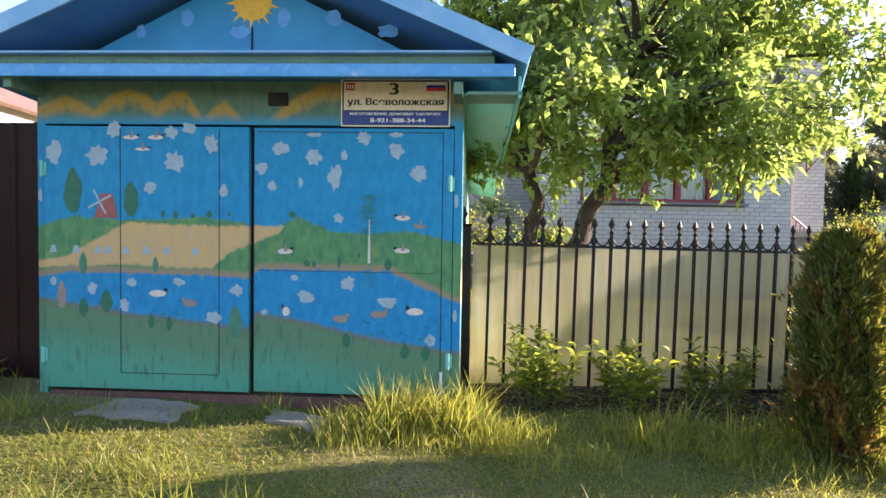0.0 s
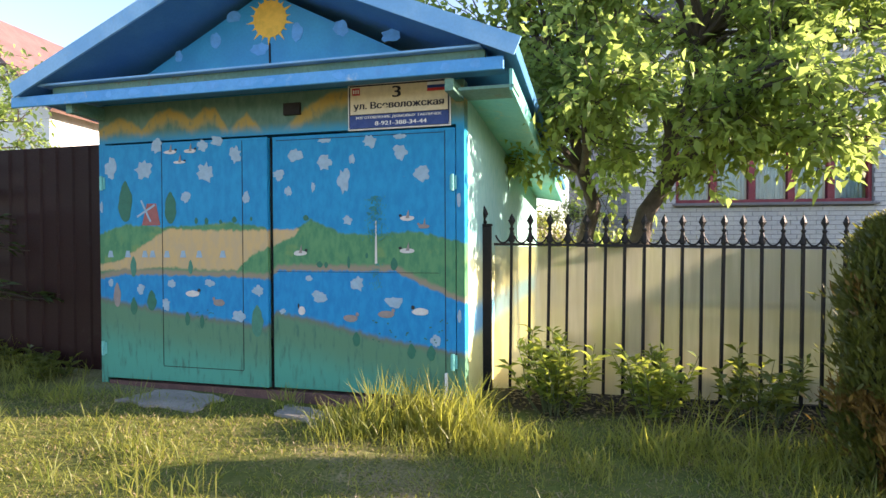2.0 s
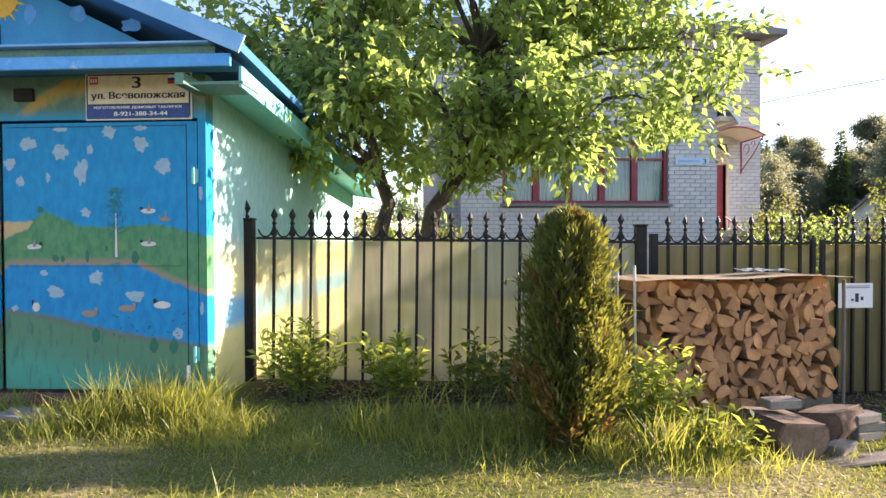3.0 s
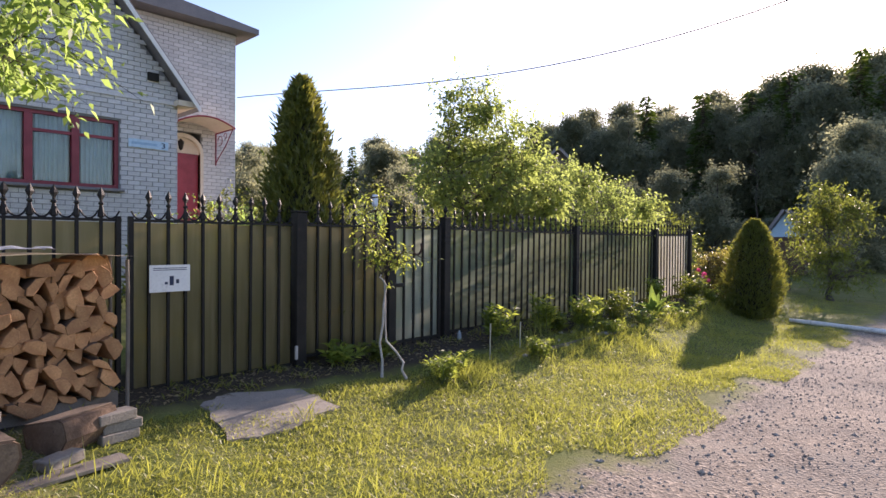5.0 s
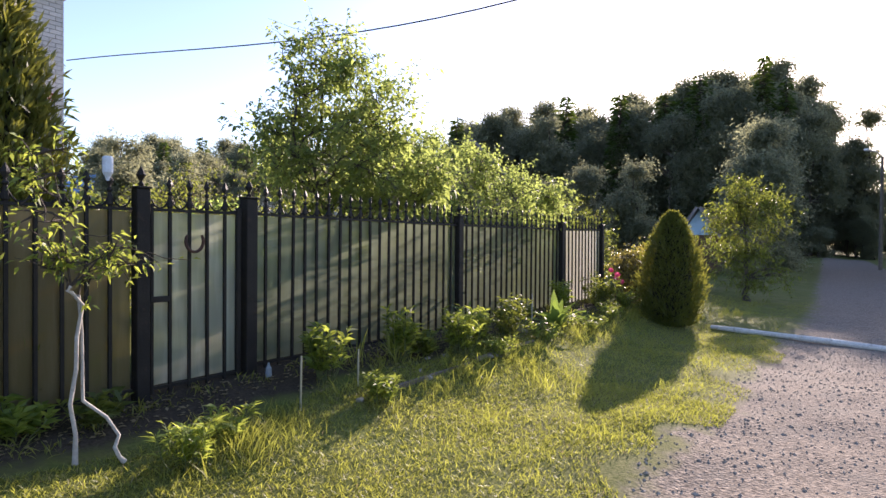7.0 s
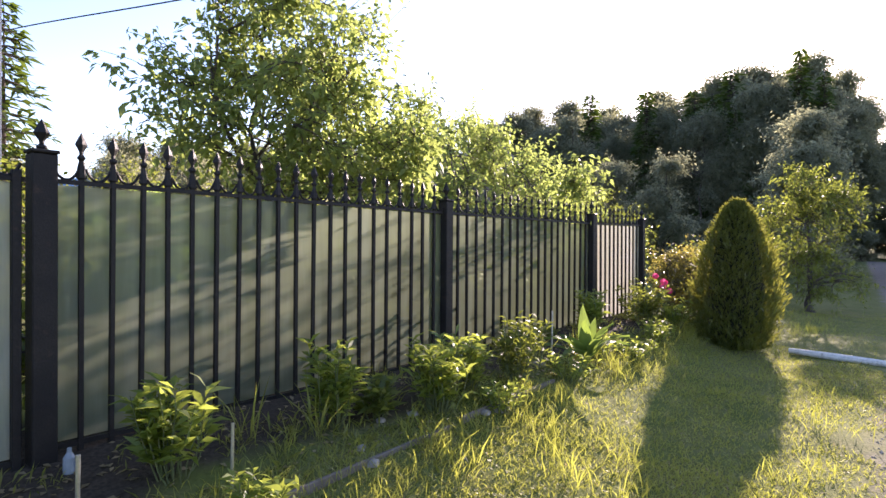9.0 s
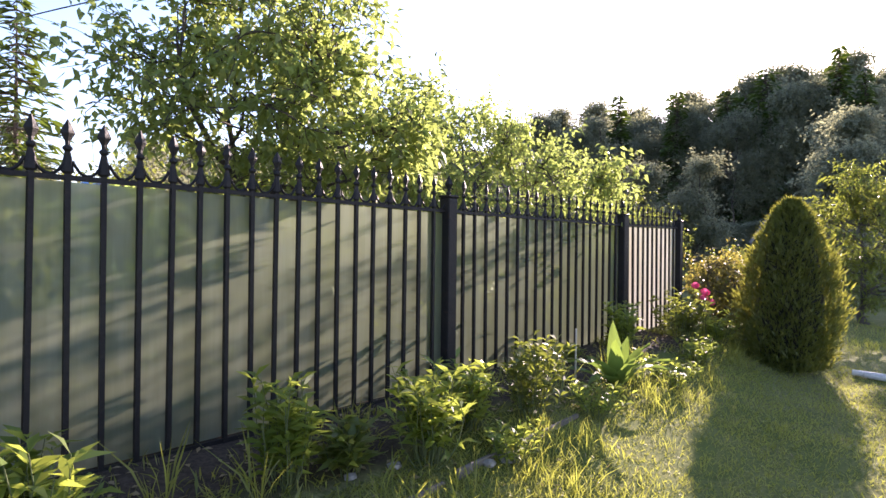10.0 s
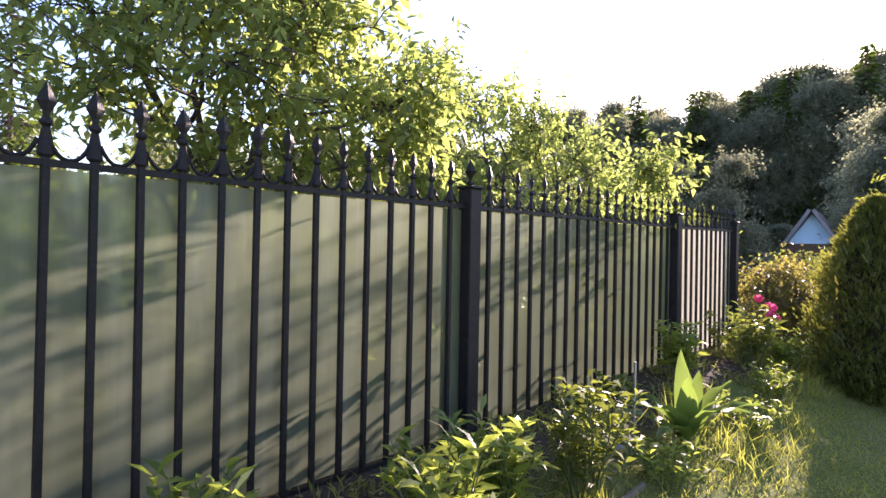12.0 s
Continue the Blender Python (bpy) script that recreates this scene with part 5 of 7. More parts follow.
crowned_tree("willow", 120, (25.5, 3.6, gz(25.5, 3.6) - 0.05), [([(0, 0, 0), (0.05, 0, 1.0), (0, 0.1, 2.2)], 0.09, 0.03)],
             [((0, 0, 2.1), (1.25, 1.2, 1.25), 2), ((0.1, 0, 3.0), (0.7, 0.7, 0.8), 1), ((0, 0, 1.0), (1.1, 1.1, 0.7), 1)], 170, 36, 0.12, 0.045, M_BARK, L_MID, "pale green willow bush beside the lane", "tree", 0.03, 0.25, 0.0)
crowned_tree("deciduous_tree", 121, (-8.3, 7.9, 0.05), [([(0, 0, 0), (0.05, 0, 1.5), (0, 0.1, 3.2)], 0.12, 0.04)],
             [((0.2, 0, 3.2), (1.7, 1.5, 1.7), 2)], 170, 36, 0.11, 0.055, M_BARK, L_APPLE, "light green tree behind the brown fence", "tree", 0.04, 0.25, 0.0)
crowned_tree("bush", 122, (-4.3, 8.6, 0.05), [([(0, 0, 0), (0.05, 0, 0.8), (0, 0.1, 1.5)], 0.05, 0.02)],
             [((0, 0, 1.7), (1.3, 1.0, 0.9), 2)], 90, 30, 0.09, 0.05, M_BARK, L_APPLE, "light green bush behind the brown fence", "shrub", 0.03, 0.25, 0.0, group="garden bushes")


def spruce(name, seed, base, height, reach, twigs, label, needle=0.10, z_low=0.4, group=""):
    """A conifer with drooping tiers of needled branches."""
    rs = np.random.RandomState(seed)
    th = thing(name, pose(*base), label, "conifer", group)
    v, f = [], []
    raw_tube(v, f, [(0, 0, -0.2), (0, 0, height * 0.3), (0, 0, height * 0.97)], [height * 0.014, height * 0.011, 0.01], 8)
    P, D = [], []
    tiers = max(8, int(height / 0.28))
    for k in range(tiers):
        z = z_low + (height - z_low) * k / tiers
        R = reach * (1 - (z - z_low) / (height - z_low)) ** 0.85 + 0.08
        for b in range(7):
            a = rs.uniform(0, 2 * np.pi)
            L = R * rs.uniform(0.7, 1.1)
            e = np.array([math.cos(a) * L, math.sin(a) * L, z - 0.18 * L + rs.normal(0, 0.05)])
            path = bent(rs, (0, 0, z), e, 5, 0.03)
            raw_tube(v, f, path, np.linspace(0.018, 0.004, 5) * height / 5, 4)
            m = int(twigs * (0.3 + L))
            s = rs.uniform(0.2, 1.0, m)
            pos = np.array([0, 0, z]) + (e - [0, 0, z]) * s[:, None] + rs.normal(0, 0.02, (m, 3))
            sd = np.where(rs.uniform(0, 1, m) < 0.5, -1.0, 1.0)[:, None] * np.array([-math.sin(a), math.cos(a), -0.1])
            P.append(pos), D.append(sd * 0.8 + np.array([math.cos(a), math.sin(a), -0.05]) * 0.8 + rs.normal(0, 0.25, (m, 3)))
    ob = new("trunk", rawmesh("trunk", v, f, M_BARK, True))
    ob.parent = th
    P, D = np.concatenate(P), np.concatenate(D)
    ob = new("needle_mass", quad_mesh("needle_mass", leaf_quads(rs, P, D, needle * 1.6, needle * 0.5, 0.2, 0.05, 0.5), L_SPRUCE))
    ob.parent = th
    tagged(ob, kind="stuff")
    return th


spruce("spruce", 130, (-4.55, 4.45, 0.05), 4.6, 1.25, 30, "young spruce reaching before the brown fence", 0.07, 0.95)

# ---- far trees ----
protos = []
for k, (h, kind) in enumerate(((20, "round"), (22, "tall"), (20, "tall"), (23, "pine"), (21, "tall"))):
    rp = random.Random(500 + k)
    cr = []
    for j in range(13):
        v = rp.uniform(0.14, 0.96)
        if kind == "pine":
            v = rp.uniform(0.45, 0.97)
        wide = {"round": 0.17, "tall": 0.11, "pine": 0.13}[kind] * (1.25 - 0.95 * v if kind != "round" else math.sin(math.pi * (0.15 + 0.8 * v)))
        a = rp.uniform(0, 2 * math.pi)
        size = h * rp.uniform(0.045, 0.085) * (1.2 - 0.6 * v)
        cr.append(((h * wide * math.cos(a), h * wide * math.sin(a), h * v), (size, size, size * rp.uniform(0.8, 1.7)), size))
    protos.append(crowned_tree("forest_tree", 200 + k, (96 + 3 * k, 20 - 9 * k, -1.0), [([(0, 0, 0), (0.1, 0, h * 0.4), (0, 0.1, h * 0.92)], 0.26, 0.04)], cr, 560, 36, 0.34, 0.19,
                               M_BARK, L_DARK, "tall dark tree at the forest's edge", "tree", 0.09, 1.05, 0.0, group="forest trees", flat=0.0))
for k in (0, 1):
    protos.append(spruce("forest_spruce", 210 + k, (104 + 5 * k, 34 + 8 * k, -1.0), 21 + 2 * k, 3.4, 2.2, "tall dark spruce at the forest's edge", 0.75, 2.0, "forest spruces"))
rf = random.Random(77)
spots = []
for k in range(360):
    ang = radians(rf.uniform(22, 92))
    dist = rf.uniform(84, 120)
    spots.append((ang, dist))
for k, (ang, dist) in enumerate(spots):
    x, y = 6 + dist * math.sin(ang), 1 + dist * math.cos(ang)
    if abs(y - 1.0) < 5.5 and x < 95:
        continue
    a = math.degrees(ang)
    s = float(np.interp(a, [22, 34, 46, 56, 62, 72, 80, 85, 87, 88.5, 92], [0.60, 0.68, 0.77, 0.87, 0.94, 1.04, 1.12, 1.08, 0.80, 0.45, 0.45])) * rf.uniform(0.72, 1.12) * dist / 92
    wd = s * rf.uniform(0.75, 1.15)
    m = pose(x, y, -1.2, 0, 0, rf.uniform(0, 360)) @ Matrix.Diagonal((wd, wd, s, 1))
    ob = copy_thing(protos[rf.choice((0, 1, 2, 3, 4, 4, 2, 5, 6))], m)
    ob.matrix_basis = m
# trees that close the lane, and those round the far plots
for k, (x, y, s) in enumerate(((41, 5.6, 0.42), (47, 6.5, 0.5), (54, 7.5, 0.62), (44, -3.8, 0.45), (50, -4.5, 0.6), (58, -5.0, 0.75), (70, -6, 0.8), (36, 10.5, 0.36), (62, 8.5, 0.6), (95, 1.0, 0.3), (100, 3, 0.33), (98, -2.5, 0.33),
                               (26, 24, 0.36), (30, 30, 0.42), (22, 34, 0.45), (35, 22, 0.35), (40, 30, 0.4), (18, 40, 0.5), (46, 38, 0.45), (30, 42, 0.5), (10, 48, 0.6), (38, 14, 0.33), (46, 20, 0.38))):
    m = pose(x, y, -1.0 - 3.2 * s, 0, 0, 57 * k) @ Matrix.Diagonal((s * 1.15, s * 1.15, s, 1))
    ob = copy_thing(protos[k % 5], m)
    ob.matrix_basis = m
for k in range(46):
    ang, dist = radians(rf.uniform(25, 91)), rf.uniform(70, 84)
    x, y, s = 6 + dist * math.sin(ang), 1 + dist * math.cos(ang), rf.uniform(0.22, 0.34)
    if abs(y - 1.5) < 3.5:
        continue
    m = pose(x, y, -2.2, 0, 0, rf.uniform(0, 360)) @ Matrix.Diagonal((s * 2, s * 2, s, 1))
    ob = copy_thing(protos[k % 2], m)
    ob.matrix_basis = m
spruce("spruce", 131, (14.0, 22.8, -0.2), 8.4, 2.0, 5, "tall dark spruce behind the gardens", 0.28, 1.0, "far spruces")

# ---- grass ----
def scatter(rs, n, x0, x1, y0, y1):
    return np.stack([rs.uniform(x0, x1, n), rs.uniform(y0, y1, n)], -1)


def grass(name, seed, spans, length, width, label, lean=0.4, thin=True):
    rs = np.random.RandomState(seed)
    allp = []
    for n, x0, x1, y0, y1 in spans:
        q = scatter(rs, n, x0, x1, y0, y1)
        if thin:
            patch = np.sin(q[:, 0] * 2.3 + np.sin(q[:, 1] * 3.1) * 1.5) * np.sin(q[:, 1] * 2.7 + q[:, 0] * 0.8)
            q = q[rs.uniform(-1.6, 1, len(q)) < patch + 0.35]
        wob = 0.25 * np.sin(q[:, 0] * 1.9) + 0.15 * np.sin(q[:, 0] * 5.1)
        q = q[(q[:, 1] > 1.75 + wob) & ~((q[:, 0] > 6.2 + 0.1 * np.sin(9 * q[:, 1])) & (q[:, 0] < 6.95 + 0.08 * np.sin(7 * q[:, 1])) & (q[:, 1] > 3.92 + 0.06 * np.sin(8 * q[:, 0])) & (q[:, 1] < 4.6))]
        allp.append(q)
    q = np.concatenate(allp)
    p = np.stack([q[:, 0], q[:, 1], ground_z(q[:, 0], q[:, 1]) - 0.005], -1)
    ob = new(name, quad_mesh(name, blade_quads(rs, p, length, width, lean), L_GRASS))
    return tagged(ob, label, "grass", kind="stuff")


grass("lawn_grass", 301, [(40000, -5.5, 5.0, 2.4, 4.35), (105000, 5.0, 12.5, 1.6, 4.25), (40000, 12.5, 18.5, 1.6, 4.2), (9000, 18.5, 26, 2.0, 5.0)], 0.042, 0.007, "short mown lawn grass", 0.75)
dry = grass("dry_grass", 303, [(19000, -5.5, 5.0, 2.4, 4.3), (2500, 5.0, 12.5, 1.7, 4.2), (700, 12.5, 18, 1.7, 4.2)], 0.04, 0.007, "dry straw-coloured mown grass", 0.9)
dry.data.materials[0] = L_DRY


def tufts(name, seed, spots, length, width, label, lean=0.35):
    """Uncut grass in ragged clumps. spots: (clumps, blades each, x0, x1, y0, y1, spread)."""
    rs = np.random.RandomState(seed)
    out = []
    for clumps, blades, x0, x1, y0, y1, spread in spots:
        for _ in range(clumps):
            c = np.array([rs.uniform(x0, x1), rs.uniform(y0, y1)])
            out.append(np.concatenate([c + rs.normal(0, spread, (blades, 2)), rs.uniform(0.45, 1.25) * np.ones((blades, 1))], 1))
    q = np.concatenate(out)
    p = np.stack([q[:, 0], q[:, 1], ground_z(q[:, 0], q[:, 1]) - 0.005], -1)
    b = blade_quads(rs, p, length, width, lean)
    b = p[:, None] + (b - p[:, None]) * q[:, 2][:, None, None]
    return tagged(new(name, quad_mesh(name, b, L_GRASS)), label, "grass", kind="stuff")


tufts("rough_grass", 302, [(46, 70, -0.5, 0.75, 3.6, 4.05, 0.09), (55, 55, 0.6, 3.3, 3.45, 3.95, 0.09), (40, 45, -6.0, -3.1, 4.2, 5.1, 0.12), (20, 60, 3.0, 4.15, 3.15, 3.7, 0.08), (14, 30, -3.2, -0.6, 4.1, 4.3, 0.06),
                           (16, 60, 8.5, 9.3, 3.7, 4.2, 0.10), (44, 40, 9.8, 17.0, 3.75, 4.15, 0.10), (26, 60, 16.6, 18.4, 3.9, 4.7, 0.10), (60, 24, -5.0, 6.0, 2.6, 3.7, 0.08), (60, 24, 6.0, 16.0, 2.0, 3.8, 0.08), (40, 40, 19, 24, 3.0, 5.0, 0.15)],
      0.17, 0.007, "long uncut grass at the foot of the fence")
tufts("meadow_grass", 304, [(26, 50, -0.15, 0.7, 3.75, 4.15, 0.07), (7, 30, 0.8, 3.0, 3.7, 4.0, 0.07), (10, 40, 3.3, 4.1, 3.2, 3.6, 0.07), (14, 30, -5.5, -3.3, 4.6, 5.15, 0.1), (5, 22, 13.0, 14.8, 4.2, 4.6, 0.05), (7, 16, 10.2, 11.4, 4.25, 4.5, 0.03)],
      0.30, 0.008, "tall meadow grass by the garage corner", 0.28)
for k, (x, y, h) in enumerate(((-3.55, 5.0, 0.22), (-4.0, 5.1, 0.26), (-4.5, 5.15, 0.24), (-5.0, 5.2, 0.26), (-5.6, 5.25, 0.25), (-3.3, 4.85, 0.18))):
    herb("weed", 400 + k, x, y, h, 0.26, 14, 0.09, 0.035, "low leafy weeds at the foot of the brown fence", per=12, mat=L_MID)
rs = np.random.RandomState(305)
q = np.concatenate([scatter(rs, 700, 3.8, 9.6, 4.5, 4.97), scatter(rs, 600, 9.6, 17.3, 4.1, 4.97), scatter(rs, 700, 0.7, 3.8, 4.3, 4.97)])
p = np.stack([q[:, 0], q[:, 1], ground_z(q[:, 0], q[:, 1]) + 0.006], -1)
d = np.stack([rs.normal(0, 1, len(p)), rs.normal(0, 1, len(p)), rs.normal(0, 0.15, len(p))], -1)
tagged(new("leaf_litter", quad_mesh("leaf_litter", leaf_quads(rs, p, d, 0.05, 0.026, 0.0, 0.2, 0.8), L_DRY)), "dry leaf litter on the soil below the fence", "litter", kind="stuff")
tufts("sparse_weed_grass", 306, [(70, 14, 4.0, 9.6, 4.45, 4.95, 0.06), (170, 18, 9.6, 17.4, 4.1, 4.95, 0.07), (30, 16, 0.7, 4.0, 4.3, 4.95, 0.06)], 0.09, 0.012, "sparse low weeds in the soil below the fence", 0.7)


# ---- garage doors and the painting on them ----
def flat_paint(name, col, rough=0.55):
    return plain(name, col, tuple(min(1, 1.15 * c) for c in col), rough, 20, 90, 0.1, mott=0.2, spec=0.25)


P_CLOUD = flat_paint("pale_cloud_dab", (0.27, 0.39, 0.47))
P_TREE = flat_paint("dark_green_dab", (0.025, 0.14, 0.09))
P_SOFT = flat_paint("soft_green_dab", (0.05, 0.20, 0.14))
P_WHITE = flat_paint("off_white_dab", (0.55, 0.54, 0.50))
P_RED = flat_paint("brick_red_dab", (0.30, 0.10, 0.09))
P_BROWN = flat_paint("brown_grey_dab", (0.26, 0.22, 0.20))
P_BLACK = flat_paint("black_dab", (0.025, 0.03, 0.03))
P_YELLOW = flat_paint("sun_yellow", (0.78, 0.45, 0.06))
P_LEAF = flat_paint("bluish_leaf_dab", (0.03, 0.22, 0.20))


def blob(bm, u, z, w, h, y, ragged, rnd, n=14, depth=0.0015):
    pts = []
    for k in range(n):
        a = 2 * math.pi * k / n
        r = 1 + rnd.uniform(-ragged, ragged)
        pts.append((u + w / 2 * r * math.cos(a), z + h / 2 * r * math.sin(a)))
    prism(bm, pts, lambda p, q, d: (p, y - d, q), depth)


def left_at(cx, cy):
    return -3.397 + cx * 0.002528, 2.2456 - cy * 0.002278


def right_at(cx, cy):
    return -1.728 + cx * 0.002342, 2.186 - cy * 0.002263


def garage_doors():
    rnd = random.Random(5)
    yl, yr = -0.036, -0.006
    left = part("door", slab(-3.225, -1.662, -0.035, 0.01, 0.15, 2.118, 0.003), M_MURAL, garage, "painted steel door leaf standing slightly proud")
    right = part("door", slab(-1.632, -0.156, -0.005, 0.04, 0.15, 2.118, 0.003), M_MURAL, garage, "painted steel door leaf")
    part("door_gap", slab(-1.66, -1.634, 0.02, 0.05, 0.14, 2.12), M_DARK, garage)
    seam = lambda o, x0, x1, z0, z1, y: part("seam", slab(x0, x1, y - 0.0012, y + 0.004, z0, z1), M_DARK, o)
    for x in (left_at(300, 0)[0], left_at(598, 0)[0]):
        seam(left, x, x + 0.005, 0.28, 2.1, yl)
    seam(left, left_at(300, 0)[0], left_at(598, 0)[0], 0.272, 0.277, yl)
    seam(right, -0.235, -0.230, 0.2, 2.1, yr)
    seam(right, -1.6, -0.24, 2.085, 2.090, yr)
    seam(right, -1.60, -0.28, 1.062, 1.065, yr)
    for o, x, z, y in ((left, -3.235, 1.80, yl), (left, -3.235, 0.40, yl), (right, -0.175, 1.72, yr), (right, -0.175, 0.42, yr)):
        bm = bmesh.new()
        tube(bm, [(x, y - 0.012, z - 0.06), (x, y - 0.012, z + 0.06)], 0.013, 8)
        box(bm, x - 0.02, x + 0.03, y - 0.006, y - 0.0005, z - 0.05, z + 0.05)
        part("hinge", bm, M_TEAL, o)
    part("bolt", slab(-0.235, -0.215, yr - 0.03, yr - 0.001, 0.14, 0.34, 0.004), M_WHITE, right, "pale painted drop bolt")
    CL = [(100, 145, 45, 75), (230, 150, 65, 60), (280, 68, 45, 50), (465, 172, 60, 65), (455, 75, 35, 40), (510, 60, 45, 36), (575, 112, 40, 55), (612, 262, 22, 45), (392, 255, 38, 35),
          (95, 565, 20, 25), (215, 588, 30, 35), (333, 566, 35, 30), (312, 640, 30, 45), (478, 562, 35, 25), (585, 676, 50, 35), (652, 585, 40, 35)]
    CR = [(125, 97, 52, 42), (232, 125, 45, 50), (328, 118, 20, 30), (300, 190, 40, 75), (494, 100, 45, 50), (563, 175, 50, 50), (392, 62, 45, 40), (490, 50, 40, 16), (65, 160, 38, 40),
          (98, 218, 30, 30), (190, 207, 15, 30), (312, 322, 30, 28), (342, 535, 50, 45), (210, 580, 50, 40), (470, 594, 60, 40), (173, 517, 22, 20), (75, 634, 22, 20), (605, 714, 28, 40), (235, 52, 45, 14)]
    for o, at, y, lst in ((left, left_at, yl, CL), (right, right_at, yr, CR)):
        for cx, cy, w, h in lst:
            u, z = at(cx, cy)
            bm = bmesh.new()
            blob(bm, u, z, w * 0.0024, h * 0.0023, y, 0.28, rnd, 18)
            part("painted_cloud", bm, P_CLOUD, o)
    TL = [(157, 265, 56, 150, P_TREE), (333, 292, 46, 115, P_TREE), (186, 505, 24, 75, P_SOFT), (257, 628, 36, 75, P_TREE), (186, 650, 26, 65, P_TREE), (407, 505, 18, 50, P_SOFT), (393, 690, 18, 50, P_TREE), (448, 698, 16, 50, P_TREE),
          (648, 690, 42, 110, P_SOFT), (120, 610, 30, 90, P_BROWN), (430, 340, 12, 24, P_TREE), (468, 342, 14, 26, P_TREE), (520, 345, 12, 16, P_TREE), (570, 338, 18, 22, P_TREE), (630, 336, 8, 16, P_TREE)]
    TR = [(340, 720, 26, 48, P_TREE), (527, 752, 26, 50, P_TREE), (592, 755, 26, 50, P_TREE), (470, 467, 22, 42, P_TREE), (315, 462, 10, 42, P_TREE), (163, 311, 20, 20, P_TREE), (212, 470, 20, 22, P_TREE), (235, 472, 12, 20, P_TREE), (378, 440, 10, 18, P_TREE)]
    for o, at, y, lst in ((left, left_at, yl, TL), (right, right_at, yr, TR)):
        for cx, cy, w, h, mt in lst:
            u, z = at(cx, cy)
            bm = bmesh.new()
            pts = []
            for j in range(22):
                a = 2 * math.pi * j / 22
                taper = 1 - 0.5 * max(0.0, math.sin(a)) ** 1.5
                pts.append((u + w * 0.00125 * math.cos(a) * taper * rnd.uniform(0.86, 1.14), z + h * 0.00115 * math.sin(a)))
            prism(bm, pts, lambda p, q, dd: (p, y - dd, q), 0.0015)
            part("painted_tree", bm, mt, o)
    # windmill
    u, z = left_at(258, 315)
    bm = prism(bmesh.new(), [(u - 0.09, z - 0.09), (u + 0.09, z - 0.09), (u + 0.05, z + 0.09), (u - 0.04, z + 0.09)], lambda p, q, d: (p, yl - d, q), 0.0015)
    part("painted_windmill", bm, P_RED, left)
    for a in (0.5, 2.05):
        c, s = math.cos(a), math.sin(a)
        bm = prism(bmesh.new(), [(u - 0.05 + 0.10 * c - 0.008 * s, z + 0.03 + 0.10 * s + 0.008 * c), (u - 0.05 - 0.10 * c - 0.008 * s, z + 0.03 - 0.10 * s + 0.008 * c), (u - 0.05 - 0.10 * c + 0.008 * s, z + 0.03 - 0.10 * s - 0.008 * c), (u - 0.05 + 0.10 * c + 0.008 * s, z + 0.03 + 0.10 * s - 0.008 * c)], lambda p, q, d: (p, yl - 0.002 - d, q), 0.0012)
        part("painted_sail", bm, P_CLOUD, left)
    for cx in (95, 165, 232, 262, 318, 380, 440, 527):
        u, z = left_at(cx, 460)
        bm = prism(bmesh.new(), [(u - 0.03, z - 0.025), (u + 0.03, z - 0.025), (u + 0.015, z + 0.03), (u - 0.015, z + 0.03)], lambda p, q, d: (p, yl - d, q), 0.0012)
        part("painted_haystack", bm, P_CLOUD, left)
    # waterfowl as plain dabs: a body, a dark end and a wing
    for o, at, y, lst in ((left, left_at, yl, [(415, 600, 56, 22, 1, P_WHITE), (512, 630, 44, 24, -1, P_BROWN), (335, 92, 50, 14, 1, P_WHITE), (410, 92, 48, 14, 1, P_WHITE), (370, 130, 48, 10, 1, P_WHITE)]),
                          (right, right_at, yr, [(558, 622, 54, 24, -1, P_WHITE), (443, 634, 52, 24, 1, P_BROWN), (320, 650, 52, 24, 1, P_BROWN), (146, 630, 24, 30, -1, P_WHITE), (515, 318, 48, 16, -1, P_WHITE), (570, 345, 38, 14, -1, P_BROWN), (515, 424, 50, 16, -1, P_WHITE), (142, 432, 48, 18, 1, P_WHITE)])):
        for cx, cy, w, h, s, mt in lst:
            u, z = at(cx, cy)
            w, h = w * 0.0024, h * 0.0023
            bm = bmesh.new()
            blob(bm, u, z, w, h, y - 0.0018, 0.08, rnd, 12)
            part("painted_dab", bm, mt, o)
            bm = bmesh.new()
            blob(bm, u + s * w * 0.45, z + h * 0.55, w * 0.22, h * 0.6, y - 0.0036, 0.08, rnd, 8)
            part("painted_dab", bm, P_BLACK if mt is P_WHITE else P_BROWN, o)
            if cy < 500:
                bm = prism(bmesh.new(), [(u - w * 0.1, z), (u + w * 0.15, z), (u + w * 0.1, z + 0.065)], lambda p, q, d: (p, y - 0.0036 - d, q), 0.0012)
                part("painted_dab", bm, P_BROWN, o)
    for k in range(26):
        u, z = right_at(rnd.uniform(390, 645), rnd.uniform(645, 735))
        bm = bmesh.new()
        blob(bm, u, z, 0.016, 0.012, yr, 0.1, rnd, 6)
        part("painted_dot", bm, P_TREE, right)
    for k in range(10):
        u, z = left_at(rnd.uniform(370, 490), rnd.uniform(655, 695))
        bm = bmesh.new()
        blob(bm, u, z, 0.014, 0.010, yl, 0.1, rnd, 6)
        part("painted_dot", bm, P_TREE, left)
    # birch: a pale stem under stippled leaves
    u, z = right_at(410, 420)
    bm = prism(bmesh.new(), [(u - 0.010, z - 0.105), (u + 0.010, z - 0.105), (u + 0.004, z + 0.22), (u - 0.004, z + 0.22)], lambda p, q, d: (p, yr - 0.0015 - d, q), 0.0012)
    part("painted_birch", bm, P_WHITE, right)
    bm = bmesh.new()
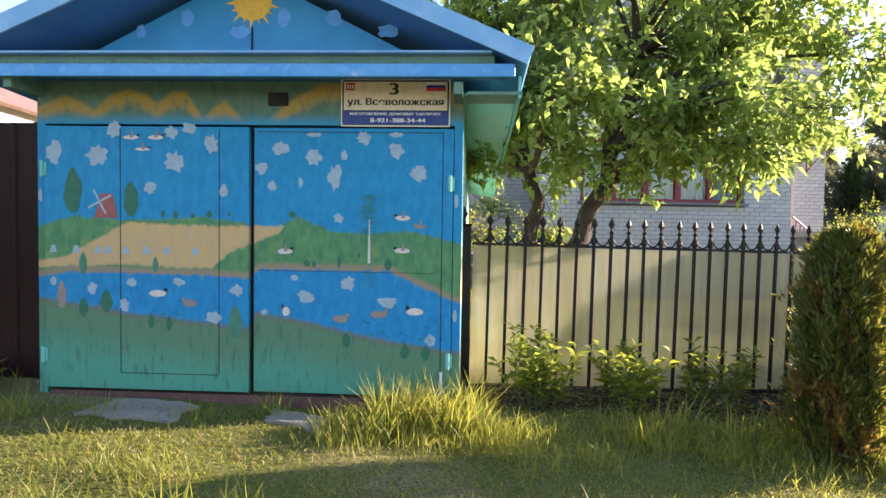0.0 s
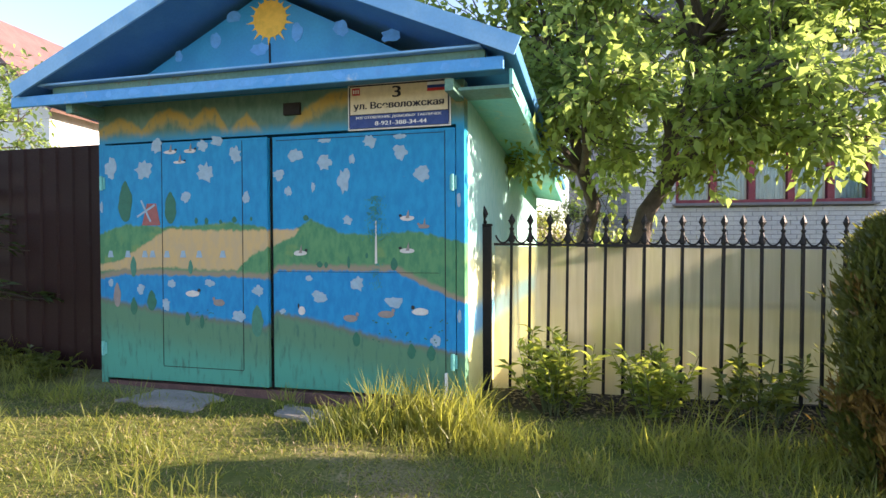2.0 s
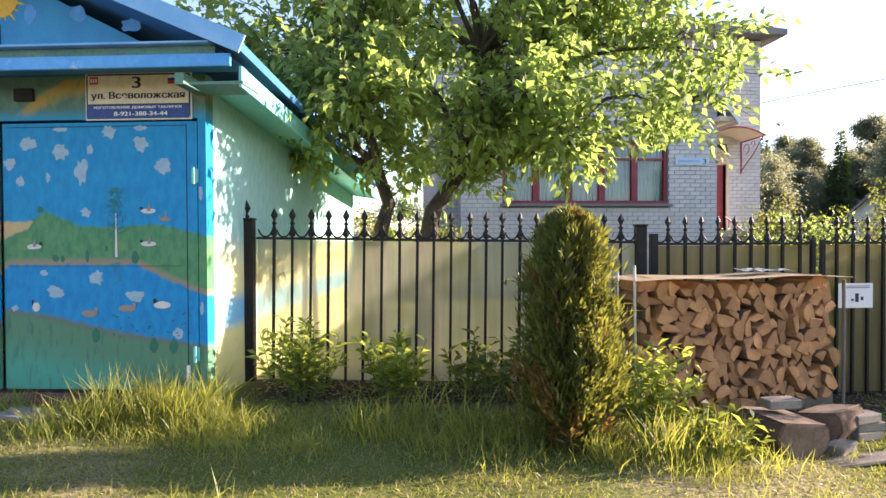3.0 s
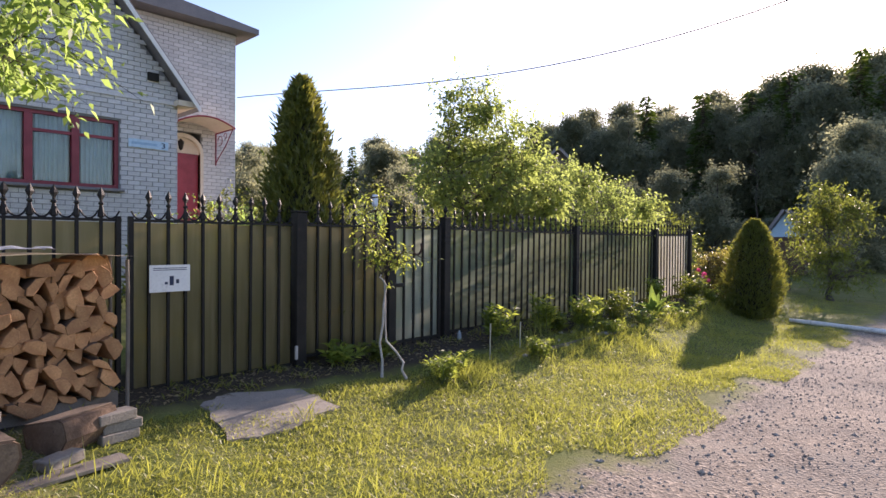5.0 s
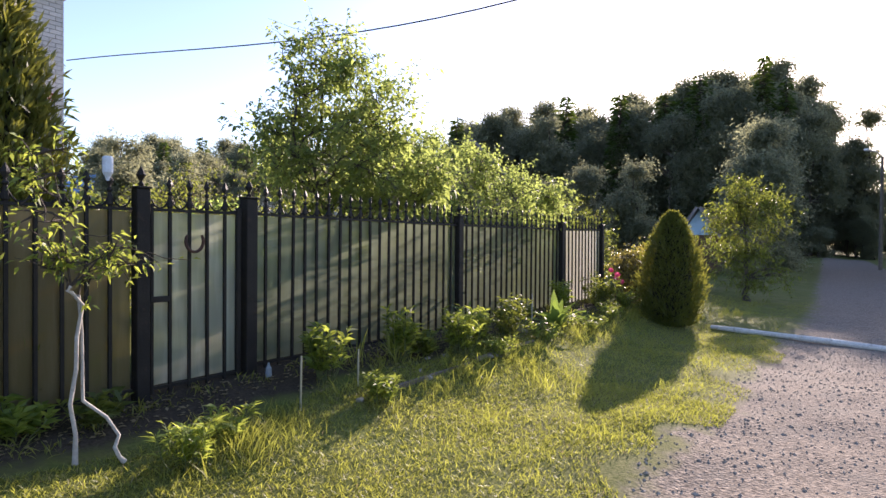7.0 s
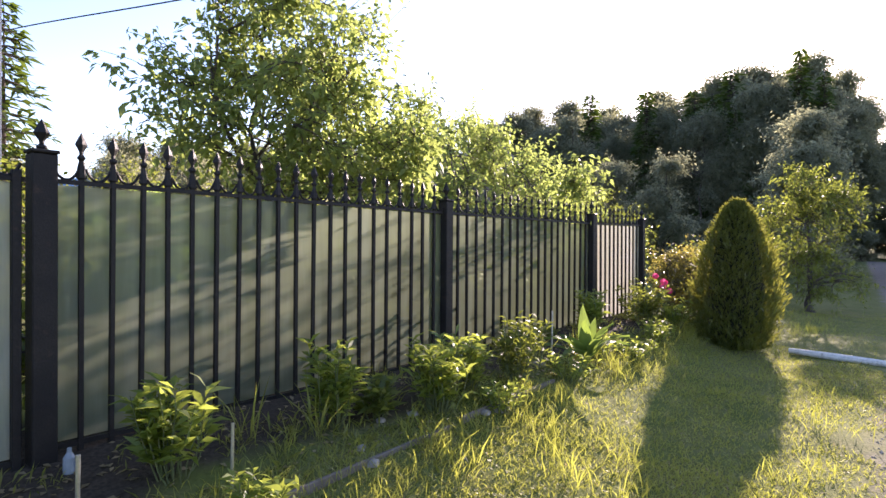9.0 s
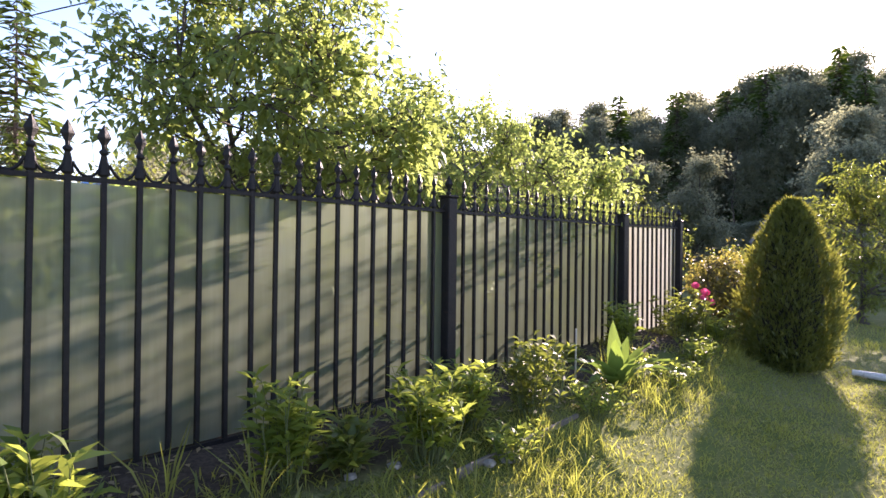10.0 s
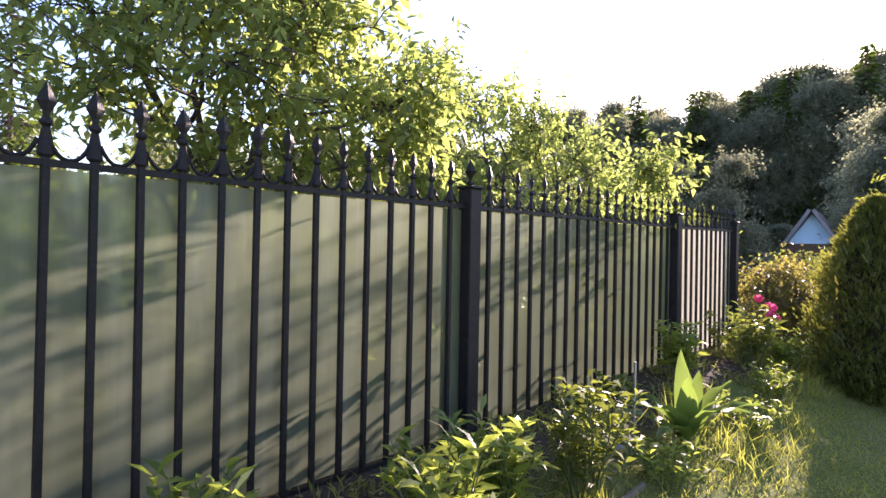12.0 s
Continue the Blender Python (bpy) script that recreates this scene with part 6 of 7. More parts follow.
    for k in range(230):
        t = rnd.uniform(0, 1)
        du, dz = rnd.gauss(0, 0.030 + 0.028 * (1 - t)), 0.06 + 0.34 * t
        blob(bm, u + du, z + dz, 0.009, 0.012, yr - 0.003 if k % 2 else yr - 0.0042, 0.2, rnd, 5, 0.001)
    tagged(part("painted_foliage", bm, P_LEAF, right), kind="stuff")
    bm = bmesh.new()
    for k in range(60):
        du, dz = rnd.gauss(0, 0.022), -0.30 + 0.2 * rnd.random()
        blob(bm, u + du, z + dz, 0.008, 0.011, yr, 0.2, rnd, 5, 0.001)
    tagged(part("painted_reflection", bm, P_LEAF, right), kind="stuff")
    # dabs on the frame and the gable, and the sun
    for u, z, w, h in ((-3.28, 1.60, 0.03, 0.1), (-0.13, 1.60, 0.03, 0.1), (-0.13, 0.75, 0.03, 0.09)):
        bm = bmesh.new()
        blob(bm, u, z, w, h, -0.001, 0.2, rnd)
        part("painted_cloud", bm, P_CLOUD, garage)
    PALE = flat_paint("faint_cloud_dab", (0.10, 0.34, 0.66))
    for u, z, w, h in ((-2.15, 2.93, 0.09, 0.12), (-2.5, 2.83, 0.07, 0.10), (-1.42, 2.92, 0.10, 0.14), (-1.05, 2.92, 0.12, 0.12), (-0.65, 2.83, 0.14, 0.10), (-1.75, 2.82, 0.16, 0.10), (-1.98, 3.1, 0.14, 0.09)):
        bm = bmesh.new()
        blob(bm, u, z, w, h, 0.018, 0.2, rnd)
        part("painted_cloud", bm, PALE, garage)
    for u in np.linspace(-3.6, 0.1, 16):
        bm = bmesh.new()
        blob(bm, float(u) + rnd.uniform(-0.06, 0.06), 2.445, rnd.uniform(0.05, 0.14), 0.05, -0.3755, 0.25, rnd, 14, 0.001)
        part("painted_dab", bm, PALE, garage)
    su, sz = -1.655, 3.05
    bm = bmesh.new()
    blob(bm, su, sz, 0.29, 0.29, 0.016, 0.0, rnd, 28, 0.0015)
    disc = part("painted_sun", bm, P_YELLOW, garage, "yellow painted sun with pointed rays")
    for k in range(18):
        a = 2 * math.pi * k / 18 + 0.1
        r = 0.215 if k % 2 else 0.18
        c, s = math.cos(a), math.sin(a)
        part("sun_ray", prism(bmesh.new(), [(su + 0.10 * c - 0.02 * s, sz + 0.10 * s + 0.02 * c), (su + 0.10 * c + 0.02 * s, sz + 0.10 * s - 0.02 * c), (su + r * c, sz + r * s)], lambda p, q, d: (p, 0.018 - d, q), 0.0012), P_YELLOW, disc)


garage_doors()


def lettering(name, body, width, height, m, material, parent):
    """Raised letters in the built-in font, fitted to a width and a height, centred at m."""
    cu = bpy.data.curves.new(name, "FONT")
    cu.body, cu.align_x, cu.align_y, cu.extrude = body, "LEFT", "BOTTOM_BASELINE", 0.0
    cu.offset = 0.0
    ob = bpy.data.objects.new(name, cu)
    scene.collection.objects.link(ob)
    dg = bpy.context.evaluated_depsgraph_get()
    me = bpy.data.meshes.new_from_object(ob.evaluated_get(dg))
    bpy.data.objects.remove(ob)
    co = np.array([v.co[:] for v in me.vertices])
    lo, hi = co.min(0), co.max(0)
    co[:, 0] = (co[:, 0] - (lo[0] + hi[0]) / 2) * width / (hi[0] - lo[0])
    co[:, 1] = (co[:, 1] - (lo[1] + hi[1]) / 2) * height / (hi[1] - lo[1])
    fs = [tuple(f.vertices) for f in me.polygons]
    bpy.data.meshes.remove(me)
    verts, faces = [], []
    for k, dx in enumerate((0.0, 0.045, -0.045)):
        faces += [tuple(i + len(verts) for i in f) for f in fs]
        verts += [(x + dx * height, y, 0.0005 * k) for x, y, z in co]
    me = rawmesh(name, verts, faces, material)
    o = new(name, me)
    o.parent = parent
    o.matrix_local = m
    return o


def street_sign():
    sg = thing("street_sign", GARAGE @ pose(-0.585, -0.012, 2.303), "cream and blue enamel address plate over the garage door", "sign")
    cream, navy = flat_paint("cream_enamel", (0.62, 0.54, 0.36), 0.3), flat_paint("navy_enamel", (0.02, 0.05, 0.20), 0.3)
    ink, red, white = flat_paint("dark_ink", (0.02, 0.02, 0.03)), flat_paint("red_enamel", (0.45, 0.04, 0.04)), flat_paint("white_enamel", (0.7, 0.7, 0.68))
    W, H = 0.80, 0.345
    part("plate", slab(-W / 2, W / 2, 0.0, 0.010, -H / 2, H / 2, 0.004), white, sg)
    part("border", slab(-W / 2 + 0.010, W / 2 - 0.010, -0.002, -0.0002, -H / 2 + 0.010, H / 2 - 0.010), ink, sg)
    part("field", slab(-W / 2 + 0.022, W / 2 - 0.022, -0.004, -0.0022, -0.055, H / 2 - 0.022), cream, sg)
    part("band", slab(-W / 2 + 0.016, W / 2 - 0.016, -0.004, -0.0022, -H / 2 + 0.014, -0.062), navy, sg)
    up = lambda x, z: pose(x, -0.0062, z, 90, 0, 0)
    lettering("number", "3", 0.062, 0.082, up(-0.01, 0.098), ink, sg)
    lettering("street_name", "ул. Всеволожская", 0.70, 0.064, up(0.0, 0.0), ink, sg)
    lettering("advert_line", "ИЗГОТОВЛЕНИЕ ДОМОВЫХ ТАБЛИЧЕК", 0.66, 0.022, up(0.0, -0.083), white, sg)
    lettering("phone_line", "8-921-388-34-44", 0.40, 0.030, up(0.02, -0.128), white, sg)
    for k, mt in enumerate((white, navy, red)):
        part("flag_stripe", slab(0.225, 0.365, -0.0058, -0.0042, 0.128 - 0.022 * k, 0.149 - 0.022 * k), mt, sg)
    part("crest", slab(-0.362, -0.300, -0.0058, -0.0042, 0.088, 0.142), red, sg)
    for k in range(3):
        part("crest_bar", slab(-0.354 + 0.018 * k, -0.344 + 0.018 * k, -0.0072, -0.006, 0.100, 0.128), white, sg)
    for x in (-0.385, 0.385):
        for z in (-0.155, 0.155):
            part("screw", slab(x - 0.004, x + 0.004, -0.004, -0.0001, z - 0.004, z + 0.004), M_STEEL, sg)


street_sign()

# ---- concrete pieces on the ground ----
def rough_slab(name, outline, z, thick, label, mat=None):
    rnd = random.Random(len(outline) * 7 + int(abs(outline[0][0]) * 10))
    cx = sum(p[0] for p in outline) / len(outline)
    cy = sum(p[1] for p in outline) / len(outline)
    pts = []
    for (a, b), (c, d) in zip(outline, outline[1:] + outline[:1]):
        for k in range(5):
            s = k / 5
            pts.append((a + (c - a) * s + rnd.uniform(-0.045, 0.045), b + (d - b) * s + rnd.uniform(-0.045, 0.045)))
    bm = bmesh.new()
    put = lambda p, q, dd: (p - cx, q - cy, (gz(p, q) + z) - dd - gz(cx, cy))
    prism(bm, pts, put, thick)
    ob = part(name, bm, mat or M_CONC)
    ob.matrix_world = pose(cx, cy, gz(cx, cy))
    return tagged(ob, label, "slab")


rough_slab("concrete_pad", [(-2.10, 4.12), (-1.5, 4.05), (-1.42, 4.38), (-2.0, 4.48)], 0.02, 0.1, "worn concrete pad before the garage doors")
rough_slab("concrete_pad", [(-0.85, 4.02), (-0.28, 3.84), (-0.42, 4.16), (-0.82, 4.26)], 0.025, 0.1, "worn concrete pad before the garage doors")
rough_slab("concrete_slab", [(6.02, 3.66), (6.46, 3.63), (7.06, 3.81), (6.98, 4.26), (6.36, 4.44), (6.08, 4.28)], 0.016, 0.12, "soiled concrete slab at the driveway gate", M_SLAB)


def firewood():
    rnd = random.Random(9)
    M = pose(3.70, 4.18, gz(4.5, 4.4) + 0.07, 0, 0, 10.2)
    st = thing("firewood_stack", M, "stack of split birch firewood under a plywood board", "firewood")
    protos = []
    for k in range(9):
        kind = k % 3
        if kind == 0:      # quarter of a round log
            pts = [(0.0, 0.06), (-0.075, -0.03), (-0.05, -0.055), (0.0, -0.066), (0.05, -0.055), (0.075, -0.03)]
        elif kind == 1:    # thin wedge
            pts = [(-0.085, 0.012), (-0.03, -0.038), (0.05, -0.042), (0.085, -0.01), (0.06, 0.02)]
        else:              # half log
            pts = [(-0.085, 0.02), (-0.075, -0.03), (-0.035, -0.06), (0.03, -0.062), (0.075, -0.03), (0.08, 0.025), (0.0, 0.032)]
        pts = [(a * rnd.uniform(0.85, 1.15), b * rnd.uniform(0.85, 1.15)) for a, b in pts]
        bm = bmesh.new()
        prism(bm, pts, lambda a, b, d: (a, d, b), 0.36)
        bmesh.ops.bevel(bm, geom=[e for e in bm.edges if abs(e.verts[0].co.y - e.verts[1].co.y) < 0.01 and e.verts[0].co.y < 0.1], offset=0.004, segments=1, affect="EDGES")
        bmesh.ops.recalc_face_normals(bm, faces=bm.faces)
        me = bpy.data.meshes.new("log")
        for f in bm.faces:
            f.material_index = 1 if (abs(f.normal.y) < 0.5 and f.normal.z < -0.2 and k % 2) else 0
        bm.to_mesh(me)
        bm.free()
        me.materials.append(M_SPLIT), me.materials.append(M_LOGBARK)
        protos.append(me)
    W, H = 1.92, 1.0
    rows = 10
    for r in range(rows):
        n = 17
        for c in range(n):
            x = 0.06 + (W - 0.10) * (c + (0.5 if r % 2 else 0.0)) / n + rnd.uniform(-0.015, 0.015)
            z = 0.05 + (H - 0.04) * r / (rows - 0.4) + rnd.uniform(-0.014, 0.014) - 0.05 * math.sin(c / n * 3.1)
            s = rnd.uniform(0.80, 1.18)
            m = pose(x, rnd.uniform(-0.035, 0.035), z, rnd.uniform(-3, 3), rnd.uniform(0, 360), rnd.uniform(-4, 4)) @ Matrix.Diagonal((s, 1, s, 1))
            shared("log", protos[rnd.randrange(9)], m, st)
    part("backing", slab(0.02, W - 0.02, 0.30, 0.34, 0.0, H - 0.06), M_LOGBARK, st)
    part("skid", slab(0.0, W, 0.05, 0.12, -0.12, 0.0), M_GREYWOOD, st)
    part("skid", slab(0.0, W, 0.25, 0.32, -0.12, 0.0), M_GREYWOOD, st)
    bm = bmesh.new()
    v = {}
    for i in range(13):
        for j in range(5):
            x, y = -0.06 + 2.04 * i / 12, -0.12 + 0.55 * j / 4
            v[i, j] = bm.verts.new((x, y, H + 0.025 + 0.010 * math.sin(i * 0.9) - 0.02 * abs(i / 12 - 0.5)))
    for i in range(12):
        for j in range(4):
            bm.faces.new((v[i, j], v[i + 1, j], v[i + 1, j + 1], v[i, j + 1]))
    bmesh.ops.solidify(bm, geom=bm.faces[:], thickness=0.018)
    part("cover_board", bm, M_BOARD, st, "pale plywood cover board")
    for x, y, h, r, mt in ((-0.05, -0.03, 1.13, 0.011, M_STEEL), (-0.10, 0.12, 1.08, 0.010, M_STEEL), (W + 0.03, -0.02, 0.98, 0.014, M_GREYWOOD), (W + 0.04, 0.25, 1.0, 0.014, M_GREYWOOD), (-0.02, 0.33, 1.0, 0.012, M_GREYWOOD)):
        bm = tube(bmesh.new(), [(x, y, -0.25), (x + 0.006, y, h * 0.5), (x, y, h)], r, 8)
        part("stake", bm, mt, st)
    bm = bmesh.new()
    grid = {}
    for i in range(9):
        for j in range(5):
            grid[i, j] = bm.verts.new((1.06 + 0.45 * i / 8 + rnd.uniform(-0.012, 0.012), 0.05 + 0.2 * j / 4 + rnd.uniform(-0.012, 0.012), H + 0.05 + rnd.uniform(0, 0.035)))
    for i in range(8):
        for j in range(4):
            bm.faces.new((grid[i, j], grid[i + 1, j], grid[i + 1, j + 1], grid[i, j + 1]))
    bmesh.ops.solidify(bm, geom=bm.faces[:], thickness=0.003)
    fo = part("plastic_sheet", bm, flat_paint("crumpled_film", (0.35, 0.37, 0.42), 0.25))
    fo.matrix_world = M
    tagged(fo, "crumpled grey plastic film on the plywood board", "film")


firewood()


def log_block(x, y, r, L, rz, tilt, label, cut=0.45):
    """A sawn block with one side split off, lying on the ground."""
    rnd = random.Random(int(100 * x))
    th = thing("log_block", pose(x, y, gz(x, y) + r * 0.72, 0, tilt, rz), label, "log", "blocks by the firewood")
    n = 18
    pts = []
    for k in range(n):
        a = 2 * math.pi * k / n
        rr = r * (1 + rnd.uniform(-0.06, 0.06))
        p = (rr * math.cos(a), min(rr * math.sin(a), r * cut))
        pts.append(p)
    part("bark", prism(bmesh.new(), pts, lambda a, b, d: (a, d, b), L), M_LOGBARK, th)
    inner = [(a * 0.93, b * 0.93) for a, b in pts]
    part("sawn_end", prism(bmesh.new(), inner, lambda a, b, d: (a, d - 0.004, b), 0.004), M_STUMP, th, "weathered sawn end")
    part("split_face", prism(bmesh.new(), [(-r * 0.86, 0.005), (r * 0.86, 0.005), (r * 0.86, L - 0.005), (-r * 0.86, L - 0.005)], lambda a, b, d: (a, b, r * cut + 0.001 + d), 0.006), M_STUMP, th)
    return th


log_block(4.60, 3.58, 0.20, 0.42, 8, 6, "weathered half log lying before the firewood")
log_block(4.98, 3.95, 0.16, 0.40, -60, -12, "short split log leaning by the firewood")
for k, (x, y, z, rz) in enumerate(((5.40, 4.02, 0.0, 12), (5.42, 4.03, 0.066, 8), (5.38, 4.01, 0.132, 15), (5.02, 3.78, 0.0, 30), (4.62, 3.86, 0.26, 5))):
    b = part("grey_brick", slab(-0.125, 0.125, -0.06, 0.06, 0, 0.065, 0.006), M_SLAB)
    b.matrix_world = pose(x, y, gz(x, y) + z, 0, 0, rz)
    tagged(b, "loose weathered grey brick by the firewood", "brick", "loose bricks")
pl = part("plank", slab(-0.35, 0.35, -0.07, 0.07, 0, 0.025, 0.004), M_GREYWOOD)
pl.matrix_world = pose(5.0, 3.62, gz(5.0, 3.62) + 0.005, 0, 0, 10)
tagged(pl, "flat weathered plank lying on the grass", "plank")

# ---- small things on the fence ----
nt = thing("notice", pose(6.115, 4.972, 0.715), "laminated paper notice hung on the gate", "notice")
part("paper", slab(-0.17, 0.17, -0.003, 0.0, -0.115, 0.115), M_WHITE, nt)
ink = flat_paint("notice_ink", (0.03, 0.04, 0.08))
part("mark", slab(-0.005, 0.03, -0.0045, -0.0032, -0.06, 0.02), ink, nt)
part("mark", slab(-0.045, -0.02, -0.0045, -0.0032, -0.05, -0.03), ink, nt)
part("mark", slab(0.05, 0.075, -0.0045, -0.0032, -0.045, -0.01), ink, nt)
for z in (0.085, 0.07):
    part("text_bar", slab(-0.14, 0.14, -0.0045, -0.0032, z, z + 0.006), ink, nt)

bm = bmesh.new()
path = [(0.075 * math.cos(a) * (1 if a > -2.6 else 1), 0, 0.085 * math.sin(a)) for a in np.linspace(radians(-215), radians(35), 15)]
tube(bm, path, [0.010] + [0.013] * 13 + [0.010], 6)
hs = part("horseshoe", bm, plain("rusty_horseshoe", (0.05, 0.03, 0.025), (0.10, 0.05, 0.035), 0.7, 10, 80, 0.4, 0.3))
hs.matrix_world = pose(9.05, 4.975, 0.97)
tagged(hs, "rusty iron horseshoe hung on the wicket", "horseshoe")

bt = thing("upturned_bottle", pose(8.40, 5.0, 1.40), "pale plastic bottle capping a fence picket", "bottle")
bm = bmesh.new()
prof = [(0.012, 0.0), (0.02, 0.03), (0.036, 0.06), (0.036, 0.16), (0.030, 0.175), (0.001, 0.178)]
tube(bm, [(0.0, 0, z) for r, z in prof], [r for r, z in prof], 12)
part("bottle", bm, flat_paint("pale_bottle_plastic", (0.55, 0.62, 0.72), 0.2), bt)
lb = thing("bottle", pose(9.62, 4.78, gz(9.62, 4.78)), "small cloudy plastic bottle standing by the wicket post", "bottle")
prof = [(0.026, 0.0), (0.028, 0.02), (0.026, 0.075), (0.011, 0.10), (0.010, 0.12), (0.001, 0.122)]
part("bottle_body", tube(bmesh.new(), [(0.0, 0, z) for r, z in prof], [r for r, z in prof], 12), flat_paint("cloudy_bottle_plastic", (0.22, 0.26, 0.29), 0.25), lb)
for x, y, z0, h, mt, lab in ((9.42, 4.12, -0.05, 0.42, M_STEEL, "thin grey metal stake in the bed"), (10.12, 4.2, -0.05, 0.32, M_STEEL, "thin grey metal stake in the bed"), (13.6, 4.35, -0.05, 0.5, M_STEEL, "thin grey metal stake in the bed"), (13.0, 4.25, -0.05, 0.4, M_GREYWOOD, "thin wooden stake in the bed")):
    b = part("bed_stake", tube(bmesh.new(), [(0, 0, z0), (0.005, 0, h)], 0.009, 7), mt)
    b.matrix_world = pose(x, y, gz(x, y))
    tagged(b, lab, "stake", "stakes in the bed")
for x, y, L, rz in ((10.9, 4.02, 1.5, 2), (12.45, 4.06, 1.4, 2), (14.6, 4.45, 1.2, 4)):
    b = part("edging_board", slab(-L / 2, L / 2, -0.012, 0.012, -0.08, 0.025, 0.004), M_GREYWOOD)
    b.matrix_world = pose(x, y, gz(x, y), 0, 0, rz)
    tagged(b, "weathered board edging the flower bed", "edging", "bed edging")
rj = random.Random(4)
for k in range(9):
    x, y = rj.uniform(9.6, 15), rj.uniform(3.95, 4.4)
    bm = bmesh.new()
    bmesh.ops.create_icosphere(bm, subdivisions=1, radius=rj.uniform(0.035, 0.07))
    for v in bm.verts:
        v.co *= rj.uniform(0.8, 1.2)
        v.co.z *= 0.6
    st = part("stone", bm, M_CONC)
    st.matrix_world = pose(x, y, gz(x, y) + 0.01)
    tagged(st, "small grey stone edging the bed", "stone", "bed stones")

# ---- white pole across the lane ----
bm = bmesh.new()
pp = [(17.9, 2.98), (17.82, 2.5), (17.75, 1.9), (17.68, 1.1), (17.66, 0.3), (17.5, -1.2)]
rr = np.random.RandomState(3)
tube(bm, [(x - 18, y - 1, gz(x, y) + 0.045 + 0.015 * math.sin(3 * i)) for i, (x, y) in enumerate(pp)], [0.035, 0.05, 0.043, 0.052, 0.046, 0.05], 10)
po = part("lane_barrier", bm, M_PIPE)
po.matrix_world = pose(18, 1, 0)
tagged(po, "long whitewashed pole lying across the lane", "pole")

# ---- house details ----
def canopy():
    cn = thing("door_canopy", pose(10.84, MY, 3.82), "arched canopy on red iron brackets over the house door", "canopy")
    bm = bmesh.new()
    n = 12
    pts = [(-0.75 + 1.5 * k / n, 0.34 * math.sin(math.pi * (0.12 + 0.76 * k / n))) for k in range(n + 1)]
    for (a, b), (c, d) in zip(pts, pts[1:]):
        prism(bm, [(a, b), (c, d), (c, d + 0.02), (a, b + 0.02)], lambda p, q, dd: (p, -1.1 + dd, q), 1.08)
    part("canopy_sheet", bm, M_CREAM, cn, "cream arched canopy sheet")
    bm = bmesh.new()
    tube(bm, [(a, -1.1, b + 0.01) for a, b in pts], 0.022, 6)
    part("rim", bm, M_RED, cn)
    for x in (-0.72, 0.72):
        bm = bmesh.new()
        tube(bm, [(x, -0.03, 0.12), (x, -0.03, -0.75)], 0.018, 6)
        tube(bm, [(x, -0.03, 0.12), (x, -1.05, 0.14)], 0.018, 6)
        tube(bm, [(x, -0.03, -0.7), (x, -0.2, -0.55), (x, -0.6, -0.28), (x, -1.0, 0.12)], 0.014, 6)
        for r, cy, cz in ((0.13, -0.28, -0.10), (0.08, -0.58, 0.0)):
            tube(bm, [(x, cy + r * math.cos(a), cz + r * math.sin(a)) for a in np.linspace(0, 5.2, 12)], 0.009, 5)
        part("bracket", bm, M_RED, cn, "dark red scrolled iron bracket")


canopy()
lp = thing("wall_lantern", pose(10.53, MY - 0.08, 3.46), "black carriage lantern above the house door", "lamp")
bm = bmesh.new()
tube(bm, [(0, -0.12, -0.10), (0, -0.12, -0.06), (0, -0.12, 0.10), (0, -0.12, 0.13), (0, -0.12, 0.2)], [0.02, 0.05, 0.075, 0.08, 0.005], 6)
part("lantern", bm, M_IRON, lp)
part("arm", tube(bmesh.new(), [(0, 0.06, 0.05), (0, -0.02, 0.16), (0, -0.12, 0.2)], 0.01, 6), M_IRON, lp)
pt = thing("house_plate", pose(9.03, AY - 0.038, 3.12), "pale blue house plate with the number three", "sign")
part("plate", slab(-0.42, 0.42, -0.006, 0.0, -0.09, 0.09), flat_paint("pale_blue_plate", (0.45, 0.60, 0.72), 0.4), pt)
lettering("number", "3", 0.07, 0.12, pose(0.31, -0.0075, 0.0, 90, 0, 0), ink, pt)
part("name_bar", slab(-0.36, 0.18, -0.0075, -0.0062, -0.025, 0.03), flat_paint("plate_lettering", (0.30, 0.45, 0.60)), pt)
vt = part("wall_vent", slab(-0.12, 0.12, -0.05, 0.0, -0.09, 0.09, 0.01), M_DARK)
vt.matrix_world = pose(9.12, AY - 0.025, 4.63)
tagged(vt, "small dark vent box on the brick gable", "vent")
rl = thing("stair_rail", pose(10.75, 14.9, 0.80), "dark red iron handrail of the porch steps", "railing")
for k in range(7):
    part("baluster", tube(bmesh.new(), [(0.12 * k, 0, -1.0), (0.12 * k, 0, 0.95 - 0.09 * k)], 0.012, 5), M_RED, rl)
part("handrail", tube(bmesh.new(), [(-0.1, 0, 1.03), (0.85, 0, 0.32)], 0.022, 6), M_RED, rl)
WIRE_DIR = Vector((math.cos(radians(-80.0)), math.sin(radians(-80.0))))


def wire_z(d):
    return 5.07 - 0.0537 * d - 0.0092 * d * d + 0.0009 * d ** 3


wire = part("overhead_wire", tube(bmesh.new(), [(MX1 + 0.06 + WIRE_DIR.x * d - 15, MY + WIRE_DIR.y * d - 8, wire_z(d)) for d in np.linspace(0, 22, 33)], 0.012, 6), M_DARK)
wire.matrix_world = pose(15, 8, 0)
tagged(wire, "black overhead wire hung from the house corner", "wire")

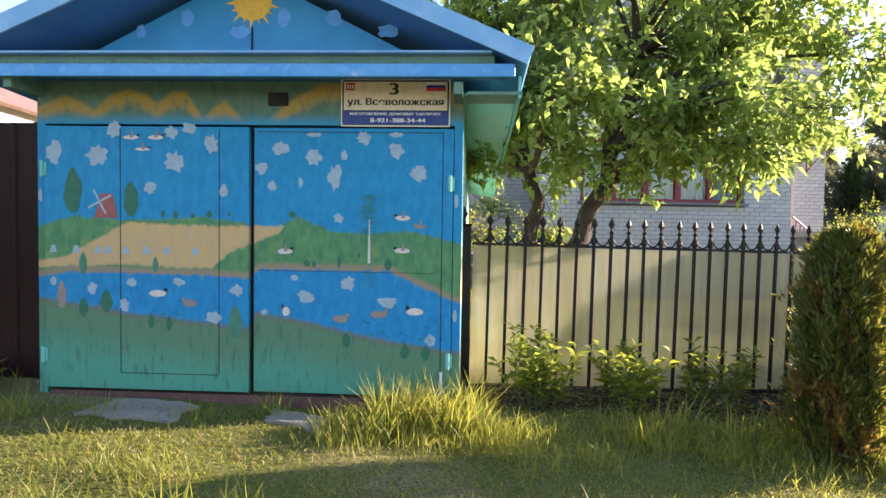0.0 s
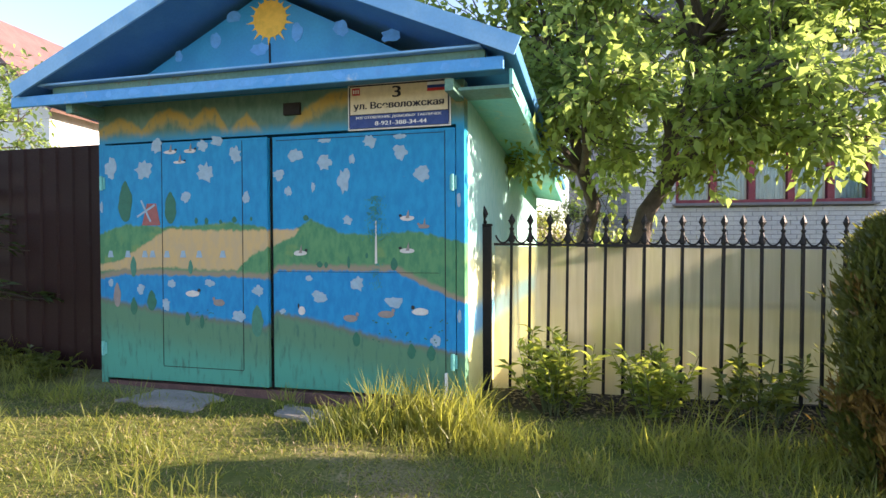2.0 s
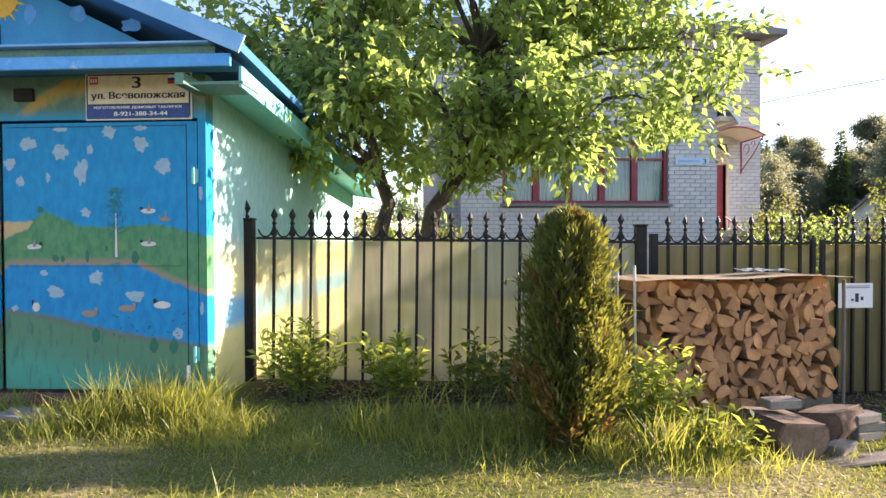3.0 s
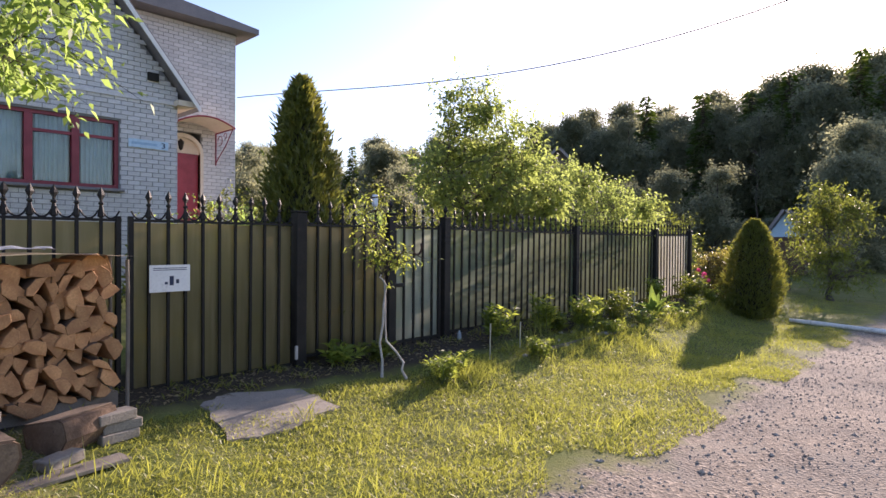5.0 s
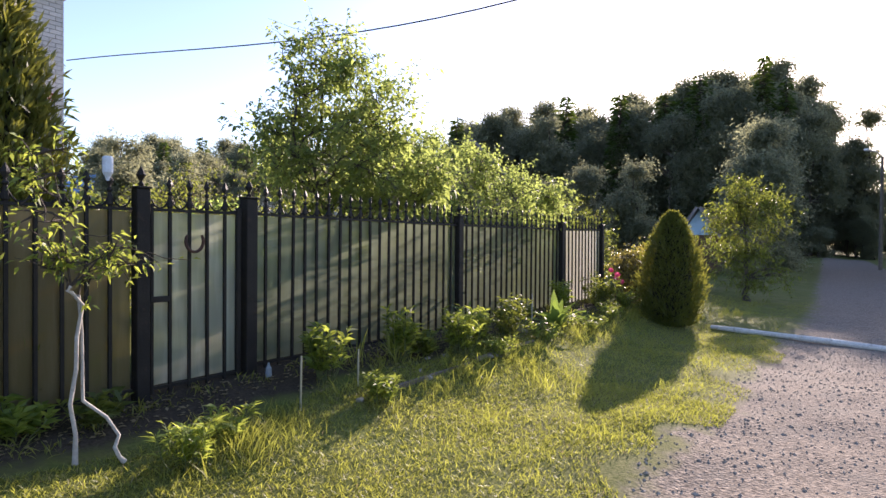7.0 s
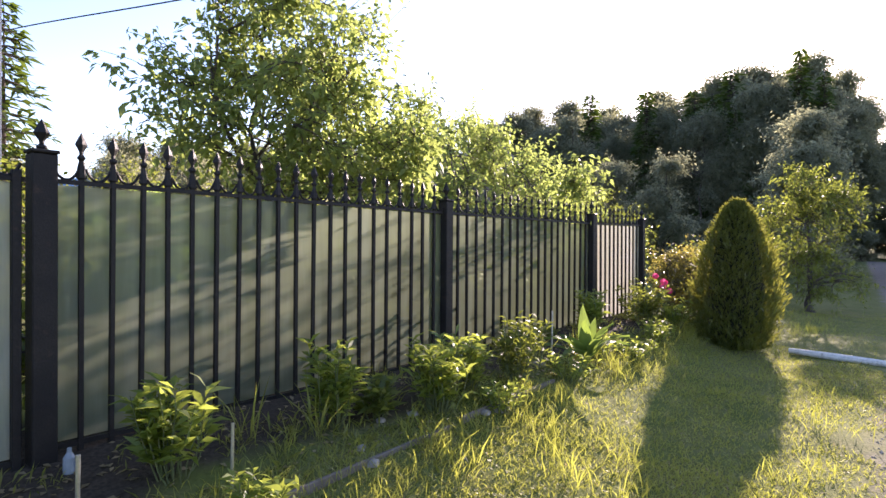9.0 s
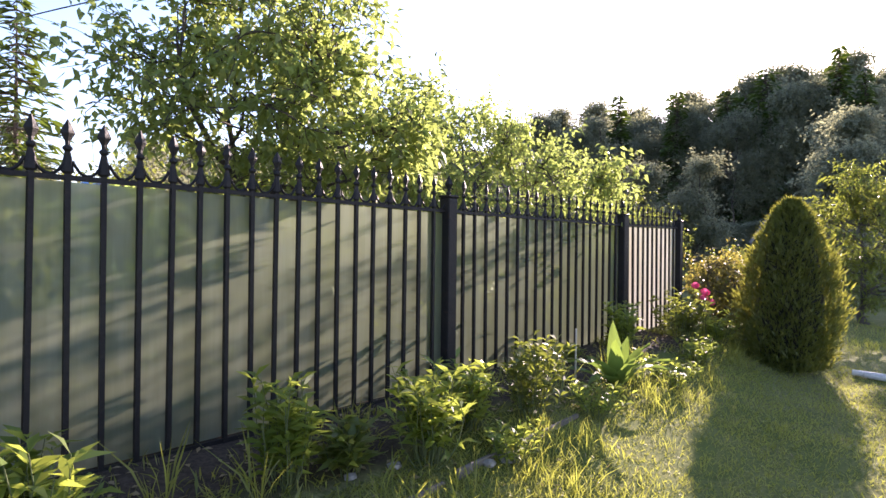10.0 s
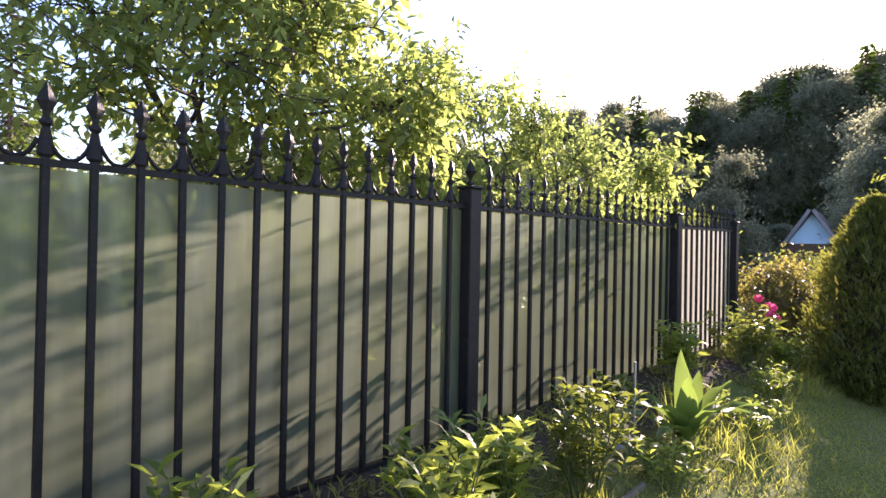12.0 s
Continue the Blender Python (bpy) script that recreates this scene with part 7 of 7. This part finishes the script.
# ---- neighbouring houses and a far shed ----
def far_house(name, x, y, rz, w, d, eave, ridge, wallmat, roofmat, label, windows=2, gablemat=None):
    h = thing(name, pose(x, y, -0.6, 0, 0, rz), label, "house")
    part("wall", slab(-w / 2, w / 2, 0, d, 0, eave), wallmat, h)
    part("gable", prism(bmesh.new(), [(-w / 2, eave), (w / 2, eave), (0, ridge - 0.1)], lambda a, b, dd: (a, 0.0 + dd, b), 0.2), gablemat or wallmat, h)
    for s in (-1, 1):
        lap = 0.45 if w > 3 else 0.12
        e = Vector((s * (w / 2 + lap), eave - lap * (ridge - eave) / (w / 2)))
        t = Vector((0, ridge))
        n = Vector((-(e - t).y, (e - t).x)).normalized() * 0.14
        n = n if n.y > 0 else -n
        part("roof", prism(bmesh.new(), [(t.x, t.y), (e.x, e.y), (e.x + n.x, e.y + n.y), (t.x + n.x, t.y + n.y)], lambda a, b, dd: (a, -0.5 + dd, b), d + 1.0), roofmat, h)
    for k in range(windows):
        cx = -w / 4 + k * w / 2 if windows > 1 else 0
        wn = part("window", slab(cx - 0.5, cx + 0.5, -0.05, -0.005, eave * 0.45, eave * 0.45 + 1.2), M_WHITE, h)
        part("pane", slab(cx - 0.42, cx + 0.42, -0.06, -0.051, eave * 0.45 + 0.08, eave * 0.45 + 1.12), M_DARK, wn)
    return h


nb = far_house("neighbour_house", -18.5, 18, 0, 7.8, 9.5, 6.6, 10.2, M_WHITE, M_TILE, "white neighbour house with a brown tiled roof")
bm = bmesh.new()
part("chimney", slab(1.6, 2.2, 6.6, 7.2, 8.2, 10.6), M_BRICK, nb, "brick chimney with a metal cowl")
part("cowl", tube(bmesh.new(), [(1.9, 6.9, 10.6), (1.9, 6.9, 11.0), (1.9, 6.9, 11.9), (1.9, 6.9, 12.0), (1.9, 6.9, 12.1)], [0.35, 0.18, 0.14, 0.36, 0.02], 12), M_METALROOF, nb)
far_house("garden_house", 31.5, 31, -45, 6.5, 8, 3.2, 6.6, M_WHITE, M_METALROOF, "pale garden house with a grey roof", 1)
far_house("blue_roofed_house", 26, 44, 8, 9, 8, 3.5, 6.0, M_BRICK, M_SOFFIT, "far house with a blue sheet roof", 2)
far_house("attic_house", 31.5, 17.4, -50, 6, 7, 3.6, 6.6, M_GREYWOOD, M_METALROOF, "timber garden house with a grey sheet roof", 1)
sh = far_house("garden_shed", 39.5, 8.2, -84, 1.8, 3, 2.0, 3.4, M_LOGBARK, M_METALROOF, "small brown shed with a pale blue gable", 0, flat_paint("pale_blue_boards", (0.42, 0.60, 0.74)))
dk = far_house("dark_shed", -0.6, 10.8, -8, 3.2, 3, 1.6, 2.3, M_GREYWOOD, M_METALROOF, "low dark shed behind the garage", 0)
sl = thing("street_lamp", pose(60.0, 0.4, -0.9), "tall grey street lamp beside the lane", "street lamp")
part("pole", tube(bmesh.new(), [(0, 0, 0), (0, 0, 5.0), (0, 0, 8.3)], [0.14, 0.11, 0.09], 8), M_GREYWOOD, sl)
part("arm", tube(bmesh.new(), [(0, 0, 8.2), (-0.4, 0.3, 8.6), (-1.0, 0.9, 8.7)], 0.05, 6), M_STEEL, sl)
part("lamp_head", slab(-1.5, -0.95, 0.8, 1.1, 8.62, 8.76, 0.02), M_STEEL, sl)
for k, (x, y) in enumerate(((21.4, 4.2),)):
    b = part("bench_rail", tube(bmesh.new(), [(-1.2, 0, 0.45), (1.3, 0.05, 0.45)], 0.022, 7), M_PIPE)
    b.matrix_world = pose(x, y, gz(x, y))
    tagged(b, "low white pole rail beside the lane", "rail", "low rails")
    for dx in (-1.0, 1.1):
        q = part("rail_post", tube(bmesh.new(), [(dx, 0.02, -0.1), (dx, 0.02, 0.44)], 0.04, 7), M_GREYWOOD, b)

# ---- gravel stones of the lane ----
rs = np.random.RandomState(60)
n = 12000
px, py = rs.uniform(6.5, 19, n), rs.uniform(-1.8, 1.9, n)
keep = py < 1.75 + 0.25 * np.sin(px * 1.9)
px, py = px[keep], py[keep]
n = len(px)
size = rs.gamma(2.0, 0.003, n) + 0.003
base = np.array([(1, 0, 0), (0, 1, 0), (-1, 0, 0), (0, -1, 0), (0, 0, 0.7), (0, 0, -0.7)])
ang = rs.uniform(0, 6.28, n)
cs, sn = np.cos(ang)[:, None], np.sin(ang)[:, None]
jit = base[None] * rs.uniform(0.6, 1.3, (n, 6, 1)) * size[:, None, None]
vx = jit[:, :, 0] * cs - jit[:, :, 1] * sn + px[:, None]
vy = jit[:, :, 0] * sn + jit[:, :, 1] * cs + py[:, None]
vz = jit[:, :, 2] + ground_z(px, py)[:, None] + size[:, None] * 0.1
verts = np.stack([vx, vy, vz], -1).reshape(-1, 3)
tri = [(0, 1, 4), (1, 2, 4), (2, 3, 4), (3, 0, 4), (1, 0, 5), (2, 1, 5), (3, 2, 5), (0, 3, 5)]
faces = [tuple(6 * i + k for k in t) for i in range(n) for t in tri]
gravel = new("gravel", rawmesh("gravel", verts, faces, plain("gravel_stones", (0.26, 0.22, 0.18), (0.46, 0.40, 0.33), 0.95, 25, 60, 0.3, world_space=True, spec=0.1)))
tagged(gravel, "loose grey gravel stones of the lane", "gravel", kind="stuff")
